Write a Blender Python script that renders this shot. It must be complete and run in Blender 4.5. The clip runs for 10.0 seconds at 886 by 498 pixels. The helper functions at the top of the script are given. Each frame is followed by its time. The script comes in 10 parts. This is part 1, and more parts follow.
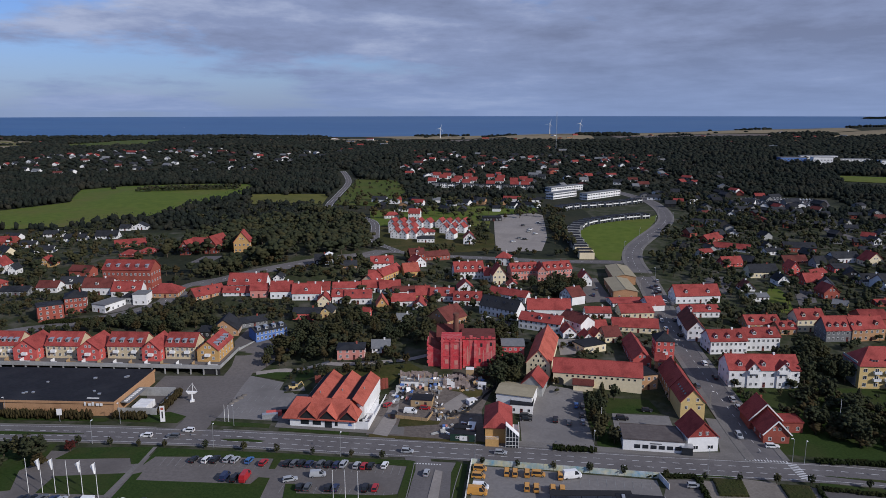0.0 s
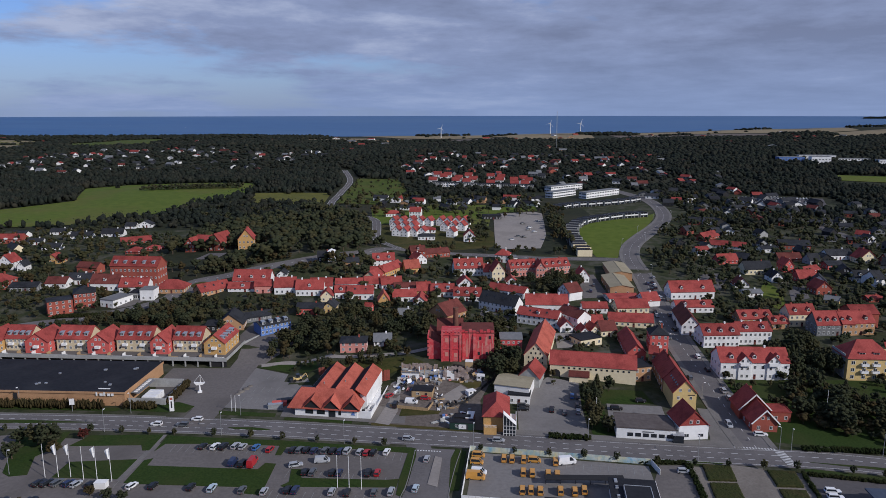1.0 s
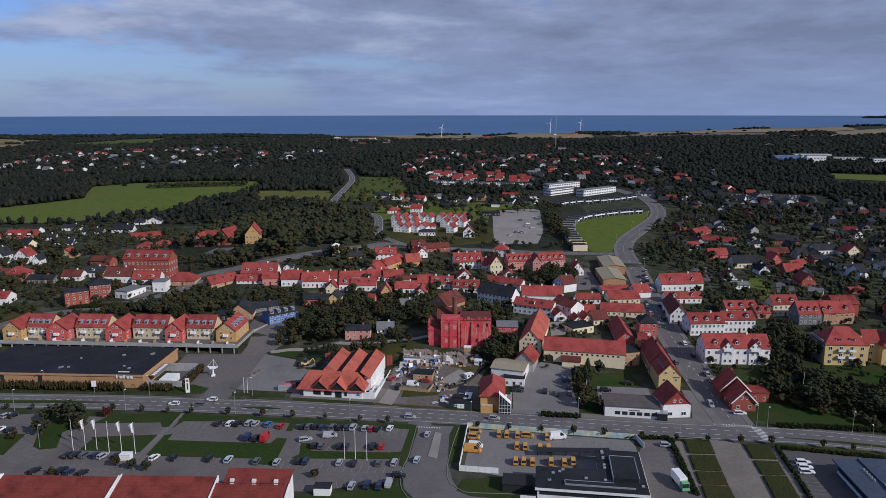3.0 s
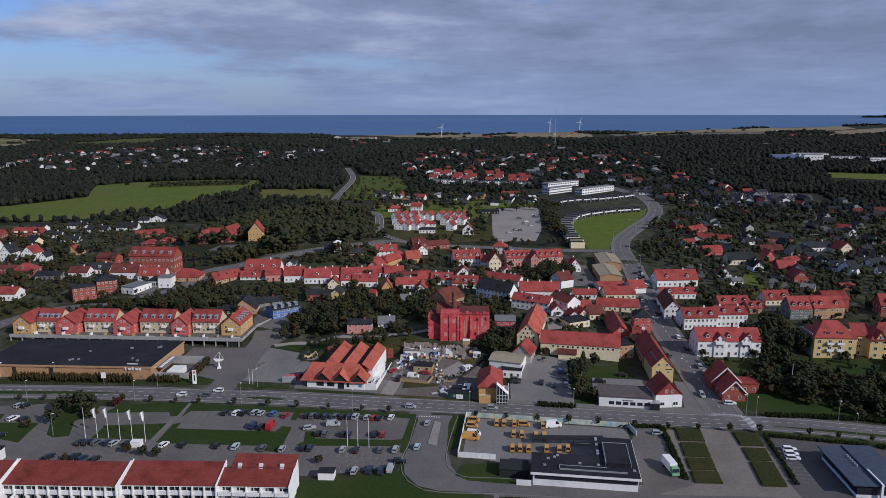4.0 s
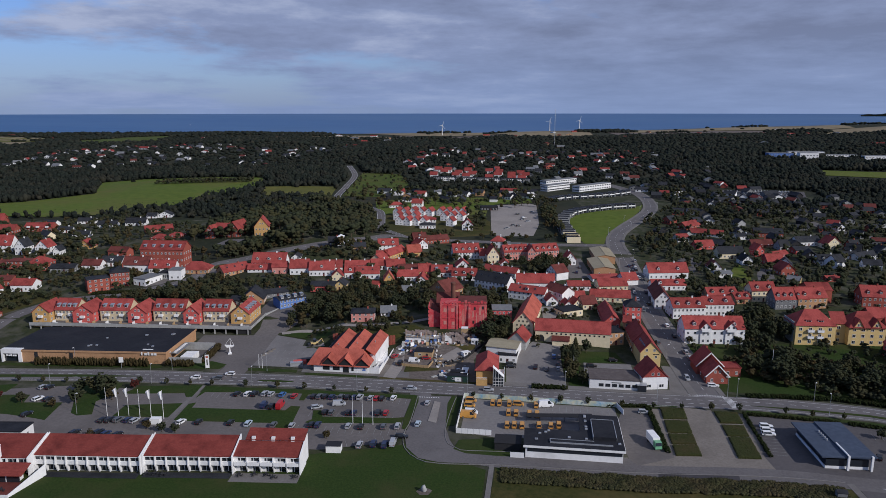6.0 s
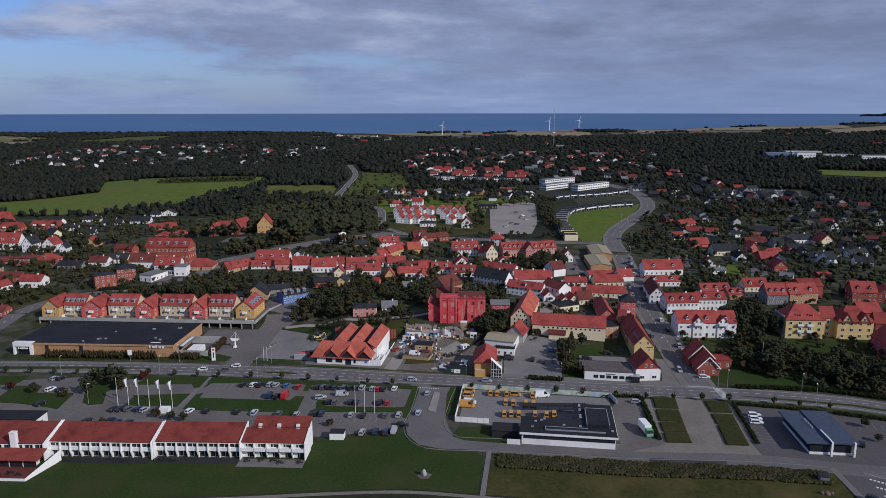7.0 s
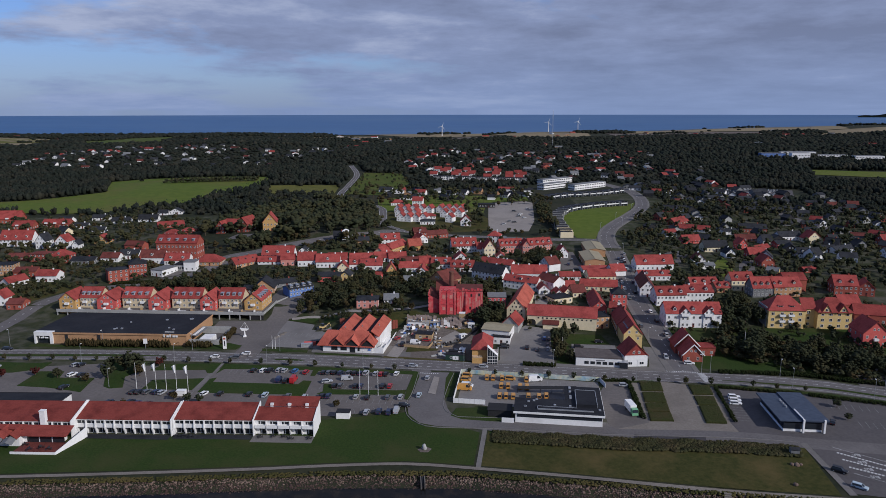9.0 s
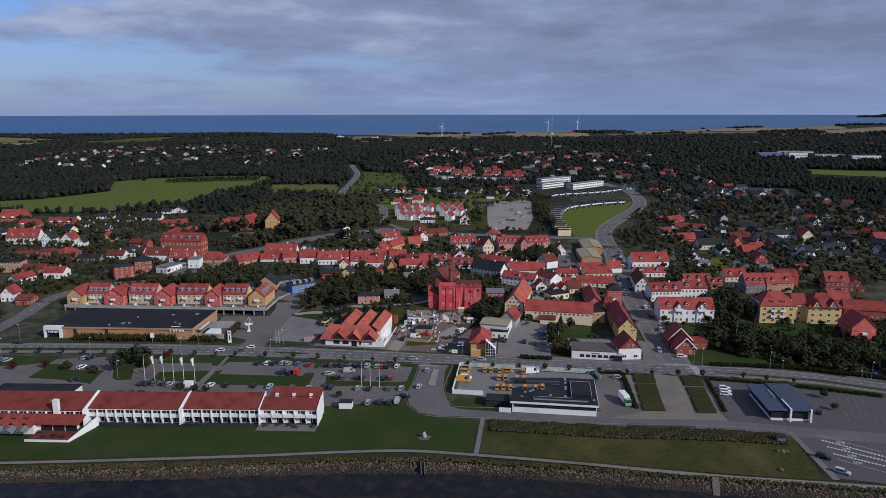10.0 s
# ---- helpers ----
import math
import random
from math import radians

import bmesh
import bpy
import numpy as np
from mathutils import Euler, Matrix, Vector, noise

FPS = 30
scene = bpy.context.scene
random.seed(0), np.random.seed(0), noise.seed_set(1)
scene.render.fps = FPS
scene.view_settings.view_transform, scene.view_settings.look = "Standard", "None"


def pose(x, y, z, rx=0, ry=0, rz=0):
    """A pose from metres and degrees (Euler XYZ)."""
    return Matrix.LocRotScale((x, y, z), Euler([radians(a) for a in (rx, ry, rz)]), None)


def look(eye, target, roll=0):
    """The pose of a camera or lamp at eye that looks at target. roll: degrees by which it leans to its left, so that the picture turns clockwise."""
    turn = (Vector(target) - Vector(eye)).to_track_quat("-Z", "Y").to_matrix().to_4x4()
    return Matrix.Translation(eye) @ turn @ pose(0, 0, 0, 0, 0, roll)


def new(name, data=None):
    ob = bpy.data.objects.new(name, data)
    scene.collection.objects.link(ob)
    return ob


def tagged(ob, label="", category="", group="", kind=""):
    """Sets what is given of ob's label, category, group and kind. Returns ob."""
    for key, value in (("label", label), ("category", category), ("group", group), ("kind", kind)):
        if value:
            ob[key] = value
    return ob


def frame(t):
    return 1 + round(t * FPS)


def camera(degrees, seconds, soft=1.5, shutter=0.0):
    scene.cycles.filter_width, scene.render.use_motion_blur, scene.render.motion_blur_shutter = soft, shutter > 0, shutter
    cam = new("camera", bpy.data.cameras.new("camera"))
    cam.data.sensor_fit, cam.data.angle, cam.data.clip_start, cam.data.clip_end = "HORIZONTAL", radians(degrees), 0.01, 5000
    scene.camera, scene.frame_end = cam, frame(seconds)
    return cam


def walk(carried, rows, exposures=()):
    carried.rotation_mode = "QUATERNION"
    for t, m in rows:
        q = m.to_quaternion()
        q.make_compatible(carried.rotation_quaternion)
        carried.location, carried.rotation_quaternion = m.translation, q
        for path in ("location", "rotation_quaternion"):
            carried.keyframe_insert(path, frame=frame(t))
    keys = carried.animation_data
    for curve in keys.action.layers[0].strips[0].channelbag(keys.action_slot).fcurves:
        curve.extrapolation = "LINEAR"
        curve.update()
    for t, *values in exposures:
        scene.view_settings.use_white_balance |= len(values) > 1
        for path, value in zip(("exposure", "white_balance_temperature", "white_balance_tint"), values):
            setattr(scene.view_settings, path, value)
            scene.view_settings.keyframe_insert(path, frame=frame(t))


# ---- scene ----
cam = camera(64.49, 10.0, soft=0.7)
ROWS = [
    (0, 0.00, 0.00, 112.00, 78.96, 0.06, 0.06),
    (0.5, 0.21, -4.27, 112.00, 78.95, 0.05, 0.10),
    (1, 0.37, -8.59, 112.00, 78.94, 0.05, 0.14),
    (1.5, 0.53, -12.86, 111.97, 78.93, 0.06, 0.16),
    (2, 0.67, -17.13, 111.96, 78.91, 0.06, 0.17),
    (2.5, 0.76, -21.33, 111.96, 78.91, 0.06, 0.19),
    (4, 1.11, -33.99, 111.93, 78.86, 0.06, 0.20),
    (4.5, 1.29, -38.19, 111.96, 78.85, 0.05, 0.23),
    (5, 1.44, -42.35, 111.95, 78.81, 0.04, 0.23),
    (5.5, 1.54, -46.13, 112.00, 78.77, 0.04, 0.25),
    (7, 1.92, -59.32, 111.97, 78.74, 0.04, 0.26),
    (7.5, 2.02, -63.67, 111.94, 78.77, 0.06, 0.26),
    (8, 2.13, -68.08, 111.92, 78.78, 0.07, 0.25),
    (8.5, 2.25, -72.42, 111.95, 78.84, 0.07, 0.25),
    (9, 2.40, -76.82, 111.90, 78.85, 0.07, 0.26),
    (9.5, 2.53, -81.16, 111.85, 78.85, 0.07, 0.26),
    (10, 2.67, -85.51, 111.86, 78.85, 0.07, 0.25),
]
walk(cam, [(t, pose(x, y, z, rx, ry, rz)) for t, x, y, z, rx, ry, rz in ROWS], exposures=[(0.0, -0.25, 5590, 12), (10.0, -0.30, 5590, 12)])

# ---- light: low autumn sun from the side, broken cloud ----
SUN_UP, SUN_SIDE = radians(30), radians(127)   # height, and bearing clockwise from straight ahead
world = bpy.data.worlds.new("sky")
scene.world = world
world.use_nodes = True
wn, wl = world.node_tree.nodes, world.node_tree.links
wn.clear()
w_out, w_back = wn.new("ShaderNodeOutputWorld"), wn.new("ShaderNodeBackground")
w_sky = wn.new("ShaderNodeTexSky")
w_sky.sky_type, w_sky.sun_disc, w_sky.sun_elevation, w_sky.sun_rotation = "NISHITA", False, SUN_UP, SUN_SIDE
w_sky.air_density, w_sky.dust_density, w_sky.ozone_density = 1.0, 0.6, 2.0
w_co, w_sep = wn.new("ShaderNodeTexCoord"), wn.new("ShaderNodeSeparateXYZ")
wl.new(w_co.outputs["Generated"], w_sep.inputs[0])


def wmath(op, a, b=None):
    n = wn.new("ShaderNodeMath")
    n.operation = op
    for i, v in enumerate((a, b)):
        if v is None:
            continue
        if isinstance(v, (int, float)):
            n.inputs[i].default_value = v
        else:
            wl.new(v, n.inputs[i])
    return n.outputs[0]


# clouds low over the horizon: drawn out sideways, by bearing and height
w_comb = wn.new("ShaderNodeCombineXYZ")
wl.new(w_sep.outputs[0], w_comb.inputs[0])
wl.new(wmath("POWER", wmath("MAXIMUM", w_sep.outputs[2], 0.0), 0.75), w_comb.inputs[1])
wl.new(w_sep.outputs[1], w_comb.inputs[2])


def wnoise(scale, detail, rough, shift):
    m = wn.new("ShaderNodeMapping")
    m.inputs["Location"].default_value = shift
    m.inputs["Scale"].default_value = (scale, scale * 3.2, scale)
    n = wn.new("ShaderNodeTexNoise")
    n.inputs["Scale"].default_value, n.inputs["Detail"].default_value, n.inputs["Roughness"].default_value = 1.0, detail, rough
    wl.new(w_comb.outputs[0], m.inputs[0])
    wl.new(m.outputs[0], n.inputs["Vector"])
    return n.outputs["Fac"]


def wramp(fac, stops):
    r = wn.new("ShaderNodeValToRGB")
    for i, (p, c) in enumerate(stops):
        e = r.color_ramp.elements[i] if i < 2 else r.color_ramp.elements.new(p)
        e.position, e.color = p, (*c, 1)
    wl.new(fac, r.inputs[0])
    return r.outputs[0]


def wmix(fac, a, b):
    m = wn.new("ShaderNodeMix")
    m.data_type = "RGBA"
    wl.new(fac, m.inputs["Factor"])
    for k, v in (("A", a), ("B", b)):
        if isinstance(v, tuple):
            m.inputs[6 if k == "A" else 7].default_value = (*v, 1)
        else:
            wl.new(v, m.inputs[6 if k == "A" else 7])
    return m.outputs[2]


# more cover towards the sun's side, gaps of blue away from it
lean = wmath("MULTIPLY", w_sep.outputs[0], 0.30)
cover = wramp(wmath("ADD", wmath("ADD", wnoise(3.4, 9, 0.60, (2.3, 0.4, 0.0)), lean), 0.11), ((0.43, (0, 0, 0)), (0.56, (1, 1, 1))))
tone = wramp(wmath("ADD", wnoise(6.4, 9, 0.62, (7.1, 3.0, 0.0)), wmath("MULTIPLY", lean, -0.55)), ((0.30, (2.75, 3.05, 4.2)), (0.54, (3.85, 4.3, 5.85)), (0.74, (6.0, 6.3, 7.5))))
low = wramp(w_sep.outputs[2], ((0.0, (1, 1, 1)), (0.10, (0, 0, 0))))
gap = wn.new("ShaderNodeMix")
gap.data_type, gap.blend_type = "RGBA", "MULTIPLY"
gap.inputs["Factor"].default_value = 1.0
wl.new(w_sky.outputs[0], gap.inputs[6])
gap.inputs[7].default_value = (0.82, 0.90, 1.24, 1)
skyc = wmix(cover, gap.outputs[2], tone)
skyc = wmix(wmath("MULTIPLY", low, 0.62), skyc, (3.5, 4.45, 6.6))
wl.new(skyc, w_back.inputs[0])
w_back.inputs[1].default_value = 0.085
wl.new(w_back.outputs[0], w_out.inputs[0])

sun_data = bpy.data.lights.new("sun", "SUN")
sun_data.energy, sun_data.angle, sun_data.color = 4.2, radians(0.8), (1.0, 0.89, 0.76)
sun = new("sun", sun_data)
sun.matrix_world = look((0, 0, 0), (-math.sin(SUN_SIDE) * math.cos(SUN_UP), -math.cos(SUN_SIDE) * math.cos(SUN_UP), -math.sin(SUN_UP)))


# ---- materials ----
def surf(name, c1, c2, rough=0.85, scale=1.0, bump=0.15, c3=None, big=0.06, metal=0.0, per_piece=0.0, stretch=(1, 1, 1), island=0.0):
    """A worn surface: fine grain between c1 and c2, and broad stains towards c3."""
    m = bpy.data.materials.new(name)
    m.use_nodes = True
    n, l = m.node_tree.nodes, m.node_tree.links
    b = n["Principled BSDF"]
    geo = n.new("ShaderNodeNewGeometry")
    mp = n.new("ShaderNodeMapping")
    mp.inputs["Scale"].default_value = stretch
    l.new(geo.outputs["Position"], mp.inputs[0])

    def nz(s, d):
        t = n.new("ShaderNodeTexNoise")
        t.inputs["Scale"].default_value, t.inputs["Detail"].default_value, t.inputs["Roughness"].default_value = s, d, 0.62
        l.new(mp.outputs[0], t.inputs["Vector"])
        return t.outputs["Fac"]

    def mixc(f, a, c, lo, hi):
        r = n.new("ShaderNodeMapRange")
        r.inputs[1].default_value, r.inputs[2].default_value = lo, hi
        l.new(f, r.inputs[0])
        x = n.new("ShaderNodeMix")
        x.data_type = "RGBA"
        l.new(r.outputs[0], x.inputs["Factor"])
        for i, v in ((6, a), (7, c)):
            if isinstance(v, tuple):
                x.inputs[i].default_value = (*v, 1)
            else:
                l.new(v, x.inputs[i])
        return x.outputs[2]

    fine = nz(scale, 5)
    col = mixc(fine, c1, c2, 0.32, 0.68)
    col = mixc(nz(big, 4), col, c3 or tuple(0.72 * v for v in c2), 0.46, 0.80)
    if per_piece or island:
        info = n.new("ShaderNodeObjectInfo") if per_piece else geo
        h = n.new("ShaderNodeHueSaturation")
        r = n.new("ShaderNodeMapRange")
        k = per_piece or island
        r.inputs[3].default_value, r.inputs[4].default_value = 1 - k, 1 + k
        l.new(info.outputs["Random" if per_piece else "Random Per Island"], r.inputs[0])
        l.new(r.outputs[0], h.inputs["Value"])
        l.new(col, h.inputs["Color"])
        col = h.outputs[0]
    l.new(col, b.inputs["Base Color"])
    b.inputs["Roughness"].default_value, b.inputs["Metallic"].default_value = rough, metal
    b.inputs["Specular IOR Level"].default_value = 0.10 if rough > 0.72 else 0.5   # dusty, matt surfaces hardly shine
    if bump:
        u = n.new("ShaderNodeBump")
        u.inputs["Strength"].default_value, u.inputs["Distance"].default_value = min(1.0, bump), 0.12
        l.new(fine, u.inputs["Height"])
        l.new(u.outputs[0], b.inputs["Normal"])
    return m


def tiled(name, c1, c2, rows=0.34, rough=0.75):
    """Clay roof tiles: courses across the slope by height, weathered in patches."""
    m = surf(name, c1, c2, rough, 2.2, 0.0, tuple(0.55 * v for v in c1), 0.22, per_piece=0.16)
    n, l = m.node_tree.nodes, m.node_tree.links
    b = n["Principled BSDF"]
    geo = n.new("ShaderNodeNewGeometry")
    w = n.new("ShaderNodeTexWave")
    w.bands_direction = "Z"
    w.inputs["Scale"].default_value, w.inputs["Distortion"].default_value = 0.314 / rows * 1.0, 0.4
    l.new(geo.outputs["Position"], w.inputs["Vector"])
    u = n.new("ShaderNodeBump")
    u.inputs["Strength"].default_value, u.inputs["Distance"].default_value = 0.5, 0.06
    l.new(w.outputs["Fac"], u.inputs["Height"])
    l.new(u.outputs[0], b.inputs["Normal"])
    return m


def glassy(name, c, rough=0.08):
    m = bpy.data.materials.new(name)
    m.use_nodes = True
    b = m.node_tree.nodes["Principled BSDF"]
    b.inputs["Base Color"].default_value, b.inputs["Roughness"].default_value = (*c, 1), rough
    b.inputs["Specular IOR Level"].default_value = 0.7
    return m


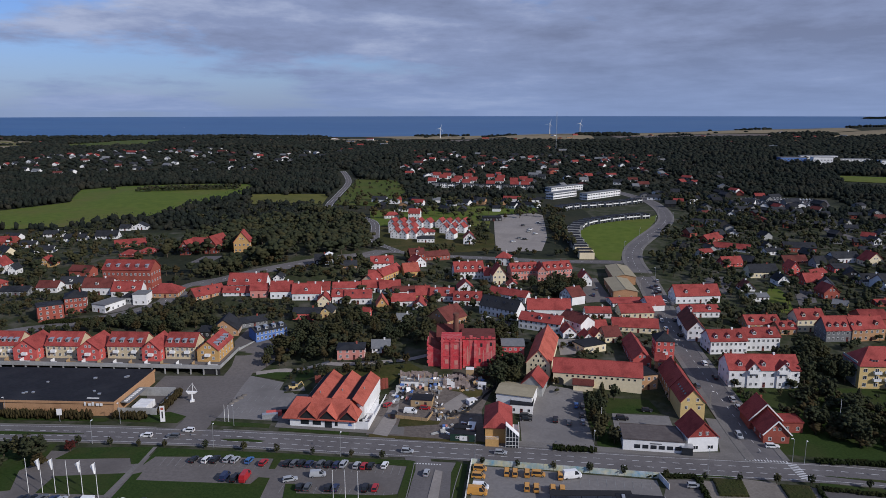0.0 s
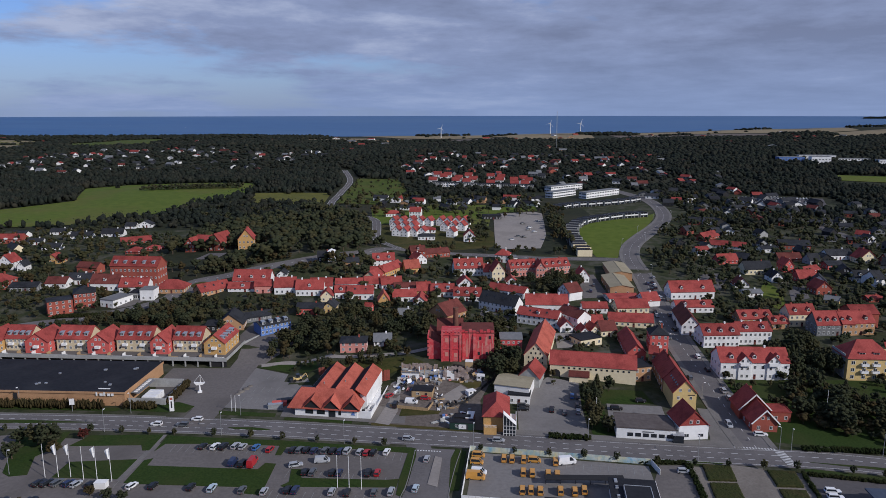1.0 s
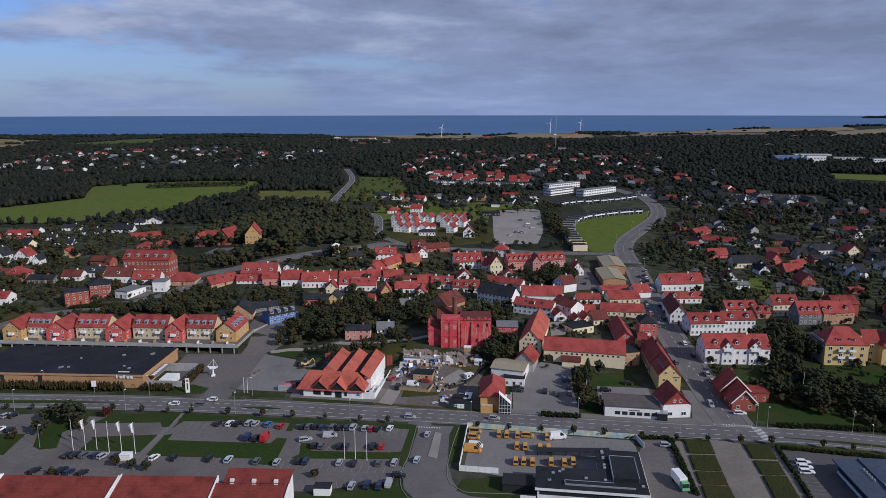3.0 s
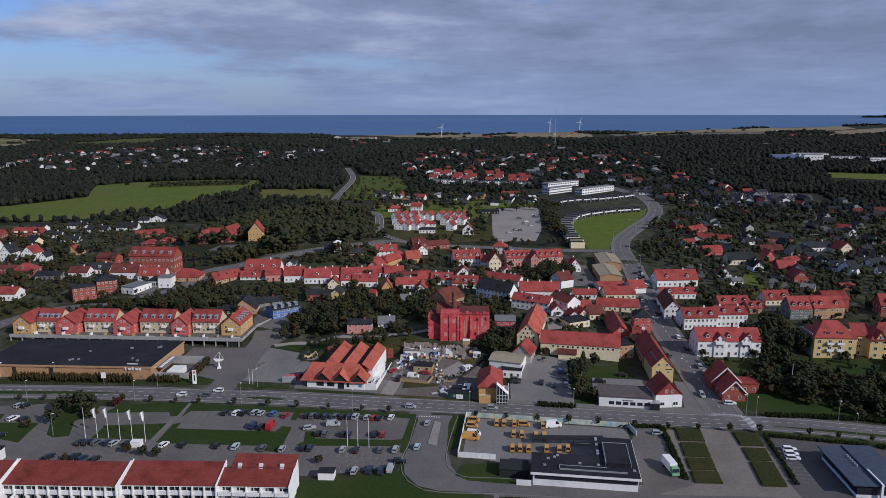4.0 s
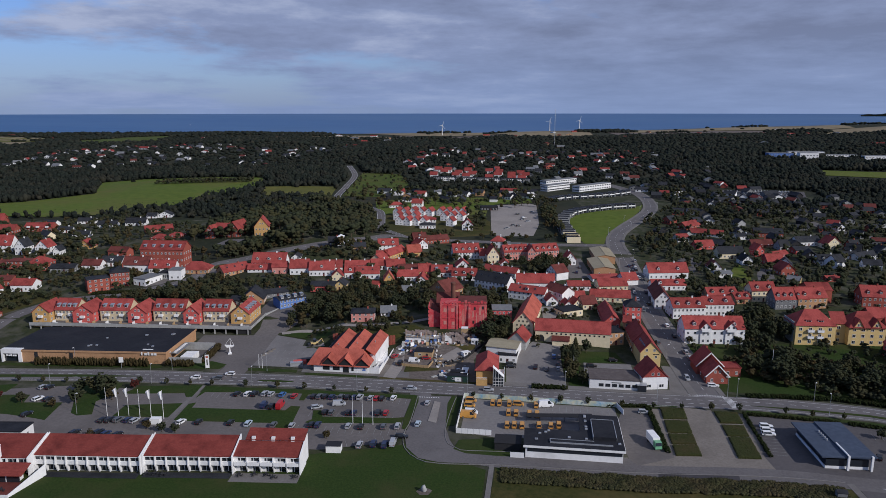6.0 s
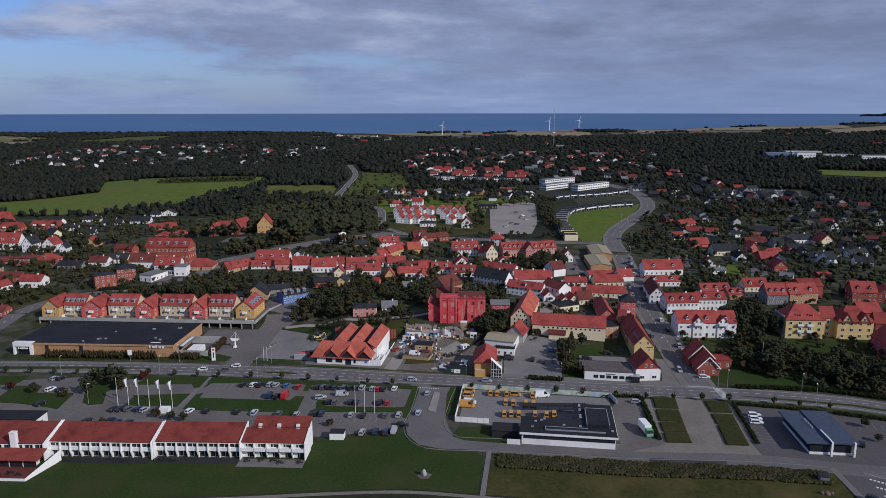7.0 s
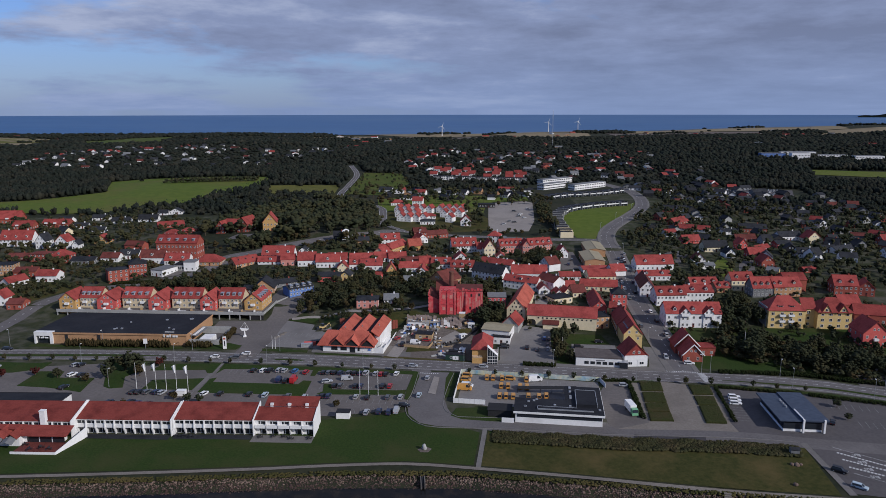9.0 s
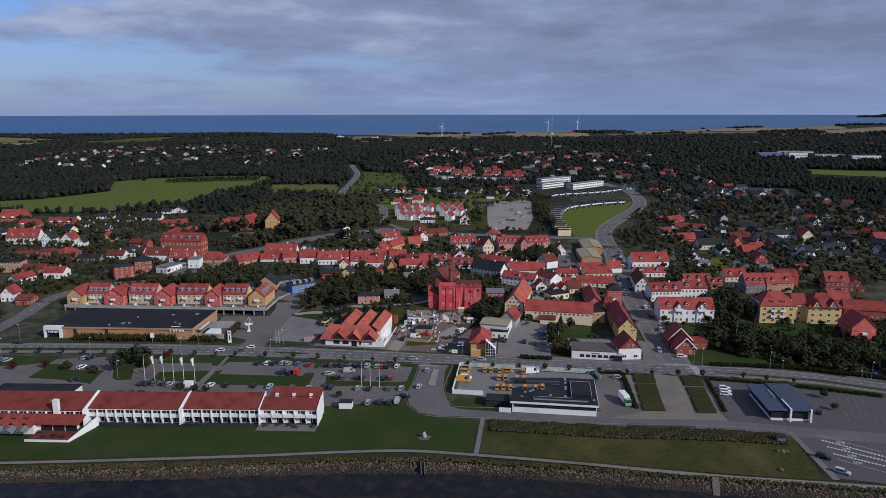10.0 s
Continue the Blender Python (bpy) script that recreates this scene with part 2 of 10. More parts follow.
M = dict(
    land=surf("land", (0.018, 0.022, 0.013), (0.034, 0.037, 0.021), 0.95, 0.25, 0.5, (0.05, 0.045, 0.028), 0.02),
    town=surf("town_ground", (0.022, 0.030, 0.012), (0.050, 0.052, 0.026), 0.95, 0.3, 0.4, (0.115, 0.105, 0.088), 0.09),
    grass=surf("grass", (0.019, 0.036, 0.007), (0.035, 0.056, 0.012), 0.95, 1.3, 0.5, (0.050, 0.052, 0.018), 0.05),
    rough_grass=surf("rough_grass", (0.030, 0.036, 0.009), (0.060, 0.056, 0.017), 0.95, 0.7, 0.8, (0.105, 0.078, 0.030), 0.055),
    field=surf("field", (0.072, 0.104, 0.014), (0.108, 0.138, 0.022), 0.95, 0.15, 0.3, (0.125, 0.105, 0.036), 0.014),
    straw=surf("stubble", (0.20, 0.165, 0.10), (0.26, 0.21, 0.13), 0.95, 0.1, 0.2, (0.15, 0.12, 0.08), 0.01),
    asphalt=surf("asphalt", (0.106, 0.098, 0.096), (0.142, 0.131, 0.128), 0.88, 1.2, 0.12, (0.172, 0.160, 0.155), 0.06),
    asphalt_old=surf("worn_asphalt", (0.122, 0.110, 0.103), (0.162, 0.146, 0.136), 0.9, 0.8, 0.15, (0.094, 0.085, 0.079), 0.05),
    gravel=surf("gravel", (0.158, 0.140, 0.120), (0.220, 0.196, 0.168), 0.95, 1.5, 0.4, (0.128, 0.112, 0.095), 0.06),
    # newer, darker asphalt, with some cloud shade mixed into the colour
    asphalt_new_shaded=surf("dark_asphalt", (0.080, 0.074, 0.075), (0.106, 0.098, 0.098), 0.88, 1.0, 0.12, (0.110, 0.100, 0.098), 0.06),
    asphalt_dark=surf("fresh_asphalt", (0.045, 0.042, 0.045), (0.062, 0.058, 0.061), 0.88, 1.0, 0.12, (0.075, 0.07, 0.072), 0.06),
    wet_stones=surf("weedy_wet_stones", (0.036, 0.018, 0.013), (0.066, 0.034, 0.024), 0.7, 2.0, 0.4, (0.020, 0.014, 0.012), 0.45, island=0.5),
    # asphalt of the central yards, paled in colour to look sunlit
    asphalt_pale=surf("sunlit_asphalt", (0.165, 0.155, 0.148), (0.215, 0.202, 0.192), 0.92, 0.8, 0.15, (0.13, 0.122, 0.116), 0.05),
    paving=surf("paving", (0.150, 0.140, 0.130), (0.195, 0.182, 0.170), 0.9, 1.6, 0.15, (0.112, 0.104, 0.096), 0.08),
    gravel_pale=surf("pale_gravel", (0.235, 0.212, 0.190), (0.30, 0.272, 0.245), 0.95, 0.8, 0.3, (0.19, 0.172, 0.155), 0.05),
    kerb=surf("kerbstone", (0.17, 0.162, 0.152), (0.23, 0.22, 0.208), 0.85, 2.0, 0.2),
    line=surf("road_paint", (0.50, 0.50, 0.49), (0.66, 0.66, 0.64), 0.7, 2.0, 0.05, (0.33, 0.33, 0.32), 0.4),
    worn_line=surf("worn_road_paint", (0.20, 0.20, 0.195), (0.32, 0.32, 0.31), 0.8, 2.0, 0.05, (0.15, 0.145, 0.14), 0.4),
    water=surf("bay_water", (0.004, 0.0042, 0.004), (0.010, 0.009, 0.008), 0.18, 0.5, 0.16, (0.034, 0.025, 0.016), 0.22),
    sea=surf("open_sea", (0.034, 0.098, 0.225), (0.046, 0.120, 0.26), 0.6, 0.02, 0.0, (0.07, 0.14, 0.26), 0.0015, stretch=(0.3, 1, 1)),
    pasture=surf("pasture", (0.045, 0.070, 0.012), (0.080, 0.098, 0.020), 0.95, 0.2, 0.4, (0.105, 0.09, 0.028), 0.03),
    dry_field=surf("dry_field", (0.095, 0.098, 0.022), (0.135, 0.125, 0.032), 0.95, 0.2, 0.3, (0.08, 0.085, 0.022), 0.03),
    red_tile=tiled("red_roof_tile", (0.245, 0.046, 0.040), (0.340, 0.076, 0.062)),
    orange_tile=tiled("orange_roof_tile", (0.33, 0.078, 0.052), (0.43, 0.122, 0.084)),
    brown_tile=tiled("brown_roof_tile", (0.12, 0.036, 0.030), (0.17, 0.052, 0.042)),
    # red tile of the hotel, with cloud shade darkened into its colour
    hotel_tile=tiled("cloud_shaded_red_tile", (0.19, 0.040, 0.032), (0.25, 0.060, 0.045)),
    dark_tile=tiled("dark_roof_tile", (0.025, 0.026, 0.030), (0.043, 0.045, 0.050)),
    felt=surf("roofing_felt", (0.016, 0.017, 0.021), (0.026, 0.027, 0.032), 0.82, 0.8, 0.1, (0.036, 0.037, 0.042), 0.08),
    brown_felt=surf("brown_grey_felt", (0.095, 0.080, 0.076), (0.135, 0.116, 0.108), 0.85, 0.7, 0.1, (0.075, 0.062, 0.058), 0.1),
    grey_roof=surf("grey_sheet_roof", (0.13, 0.135, 0.14), (0.18, 0.18, 0.18), 0.7, 0.8, 0.1),
    zinc=surf("blue_grey_zinc", (0.22, 0.25, 0.30), (0.30, 0.33, 0.38), 0.6, 1.5, 0.05),
    eternit=surf("fibre_cement_roof", (0.28, 0.245, 0.165), (0.35, 0.305, 0.21), 0.9, 0.8, 0.2),
    white=surf("white_render", (0.72, 0.72, 0.70), (0.80, 0.79, 0.77), 0.85, 1.0, 0.06, (0.60, 0.59, 0.57), 0.15),
    cream=surf("cream_render", (0.68, 0.585, 0.38), (0.76, 0.66, 0.45), 0.85, 1.0, 0.06, (0.60, 0.52, 0.35), 0.15),
    yellow=surf("yellow_render", (0.56, 0.41, 0.17), (0.64, 0.48, 0.21), 0.85, 1.0, 0.06, (0.50, 0.37, 0.17), 0.15),
    ochre=surf("ochre_brick", (0.46, 0.28, 0.10), (0.58, 0.36, 0.14), 0.9, 3.0, 0.15, (0.38, 0.23, 0.09), 0.15),
    tan=surf("tan_brick", (0.36, 0.21, 0.11), (0.47, 0.28, 0.15), 0.9, 3.0, 0.15, (0.30, 0.17, 0.09), 0.15),
    pale_brick=surf("pale_yellow_brick", (0.52, 0.43, 0.28), (0.62, 0.52, 0.34), 0.9, 3.0, 0.15, (0.45, 0.37, 0.24), 0.2),
    red_brick=surf("red_brick", (0.26, 0.072, 0.050), (0.35, 0.10, 0.07), 0.9, 3.0, 0.2, (0.21, 0.065, 0.05), 0.2),
    pink=surf("pink_render", (0.52, 0.22, 0.18), (0.60, 0.27, 0.22), 0.85, 1.2, 0.06),
    brown_brick=surf("sooty_brown_brick", (0.13, 0.062, 0.045), (0.19, 0.09, 0.065), 0.9, 3.0, 0.2, (0.08, 0.04, 0.032), 0.3),
    crimson=surf("red_limewash", (0.44, 0.045, 0.055), (0.55, 0.080, 0.086), 0.85, 1.1, 0.15, (0.52, 0.24, 0.21), 0.35),
    rose=surf("rosy_red_render", (0.50, 0.10, 0.085), (0.58, 0.13, 0.11), 0.85, 1.2, 0.06),
    blue=surf("blue_cladding", (0.10, 0.18, 0.42), (0.14, 0.23, 0.50), 0.75, 1.2, 0.06),
    black_wood=surf("black_boards", (0.022, 0.022, 0.024), (0.038, 0.037, 0.038), 0.75, 2.0, 0.15, stretch=(4, 4, 0.5)),
    timber=surf("raw_timber", (0.33, 0.23, 0.12), (0.44, 0.31, 0.17), 0.85, 2.5, 0.2, stretch=(1, 1, 4)),
    concrete=surf("concrete", (0.30, 0.30, 0.29), (0.38, 0.38, 0.365), 0.88, 1.2, 0.1, (0.23, 0.23, 0.22), 0.2),
    glass=glassy("window_glass", (0.018, 0.022, 0.028)),
    metal=surf("galvanised_steel", (0.42, 0.43, 0.44), (0.52, 0.53, 0.54), 0.45, 3.0, 0.05, metal=0.6),
    dark_metal=surf("dark_metal", (0.03, 0.03, 0.033), (0.05, 0.05, 0.053), 0.5, 3.0, 0.05, metal=0.3),
    bark=surf("bark", (0.07, 0.052, 0.036), (0.12, 0.09, 0.065), 0.95, 4.0, 0.5),
    leaf=surf("dark_green_leaves", (0.0370, 0.0460, 0.0250), (0.0660, 0.0730, 0.0370), 0.85, 0.8, 0.3, (0.0660, 0.0590, 0.0300), 0.06, island=0.20),
    leaf_olive=surf("olive_leaves", (0.0520, 0.0535, 0.0250), (0.0830, 0.0800, 0.0360), 0.85, 0.8, 0.3, (0.0850, 0.0700, 0.0340), 0.06, island=0.20),
    leaf_brown=surf("autumn_leaves", (0.0537, 0.0439, 0.0195), (0.0830, 0.0610, 0.0268), 0.85, 0.6, 0.3, (0.0732, 0.0634, 0.0268), 0.12, island=0.20),
    leaf_red=surf("copper_leaves", (0.070, 0.022, 0.018), (0.11, 0.032, 0.026), 0.85, 0.6, 0.6, island=0.4),
    # far canopy, lightened and blued so the colour carries distance haze
    woods=surf("hazed_wood_canopy", (0.0200, 0.0262, 0.0205), (0.0370, 0.0440, 0.0335), 0.95, 0.4, 0.3, (0.0600, 0.0530, 0.0370), 0.03, island=0.26),
    hedge=surf("hedge_leaves", (0.016, 0.026, 0.008), (0.030, 0.040, 0.012), 0.9, 1.8, 0.8, (0.040, 0.036, 0.014), 0.12, island=0.20),
    stone=surf("riprap_stone", (0.10, 0.070, 0.055), (0.19, 0.142, 0.112), 0.9, 2.0, 0.4, (0.065, 0.036, 0.028), 0.45, per_piece=0.5),
    stones=surf("riprap_stones", (0.10, 0.070, 0.055), (0.19, 0.142, 0.112), 0.9, 2.0, 0.4, (0.065, 0.036, 0.028), 0.45, island=0.5),
    scrub=surf("scrub_stems", (0.034, 0.037, 0.016), (0.060, 0.057, 0.025), 0.95, 0.9, 0.4, (0.085, 0.062, 0.032), 0.12, island=0.18),
    bed=surf("clipped_bed_leaves", (0.026, 0.033, 0.009), (0.044, 0.047, 0.015), 0.95, 2.2, 0.9, (0.062, 0.046, 0.022), 0.15),
    ruin_plaster=surf("flaking_dirty_plaster", (0.20, 0.155, 0.135), (0.40, 0.33, 0.30), 0.95, 0.9, 0.5, (0.11, 0.085, 0.072), 0.3),
    soil=surf("bare_soil", (0.095, 0.078, 0.066), (0.17, 0.145, 0.125), 0.95, 0.8, 0.5),
    rubber=surf("tyre_rubber", (0.015, 0.015, 0.016), (0.025, 0.025, 0.026), 0.85, 3.0, 0.1),
)


for key in ("leaf", "leaf_olive", "leaf_brown", "leaf_red", "hedge", "woods"):
    tree_n, tree_l = M[key].node_tree.nodes, M[key].node_tree.links
    shade, thin, both = tree_n["Principled BSDF"], tree_n.new("ShaderNodeBsdfTranslucent"), tree_n.new("ShaderNodeMixShader")
    both.inputs[0].default_value = 0.38
    tree_l.new(shade.inputs["Base Color"].links[0].from_socket, thin.inputs["Color"])
    tree_l.new(shade.outputs[0], both.inputs[1])
    tree_l.new(thin.outputs[0], both.inputs[2])
    tree_l.new(both.outputs[0], tree_n["Material Output"].inputs["Surface"])
M["water"].node_tree.nodes["Principled BSDF"].inputs["Specular IOR Level"].default_value = 0.12


def paint(name, c, rough=0.32):
    if name not in M:
        M[name] = surf(name, c, tuple(min(1, 1.08 * v) for v in c), rough, 1.0, 0.0, tuple(0.9 * v for v in c), 0.6)
    return M[name]


# ---- the shape of the ground ----
def ramp(v, knots):
    """Piecewise linear through (position, value) pairs, eased."""
    if v <= knots[0][0]:
        return knots[0][1]
    for (a, p), (b, q) in zip(knots, knots[1:]):
        if v <= b:
            return p + (q - p) * (v - a) / (b - a)
    return knots[-1][1]


def bump(x, y, cx, cy, rx, ry, h):
    d = ((x - cx) / rx) ** 2 + ((y - cy) / ry) ** 2
    return h * math.exp(-d) if d < 9 else 0.0


def height(x, y):
    """Height of the ground over the bay's water, at a place of the plan."""
    shore = ramp(x, ((-140, 111), (-83, 113.6), (-31, 117.2), (5, 117.2), (39, 112.4), (85, 105.5), (140, 98), (400, 62)))
    if y < shore + 12:
        return ramp(y - shore, ((-40, -6.0), (-6, -1.6), (0, -0.15), (5, 1.7), (6.8, 2.2)))
    west = ramp(y, ((134, 2.2), (284, 2.5), (300, 5.5), (345, 9.0), (385, 11.5), (430, 12.0)))
    mid = ramp(y, ((134, 2.2), (242, 2.5), (266, 6.6), (280, 8.4), (345, 9.6), (385, 11.5), (430, 12.0)))
    dug = ramp(y, ((134, 2.2), (265, 2.6), (269, 7.2), (282, 8.4), (345, 9.6), (385, 11.5), (430, 12.0)))
    east = ramp(y, ((134, 2.2), (225, 2.4), (260, 4.5), (290, 6.0), (345, 8.6), (430, 11.5)))
    z = west + (dug - west) * ramp(x, ((-64, 0), (-49, 1))) if x < -40 else dug + (mid - dug) * ramp(x, ((-24, 0), (-14, 1)))
    z += (east - z) * ramp(x, ((60, 0), (100, 1)))
    if y > 430:
        z = ramp(y, ((430, 12.0), (520, 15.5), (570, 19.0), (760, 20.0), (950, 23.0), (1280, 30.0), (1700, 31.0), (2560, 26.0), (2800, 4.0), (3000, -20.0)))
    z += bump(x, y, -85, 445, 60, 50, 11) + bump(x, y, -160, 480, 90, 60, 5) + bump(x, y, -69, 408.5, 8, 7, 5.5) + bump(x, y, -320, 760, 160, 110, 3)
    if y > 500:
        z += ramp(y, ((900, 0.0), (2300, 1.0))) * ramp(x, ((0, 0.0), (500, 8.0), (1500, 30.0)))
        z += ramp(y, ((600, 0.0), (900, 1.0))) * ramp(y, ((2400, 1.0), (2560, 0.3))) * (3.0 * math.sin(x / 170 + y / 410) + 2.5 * math.sin(x / 90 - y / 230 + 1.3))
    return z


# ---- builders ----
class Shape:
    """Faces gathered for one mesh."""

    def __init__(self):
        self.v, self.f, self.m = [], [], []

    def poly(self, pts, m=0):
        k = len(self.v)
        self.v += [tuple(p) for p in pts]
        self.f.append(tuple(range(k, k + len(pts))))
        self.m.append(m)
        return self

    def hexa(self, lo, hi, m=0):
        """A solid between two four-cornered faces, both counter-clockwise seen from above."""
        k = len(self.v)
        self.v += [tuple(p) for p in lo] + [tuple(p) for p in hi]
        for f in ((3, 2, 1, 0), (4, 5, 6, 7), (0, 1, 5, 4), (1, 2, 6, 5), (2, 3, 7, 6), (3, 0, 4, 7)):
            self.f.append(tuple(k + i for i in f))
            self.m.append(m)
        return self

    def box(self, x0, x1, y0, y1, z0, z1, m=0):
        q = ((x0, y0), (x1, y0), (x1, y1), (x0, y1))
        return self.hexa([(*p, z0) for p in q], [(*p, z1) for p in q], m)

    def prism(self, pts, way, m=0):
        """A flat outline pushed along a way into a solid."""
        k, n = len(self.v), len(pts)
        self.v += [tuple(p) for p in pts] + [tuple(p[i] + way[i] for i in range(3)) for p in pts]
        self.f += [tuple(range(k + n - 1, k - 1, -1)), tuple(range(k + n, k + 2 * n))]
        self.f += [(k + i, k + (i + 1) % n, k + n + (i + 1) % n, k + n + i) for i in range(n)]
        self.m += [m] * (n + 2)
        return self

    def slab(self, a, b, c, d, thick, m=0):
        n = (Vector(b) - Vector(a)).cross(Vector(d) - Vector(a)).normalized() * thick
        if n.z < 0:
            n = -n
        lo = [Vector(p) - n for p in (a, b, c, d)]
        return self.hexa(lo, [Vector(p) for p in (a, b, c, d)], m)

    def tube(self, a, b, r0, r1, n=8, m=0):
        a, b = Vector(a), Vector(b)
        q = (b - a).to_track_quat("Z", "Y")
        k = len(self.v)
        for p, r in ((a, r0), (b, r1)):
            self.v += [tuple(p + q @ Vector((r * math.cos(6.28319 * i / n), r * math.sin(6.28319 * i / n), 0))) for i in range(n)]
        self.f += [(k + i, k + (i + 1) % n, k + n + (i + 1) % n, k + n + i) for i in range(n)]
        self.f += [tuple(range(k + n - 1, k - 1, -1)), tuple(range(k + n, k + 2 * n))]
        self.m += [m] * (n + 2)
        return self

    def mesh(self, name, *mats):
        me = bpy.data.meshes.new(name)
        me.from_pydata(self.v, [], self.f)
        for x in mats:
            me.materials.append(M[x] if isinstance(x, str) else x)
        if len(mats) > 1:
            me.polygons.foreach_set("material_index", self.m)
        bm = bmesh.new()
        bm.from_mesh(me)
        bmesh.ops.recalc_face_normals(bm, faces=bm.faces)
        bm.to_mesh(me)
        bm.free()
        return me


CACHE = {}


def part(name, mesh, parent, label="", at=None):
    """Links a mesh as one part under a thing or a part."""
    ob = new(name, mesh)
    ob.parent = parent
    if at is not None:
        ob.matrix_local = at
    return tagged(ob, label) if label else ob


def thing(name, label, category, x=0.0, y=0.0, z=None, yaw=0.0, group="", kind=""):
    ob = new(name)
    ob.empty_display_size = 0.5
    ob.matrix_world = pose(x, y, height(x, y) if z is None else z, 0, 0, yaw)
    return tagged(ob, label, category, group, kind)


def sheet(name, mesh, label="", category="", kind="structure"):
    return tagged(new(name, mesh), label, category, "", kind)


def drape(outline, off, step=7.0):
    """A sheet over the ground inside an outline, off metres above it."""
    bm = bmesh.new()
    bm.faces.new([bm.verts.new((x, y, 0)) for x, y in outline])
    xs, ys = [p[0] for p in outline], [p[1] for p in outline]
    for lo, hi, ax in ((min(xs), max(xs), 0), (min(ys), max(ys), 1)):
        for i in range(1, int((hi - lo) / step) + 1):
            co, no = [0, 0, 0], [0, 0, 0]
            co[ax], no[ax] = lo + i * step, 1
            bmesh.ops.bisect_plane(bm, geom=bm.verts[:] + bm.edges[:] + bm.faces[:], plane_co=co, plane_no=no)
    for v in bm.verts:
        v.co.z = height(v.co.x, v.co.y) + off
    bmesh.ops.recalc_face_normals(bm, faces=bm.faces)
    if sum(f.normal.z for f in bm.faces) < 0:
        bmesh.ops.reverse_faces(bm, faces=bm.faces)
    return bm


def patch(name, outline, mat, off=0.05, rim=0.0, label="", category="ground", step=7.0):
    """A piece of ground; with a rim its edge drops to the ground as a real step."""
    bm = drape(outline, off, step)
    if rim:
        edge = [e for e in bm.edges if e.is_boundary]
        got = bmesh.ops.extrude_edge_only(bm, edges=edge)
        for v in got["geom"]:
            if isinstance(v, bmesh.types.BMVert):
                v.co.z -= rim
    me = bpy.data.meshes.new(name)
    bm.to_mesh(me)
    bm.free()
    me.materials.append(M[mat])
    return sheet(name, me, label, category)


def resample(pts, step):
    """Points along a smooth line through pts."""
    out = []
    n = len(pts)
    for i in range(n - 1):
        p0, p1, p2, p3 = (Vector(pts[min(max(j, 0), n - 1)]) for j in (i - 1, i, i + 1, i + 2))
        k = max(1, int((p2 - p1).length / step))
        for j in range(k):
            u = j / k
            out.append(0.5 * (2 * p1 + (p2 - p0) * u + (2 * p0 - 5 * p1 + 4 * p2 - p3) * u * u + (3 * p1 - p0 - 3 * p2 + p3) * u ** 3))
    return out + [Vector(pts[-1])]


def ribbon(shape, pts, left, right, off, m=0, drop=0.0):
    """A strip along a line on the ground, from left to right of it (metres, right positive)."""
    row = []
    for i, p in enumerate(pts):
        d = (pts[min(i + 1, len(pts) - 1)] - pts[max(i - 1, 0)]).normalized()
        s = Vector((d.y, -d.x))
        a, b = p + s * left, p + s * right
        row.append(((a.x, a.y, height(a.x, a.y) + off), (b.x, b.y, height(b.x, b.y) + off)))
    for (a, b), (c, d) in zip(row, row[1:]):
        shape.poly((a, b, d, c), m)
        if drop:
            shape.poly((a, c, (*c[:2], c[2] - drop), (*a[:2], a[2] - drop)), m)
            shape.poly((b, d, (*d[:2], d[2] - drop), (*b[:2], b[2] - drop)), m)
    return shape


def road(name, pts, width, mat="asphalt", off=0.09, label="", walks=0.0, step=6.0):
    line = resample(pts, step)
    ob = sheet(name, ribbon(Shape(), line, -width / 2, width / 2, off).mesh(name, mat), label or "grey asphalt road", "road")
    if walks:
        s = Shape()
        for a, b in ((-width / 2 - walks, -width / 2), (width / 2, width / 2 + walks)):
            ribbon(s, line, a, b, off + 0.10, 0, 0.3)
        sheet("pavement", s.mesh("pavement", "paving"), "grey slab pavement with raised kerb", "pavement")
    return line


# ---- ground and water ----
def axis(lo, hi, centre, fine, grow):
    out, v, s = [centre], centre, fine
    while v < hi:
        v += s
        s *= grow
        out.append(min(v, hi))
    v, s = centre, fine
    while v > lo:
        v -= s
        s *= grow
        out.insert(0, max(v, lo))
    return out


def make_ground():
    xs = axis(-2600, 2600, 0, 5.0, 1.018)
    ys = axis(60, 3000, 200, 4.0, 1.012)
    v = [(x, y, height(x, y)) for y in ys for x in xs]
    w = len(xs)
    f = [(j * w + i, j * w + i + 1, (j + 1) * w + i + 1, (j + 1) * w + i) for j in range(len(ys) - 1) for i in range(w - 1)]
    me = bpy.data.meshes.new("ground")
    me.from_pydata(v, [], f)
    me.materials.append(M["land"])
    me.materials.append(M["town"])
    me.polygons.foreach_set("material_index", [1 if 132 < ys[i // (w - 1)] < 345 or 300 < ys[i // (w - 1)] < 470 and -125 < xs[i % (w - 1)] < 128 or 330 < ys[i // (w - 1)] < 700 and 128 < xs[i % (w - 1)] < 470 or 330 < ys[i // (w - 1)] < 545 and -430 < xs[i % (w - 1)] < -195 else 0 for i in range(len(f))])
    sheet("ground", me, "rolling dark green land under the town", "ground")


make_ground()
bay = Shape().poly(((-2500, -2500, 0), (2500, -2500, 0), (2500, 128, 0), (-2500, 128, 0)))
sheet("water", bay.mesh("water", "water"), "dark calm bay water along the stone bank", "water")
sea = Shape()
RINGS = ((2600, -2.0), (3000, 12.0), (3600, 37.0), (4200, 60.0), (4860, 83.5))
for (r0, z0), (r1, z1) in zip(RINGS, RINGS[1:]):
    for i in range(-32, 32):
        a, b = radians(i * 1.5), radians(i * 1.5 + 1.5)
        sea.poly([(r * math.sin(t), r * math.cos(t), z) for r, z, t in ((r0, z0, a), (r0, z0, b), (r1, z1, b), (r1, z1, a))])
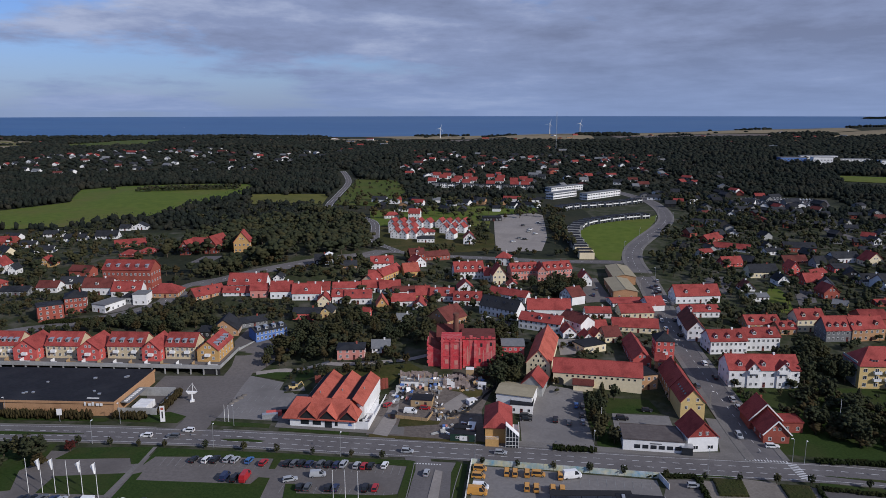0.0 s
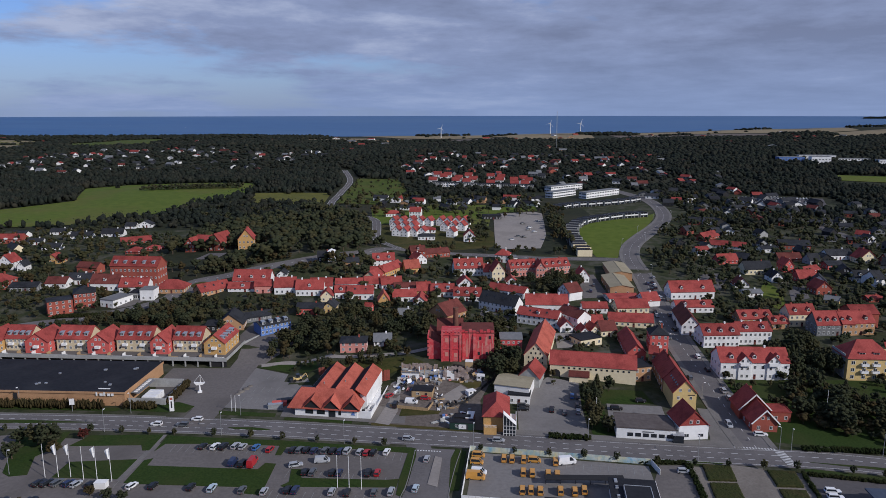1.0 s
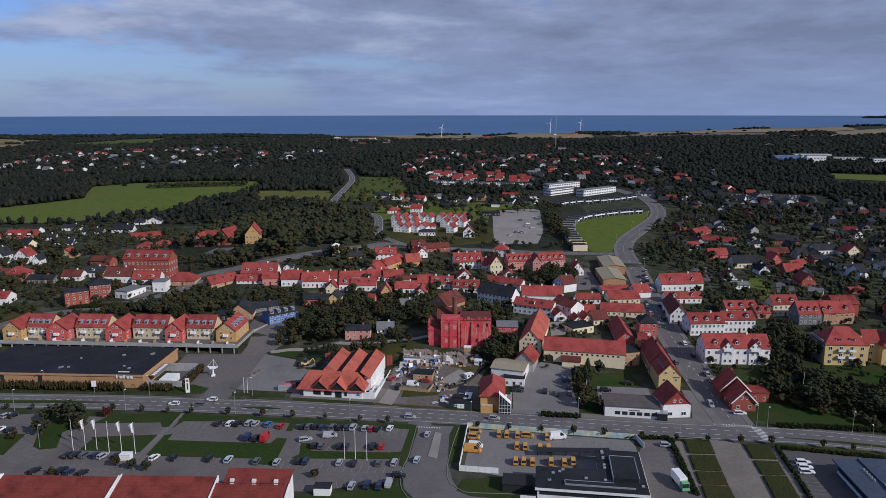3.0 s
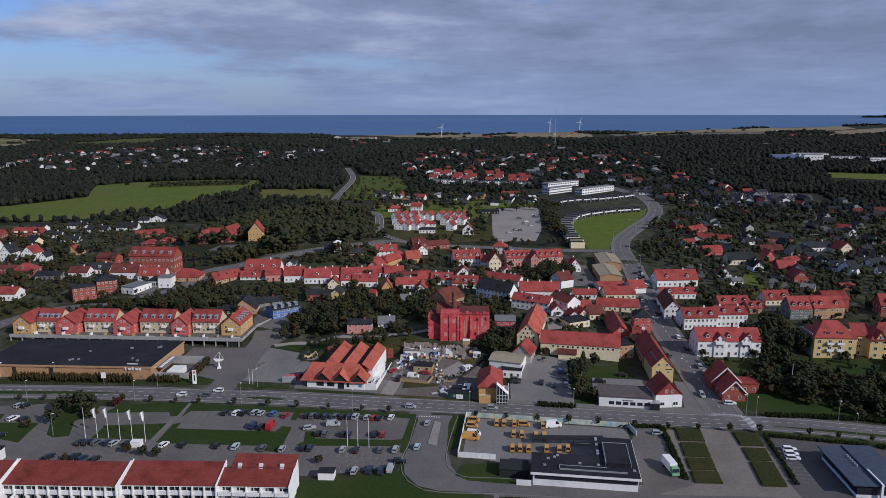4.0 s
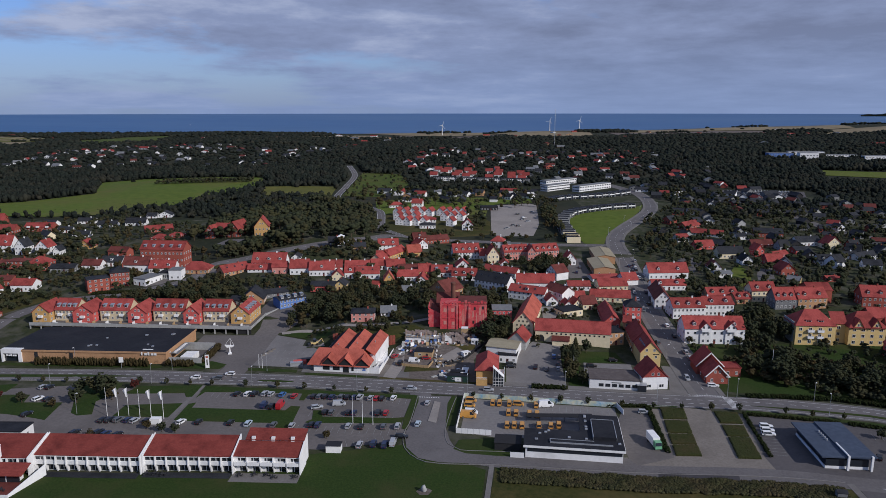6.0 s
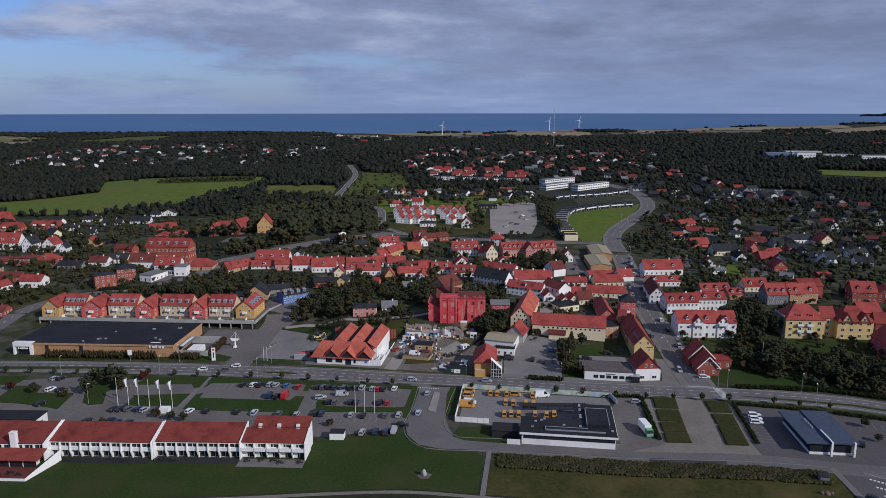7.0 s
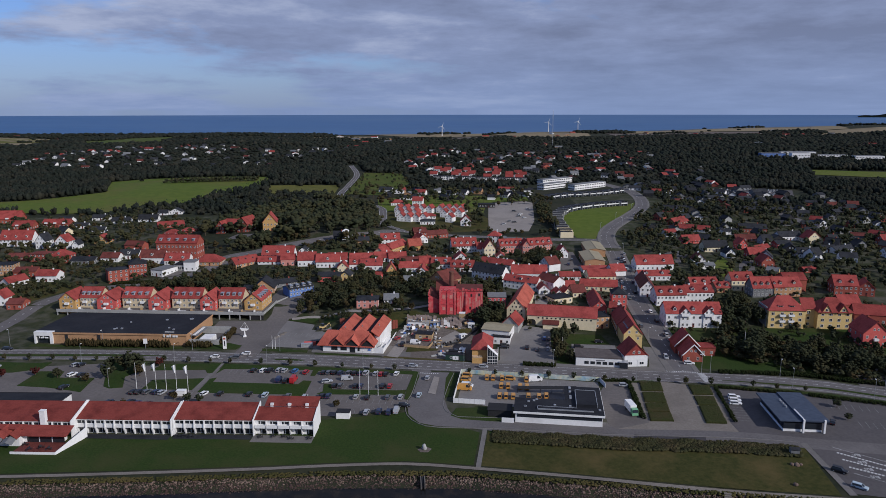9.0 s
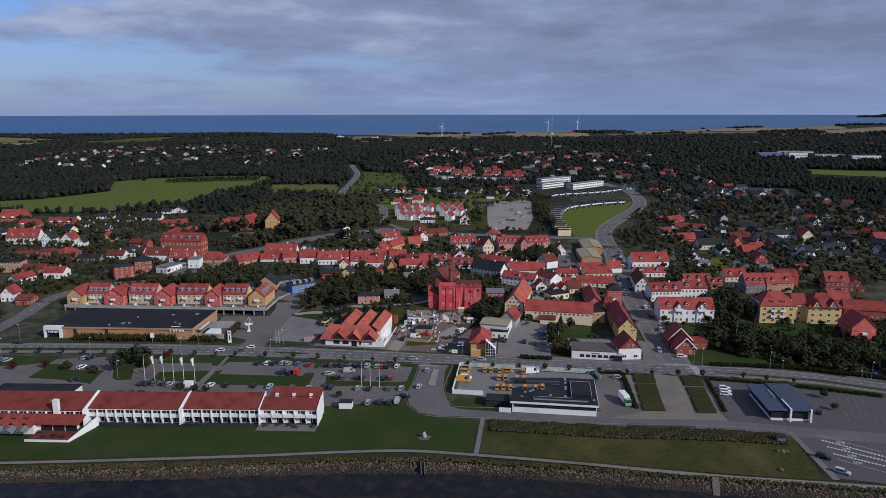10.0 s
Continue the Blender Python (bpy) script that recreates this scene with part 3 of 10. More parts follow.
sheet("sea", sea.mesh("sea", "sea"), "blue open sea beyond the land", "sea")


# ---- kinds of things ----
def window_mesh(w, h, frame_mat="white", bars=1):
    key = ("window", round(w, 2), round(h, 2), frame_mat, bars)
    if key not in CACHE:
        s, t = Shape(), 0.09
        xs = [-w / 2, -w / 2 + t]
        for i in range(bars):
            x = -w / 2 + w * (i + 1) / (bars + 1)
            xs += [x - 0.04, x + 0.04]
        xs += [w / 2 - t, w / 2]
        zs = [-h / 2, -h / 2 + t, h / 2 - t, h / 2]
        at = {}

        def vert(i, j, y):
            if (i, j, y) not in at:
                at[i, j, y] = len(s.v)
                s.v.append((xs[i], y, zs[j]))
            return at[i, j, y]

        def face(corners, m):
            s.f.append(tuple(vert(*c) for c in corners))
            s.m.append(m)
        n = len(xs) - 1
        for i in range(n):
            for j in range(3):
                q = ((i, j), (i + 1, j), (i + 1, j + 1), (i, j + 1))
                if j == 1 and i % 2 == 1:
                    face([(*c, -0.012) for c in q], 1)
                    for c, d in zip(q, q[1:] + q[:1]):
                        face(((*c, -0.05), (*d, -0.05), (*d, -0.012), (*c, -0.012)), 0)
                else:
                    face([(*c, -0.05) for c in q], 0)
        rim = [(i, 0) for i in range(n)] + [(n, j) for j in range(3)] + [(i, 3) for i in range(n, 0, -1)] + [(0, j) for j in range(3, 0, -1)]
        for c, d in zip(rim, rim[1:] + rim[:1]):
            face(((*c, -0.05), (*c, 0.04), (*d, 0.04), (*d, -0.05)), 0)
        CACHE[key] = s.mesh("window", frame_mat, "glass")
    return CACHE[key]


def dormer_mesh(w, wall, roof, gabled):
    key = ("dormer", w, wall, roof, gabled)
    if key not in CACHE:
        s, h, d = Shape(), 1.25, 2.2
        s.box(-w / 2, w / 2, 0, d, -0.7, h, 0)
        if gabled:
            s.prism(((-w / 2, 0, h), (w / 2, 0, h), (0, 0, h + w * 0.42)), (0, d, 0), 0)
            for k in (-1, 1):
                s.slab((k * (w / 2 + 0.18), -0.2, h - 0.1), (k * (w / 2 + 0.18), d, h - 0.1), (0, d, h + w * 0.42 + 0.09), (0, -0.2, h + w * 0.42 + 0.09), 0.1, 1)
        else:
            s.slab((-w / 2 - 0.15, -0.25, h + 0.1), (w / 2 + 0.15, -0.25, h + 0.1), (w / 2 + 0.15, d, h + 0.3), (-w / 2 - 0.15, d, h + 0.3), 0.15, 1)
        s.box(-w / 2 + 0.08, w / 2 - 0.08, -0.05, 0.02, 0.0, h - 0.05, 3)
        s.box(-w / 2 + 0.2, -0.06, -0.08, 0.0, 0.12, h - 0.17, 2).box(0.06, w / 2 - 0.2, -0.08, 0.0, 0.12, h - 0.17, 2)
        CACHE[key] = s.mesh("dormer", wall, roof, "glass", "white")
    return CACHE[key]


def chimney_mesh(mat):
    key = ("chimney", mat)
    if key not in CACHE:
        s = Shape().box(-0.35, 0.35, -0.3, 0.3, -1.5, 1.0).box(-0.42, 0.42, -0.37, 0.37, 1.0, 1.15)
        s.tube((-0.15, 0, 1.15), (-0.15, 0, 1.4), 0.11, 0.1, 6).tube((0.15, 0, 1.15), (0.15, 0, 1.4), 0.11, 0.1, 6)
        CACHE[key] = s.mesh("chimney", mat)
    return CACHE[key]


def skylight_mesh():
    if "skylight" not in CACHE:
        CACHE["skylight"] = Shape().box(-0.45, 0.45, -0.6, 0.6, -0.05, 0.06, 0).box(-0.36, 0.36, -0.5, 0.5, 0.05, 0.075, 1).mesh("skylight", "dark_metal", "glass")
    return CACHE["skylight"]


def balcony_mesh(w):
    key = ("balcony", w)
    if key not in CACHE:
        s = Shape()
        o = [(-w / 2, -1.2), (w / 2, -1.2), (w / 2, 0), (-w / 2, 0)]
        i_ = [(-w / 2 + 0.06, -1.14), (w / 2 - 0.06, -1.14), (w / 2 - 0.06, -0.01), (-w / 2 + 0.06, -0.01)]
        s.v = [(*p, -0.15) for p in o] + [(*p, 0.95) for p in o] + [(*p, 0.95) for p in i_] + [(*p, 0.0) for p in i_]
        s.f = [(3, 2, 1, 0), (11 + 1, 13, 14, 15)] + [(a, (a + 1) % 4, 4 + (a + 1) % 4, 4 + a) for a in range(4)] + [(4 + a, 4 + (a + 1) % 4, 8 + (a + 1) % 4, 8 + a) for a in range(4)] + [(8 + a, 8 + (a + 1) % 4, 12 + (a + 1) % 4, 12 + a) for a in range(4)]
        s.m = [0, 0] + [1] * 12
        CACHE[key] = s.mesh("balcony", "concrete", "white")
    return CACHE[key]


def facade(own, side, L, D, rows, cols, hw, w=1.05, h=1.35, bars=1, frame_mat="white", first=0, lo=0.9, margin=0.0, door=True):
    """Windows in even rows on one face of a house: front, left, right."""
    span = D if side in ("left", "right") else L
    for r in range(rows):
        for c in range(cols):
            u = margin + (span - 2 * margin) * (c + 0.5) / cols
            z = lo + h / 2 + r * (hw / max(rows, 1))
            if side == "front":
                at = pose(u, -0.01, z)
            elif side == "right":
                at = pose(L + 0.01, u, z, 0, 0, 90)
            else:
                at = pose(-0.01, u, z, 0, 0, -90)
            if door and r == 0 and c == cols // 2 and side == "front" and cols > 2:
                key = ("door", frame_mat)
                if key not in CACHE:
                    CACHE[key] = Shape().box(-0.5, 0.5, -0.05, 0.03, 0, 2.1, 0).box(-0.3, 0.3, -0.07, 0.0, 1.3, 1.9, 1).box(0.36, 0.42, -0.12, -0.04, 1.0, 1.1, 2).mesh("door", "brown_tile" if frame_mat == "white" else frame_mat, "glass", "metal")
                part("door", CACHE[key], own, "", pose(u, -0.01, 0.05))
            else:
                part("window", window_mesh(w, h, frame_mat, bars), own, "", at)


def roof_shape(L, D, hw, rh, roof, axis_way, over=0.4, thick=0.22):
    """The roof alone, over a body L by D with eaves at hw."""
    s = Shape()
    if roof == "flat":
        s.box(-0.2, L + 0.2, -0.2, D + 0.2, hw, hw + 0.28)
        s.box(-0.2, L + 0.2, -0.2, 0.0, hw + 0.28, hw + 0.45).box(-0.2, L + 0.2, D, D + 0.2, hw + 0.28, hw + 0.45)
        s.box(-0.2, 0.0, 0.0, D, hw + 0.28, hw + 0.45).box(L, L + 0.2, 0.0, D, hw + 0.28, hw + 0.45)
        return s
    if roof == "hip":
        a, b, c, d = (-over, -over), (L + over, -over), (L + over, D + over), (-over, D + over)
        q = [(*p, hw - 0.1) for p in (a, b, c, d)]
        e = [(*p, hw + 0.08) for p in (a, b, c, d)]
        s.hexa(q, e)
        run = min(L, D) / 2
        if L >= D:
            r0, r1 = (run * 0.9, D / 2, hw + rh), (L - run * 0.9, D / 2, hw + rh)
            s.poly((e[0], e[1], r1, r0)).poly((e[1], e[2], r1)).poly((e[2], e[3], r0, r1)).poly((e[3], e[0], r0))
        else:
            r0, r1 = (L / 2, run * 0.9, hw + rh), (L / 2, D - run * 0.9, hw + rh)
            s.poly((e[0], e[1], r0)).poly((e[1], e[2], r1, r0)).poly((e[2], e[3], r1)).poly((e[3], e[0], r0, r1))
        return s
    if axis_way == "x":
        dz = over * rh / (D / 2)
        for y0, y1 in ((-over, D / 2), (D + over, D / 2)):
            s.slab((-over, y0, hw - dz + thick), (L + over, y0, hw - dz + thick), (L + over, y1, hw + rh + thick), (-over, y1, hw + rh + thick), thick)
        s.tube((-over, D / 2, hw + rh + thick), (L + over, D / 2, hw + rh + thick), 0.14, 0.14, 6)
    else:
        dz = over * rh / (L / 2)
        for x0, x1 in ((-over, L / 2), (L + over, L / 2)):
            s.slab((x0, -over, hw - dz + thick), (x0, D + over, hw - dz + thick), (x1, D + over, hw + rh + thick), (x1, -over, hw + rh + thick), thick)
        s.tube((L / 2, -over, hw + rh + thick), (L / 2, D + over, hw + rh + thick), 0.14, 0.14, 6)
    return s


def body_shape(L, D, hw, rh, roof, axis_way, deep=2.5):
    s = Shape()
    if roof in ("flat", "hip"):
        return s.box(0, L, 0, D, -deep, hw)
    if axis_way == "x":
        return s.prism(((0, 0, -deep), (0, D, -deep), (0, D, hw), (0, D / 2, hw + rh), (0, 0, hw)), (L, 0, 0))
    return s.prism(((0, 0, -deep), (L, 0, -deep), (L, 0, hw), (L / 2, 0, hw + rh), (0, 0, hw)), (0, D, 0))


WORDS = dict(white="white rendered", cream="cream rendered", yellow="yellow rendered", ochre="ochre brick", tan="tan brick", pale_brick="pale yellow brick",
             red_brick="red brick", pink="pink rendered", crimson="crimson limewashed", rose="rosy red rendered", blue="blue clad", black_wood="black boarded",
             grey_roof="grey", concrete="grey concrete", red_tile="red tile roof", orange_tile="orange-red tile roof", brown_tile="brown tile roof",
             hotel_tile="dull red tile roof", dark_tile="dark tile roof", felt="flat black felt roof", eternit="pale fibre-cement roof")


FOOT = []


def house(x, y, yaw, L, D, hw, rh, wall="white", top="red_tile", roof="gable", ridge="x", rows=None, cols=None, side_cols=None, dormers=0, chimneys=1,
          skylights=0, gabled=True, name="house", label="", category="house", group="", z=None, frame_mat="white", win=(1.05, 1.35), bars=1, over=0.4, balconies=0, door=True):
    """A house whose front-left corner stands at (x, y); L along its front, D deep, eaves at hw, ridge rh higher."""
    c, s_ = math.cos(radians(yaw)), math.sin(radians(yaw))
    if z is None:
        z = min(height(x + c * u - s_ * v, y + s_ * u + c * v) for u in (0, L) for v in (0, D)) * 0.4 + 0.6 * height(x + c * L / 2, y + s_ * L / 2)
    FOOT.append((x + c * L / 2 - s_ * D / 2, y + s_ * L / 2 + c * D / 2, 0.5 * math.hypot(L, D)))
    own = thing(name, label or f"{WORDS.get(wall, wall)} {category} with {WORDS.get(top, top)}", category, x, y, z, yaw, group)
    part("wall", body_shape(L, D, hw, rh, roof, ridge).mesh("wall", wall), own)
    part("roof", roof_shape(L, D, hw, rh, roof, ridge, over).mesh("roof", top), own)
    rows = max(1, round(hw / 2.9)) if rows is None else rows
    cols = max(1, round(L / 2.7)) if cols is None else cols
    side_cols = max(1, round(D / 3.2)) if side_cols is None else side_cols
    if rows:
        facade(own, "front", L, D, rows, cols, hw, *win, bars=bars, frame_mat=frame_mat, door=door)
        facade(own, "right" if x < 0 else "left", L, D, rows, side_cols, hw, *win, bars=bars, frame_mat=frame_mat, door=False)
        if ridge == "y" and roof == "gable" and rh > 2.6:
            for k in range(2 if L > 7 else 1):
                part("window", window_mesh(0.9, 1.1, frame_mat), own, "", pose(L / 2 + (k - 0.5) * 1.8 * (L > 7), -0.01, hw + rh * 0.33))
    for k in range(dormers):
        if ridge == "x":
            u = L * (k + 0.5) / dormers
            part("dormer", dormer_mesh(1.5, "white" if wall == "white" else "zinc" if not gabled else wall, top if gabled else "zinc", gabled), own, "", pose(u, D * 0.11, hw + rh * 0.22 + 0.35))
    for k in range(skylights):
        u = L * (k + 0.7) / (skylights + 0.4)
        if ridge == "x":
            part("skylight", skylight_mesh(), own, "", pose(u, D * 0.28, hw + rh * 0.56 + 0.26, math.degrees(math.atan2(rh, D / 2))))
    for k in range(chimneys):
        if roof == "flat":
            break
        if ridge == "x" or roof == "hip":
            at = pose(L * (0.2 + 0.6 * k / max(1, chimneys - 1)) if chimneys > 1 else L * 0.7, D / 2, hw + rh - 0.25)
        else:
            at = pose(L / 2, D * 0.6, hw + rh - 0.25)
        part("chimney", chimney_mesh("white" if wall == "white" else "red_brick"), own, "", at)
    for k in range(balconies):
        part("balcony", balcony_mesh(2.2), own, "", pose(L * (k + 0.5) / balconies, -0.02, hw / max(rows, 1) + 0.1))
    return own


# -- trees --
def ico(sub):
    key = ("ico", sub)
    if key not in CACHE:
        bm = bmesh.new()
        bmesh.ops.create_icosphere(bm, subdivisions=sub, radius=1.0)
        CACHE[key] = (np.array([v.co for v in bm.verts]), np.array([[v.index for v in f.verts] for f in bm.faces]))
        bm.free()
    return CACHE[key]


def lobes(places, sub, rng, rough=0.28):
    """Many knobbly clumps, (x, y, z, rx, rz) each, as vertices and faces."""
    bv, bf = ico(sub)
    n = len(places)
    p = np.array(places, float).reshape(n, 5)
    j = 1 + rng.uniform(-rough, rough, (n, len(bv), 1))
    turn = rng.uniform(0, 6.28, n)
    c, s = np.cos(turn)[:, None], np.sin(turn)[:, None]
    q = np.repeat(bv[None], n, 0) * j
    q = np.stack([q[..., 0] * c - q[..., 1] * s, q[..., 0] * s + q[..., 1] * c, q[..., 2]], -1)
    q = q * p[:, None, [3, 3, 4]] + p[:, None, :3]
    f = bf[None] + (np.arange(n) * len(bv))[:, None, None]
    return q.reshape(-1, 3), f.reshape(-1, 3)


def tufts(places, size, rng):
    """Loose leaf tufts: small bent triangles about the places."""
    n = len(places)
    a = rng.normal(size=(n, 3, 3))
    a /= np.linalg.norm(a, axis=2, keepdims=True)
    v = np.array(places)[:, None] + a * size * rng.uniform(0.6, 1.4, (n, 1, 1))
    return v.reshape(-1, 3), np.arange(n * 3).reshape(-1, 3)


def raw_mesh(name, pairs, mat):
    vs, fs, k = [], [], 0
    for v, f in pairs:
        vs.append(v)
        fs.append(f + k)
        k += len(v)
    v, f = np.concatenate(vs), np.concatenate(fs)
    me = bpy.data.meshes.new(name)
    me.vertices.add(len(v))
    me.vertices.foreach_set("co", v.ravel())
    me.loops.add(f.size)
    me.loops.foreach_set("vertex_index", f.ravel())
    me.polygons.add(len(f))
    me.polygons.foreach_set("loop_start", np.arange(len(f)) * 3)
    me.update(calc_edges=True)
    me.validate()
    me.materials.append(M[mat])
    return me


def crown_mesh(seed, mat, kind="round", fine=False):
    key = ("crown", seed, mat, kind, fine)
    if key not in CACHE:
        rng = np.random.default_rng(seed)
        pl = []
        few = 0.70 if fine else 0.95
        for i in range(60 if kind == "cone" else 140 if fine else 70):
            if kind == "cone":
                z = rng.uniform(0.1, 1.0)
                r = (1.02 - z) * 0.42
                a = rng.uniform(0, 6.28)
                pl.append((r * math.cos(a) * 0.7, r * math.sin(a) * 0.7, z, max(0.05, r * 0.36), 0.07))
            else:
                d = rng.normal(size=3)
                d /= np.linalg.norm(d)
                k = rng.uniform(0.3, 1.0) ** 0.6
                wide = 0.37 if kind == "round" else 0.23
                lump = 1 + 0.22 * math.sin(3 * d[0] + seed) * math.cos(4 * d[1] - seed) + 0.12 * d[2]
                pl.append((d[0] * wide * k * lump, d[1] * wide * k * lump, 0.58 + d[2] * 0.34 * k * lump, rng.uniform(0.055, 0.125) * few * wide / 0.36, rng.uniform(0.05, 0.095) * few))
        lv, lf = lobes(pl, 1, rng, 0.20)
        n = 1400 if fine else 700
        tv, tf = tufts(lv[rng.integers(0, len(lv), n)] + rng.normal(scale=0.018, size=(n, 3)), 0.017 if fine else 0.024, rng)
        CACHE[key] = raw_mesh("crown", [(lv, lf), (tv, tf)], mat)
    return CACHE[key]


def trunk_mesh(seed):
    key = ("trunk", seed)
    if key not in CACHE:
        rng = np.random.default_rng(seed + 50)
        s = Shape().tube((0, 0, -0.05), (0.01, 0, 0.30), 0.030, 0.022, 7).tube((0.01, 0, 0.28), (0, 0.01, 0.62), 0.022, 0.010, 6)
        for i in range(5):
            a, z = rng.uniform(0, 6.28), rng.uniform(0.26, 0.5)
            s.tube((0.01, 0, z), (0.2 * math.cos(a), 0.2 * math.sin(a), z + 0.2), 0.012, 0.004, 5)
        CACHE[key] = s.mesh("trunk", "bark")
    return CACHE[key]


TREE_NO = [0]


def tree(x, y, h=9.0, wide=1.0, mat="leaf", kind="round", label="", group="trees in the town", name="tree"):
    TREE_NO[0] += 1
    k = TREE_NO[0]
    words = {"leaf": "dark green leafy tree", "leaf_olive": "olive green leafy tree", "leaf_brown": "browning autumn tree", "leaf_red": "copper-leaved tree"}
    own = thing(name, label or f"{words[mat]} with uneven dense crown", "tree", x, y, height(x, y), (k * 77) % 360, group)
    own.scale = (h * wide, h * wide, h)
    part("trunk", trunk_mesh(k % 3), own)
    part("crown", crown_mesh(k % 5, mat, kind, h > 6.8), own)
    return own


def hedge(name, line, width, tall, label, mat="hedge", base=None, dense=2.2, seed=3):
    """A clipped hedge along a line: knobbly clumps and loose leaf tufts."""
    rng = np.random.default_rng(seed)
    pl, tp = [], []
    for p, q in zip(line, line[1:]):
        p, q = Vector(p), Vector(q)
        d = q - p
        s = Vector((d.y, -d.x)).normalized()
        for i in range(max(2, int(d.length * dense * 3.2 * max(1, width / 1.2)))):
            w = p + d * rng.uniform() + s * rng.uniform(-0.46, 0.46) * width
            z = (height(w.x, w.y) if base is None else base)
            pl.append((w.x, w.y, z + tall * rng.uniform(0.25, 0.74), rng.uniform(0.28, 0.46), tall * rng.uniform(0.22, 0.3)))
            tp += [(w.x + rng.normal() * 0.3, w.y + rng.normal() * 0.3, z + tall * rng.uniform(0.5, 1.04)) for _ in range(3)]
    me = raw_mesh(name, [lobes(pl, 1, rng, 0.3), tufts(tp, 0.16, rng)], mat)
    return tagged(new(name, me), label, "hedge")


# -- vehicles --
def car_meshes(kind, paint_mat):
    key = ("car", kind, paint_mat)
    if key in CACHE:
        return CACHE[key]
    L, W, H = {"hatch": (4.1, 1.75, 1.48), "estate": (4.6, 1.8, 1.48), "suv": (4.6, 1.86, 1.70), "van": (5.0, 1.95, 2.0), "big_van": (5.9, 2.05, 2.6), "pickup": (4.2, 1.8, 1.85)}[kind]
    w = W / 2
    belt = 0.55 * H if kind not in ("van", "big_van", "pickup") else 0.52 * H
    nose = {"hatch": 0.24, "estate": 0.25, "suv": 0.24, "van": 0.14, "big_van": 0.12, "pickup": 0.15}[kind]
    tail = {"hatch": 0.03, "estate": 0.02, "suv": 0.03, "van": 0.01, "big_van": 0.005, "pickup": 0.01}[kind]
    b, g = Shape(), Shape()
    # lower body with a rounded plan, along x, front at +x
    hl = L / 2
    lo = [(-hl, -w * 0.86), (hl * 0.86, -w * 0.96), (hl, -w * 0.6), (hl, w * 0.6), (hl * 0.86, w * 0.96), (-hl, w * 0.86)]
    def ring(k, z, dx=0.0):
        return [(x * k + dx, y * k, z) for x, y in lo]
    rings = [ring(0.96, 0.22), ring(1.0, 0.45), ring(1.0, belt * 0.92), ring(0.965, belt)]
    k0 = len(b.v)
    for r in rings:
        b.v += r
    for i in range(3):
        for j in range(6):
            b.f.append((k0 + i * 6 + j, k0 + i * 6 + (j + 1) % 6, k0 + (i + 1) * 6 + (j + 1) % 6, k0 + (i + 1) * 6 + j))
    b.f += [tuple(range(k0 + 5, k0 - 1, -1)), tuple(range(k0 + 18, k0 + 24))]
    b.m += [0] * len(b.f)
    # roof plate and pillars
    x0, x1 = -hl + L * (tail + 0.05), hl - L * (nose + 0.16)
    c0, c1 = -hl + L * tail + 0.04, hl - L * nose
    top = [(x0, -w * 0.74, H), (x1, -w * 0.74, H), (x1, w * 0.74, H), (x0, w * 0.74, H)]
    bot = [(c0, -w * 0.90, belt), (c1, -w * 0.90, belt), (c1, w * 0.90, belt), (c0, w * 0.90, belt)]
    b.hexa([(x, y, z - 0.10) for x, y, z in top], top)
    if kind in ("big_van", "van"):
        cut = hl - L * 0.40
        b.hexa([(c0, -w * 0.92, belt), (cut, -w * 0.92, belt), (cut, w * 0.92, belt), (c0, w * 0.92, belt)], [(x0, -w * 0.78, H - 0.02), (cut, -w * 0.78, H - 0.02), (cut, w * 0.78, H - 0.02), (x0, w * 0.78, H - 0.02)])
    for i in range(4):
        p, q = Vector(bot[i]), Vector(top[i])
        b.tube(p, q - Vector((0, 0, 0.05)), 0.06, 0.06, 5)
    for sgn in (-1, 1):
        b.box(c1 - 0.35, c1 - 0.15, sgn * w * 0.98 - 0.07, sgn * w * 0.98 + 0.07, belt, belt + 0.14)
    g.hexa([(x * 0.985, y * 0.985, z) for x, y, z in bot], [(x * 0.985, y * 0.985, z - 0.05) for x, y, z in top])
    wheel = Shape().tube((0, -0.11, 0), (0, 0.11, 0), 0.32, 0.32, 12, 0).tube((0, -0.125, 0), (0, 0.125, 0), 0.19, 0.19, 8, 1)
    lamp = Shape().box(-0.03, 0.03, -0.17, 0.17, -0.07, 0.07)
    if "wheel" not in CACHE:
        CACHE["wheel"] = wheel.mesh("wheel", "rubber", "metal")
        CACHE["headlight"] = lamp.mesh("headlight", "white")
        CACHE["tail_light"] = lamp.mesh("tail_light", paint("lamp_red", (0.30, 0.012, 0.012)))
    CACHE[key] = (b.mesh("body", paint_mat), g.mesh("cabin_glass", "glass"), L, w, belt)
    return CACHE[key]


PAINTS = dict(black=(0.012, 0.012, 0.014), grey=(0.10, 0.105, 0.11), silver=(0.36, 0.37, 0.385), white=(0.74, 0.74, 0.73), navy=(0.02, 0.03, 0.075), red=(0.36, 0.02, 0.025),
              blue=(0.05, 0.14, 0.34), orange=(0.54, 0.27, 0.055), teal=(0.10, 0.22, 0.28), pale=(0.42, 0.50, 0.55))
KIND_WORDS = dict(hatch="small hatchback car", estate="estate car", suv="tall family car", van="panel van", big_van="high-roofed van", pickup="boxy delivery van")


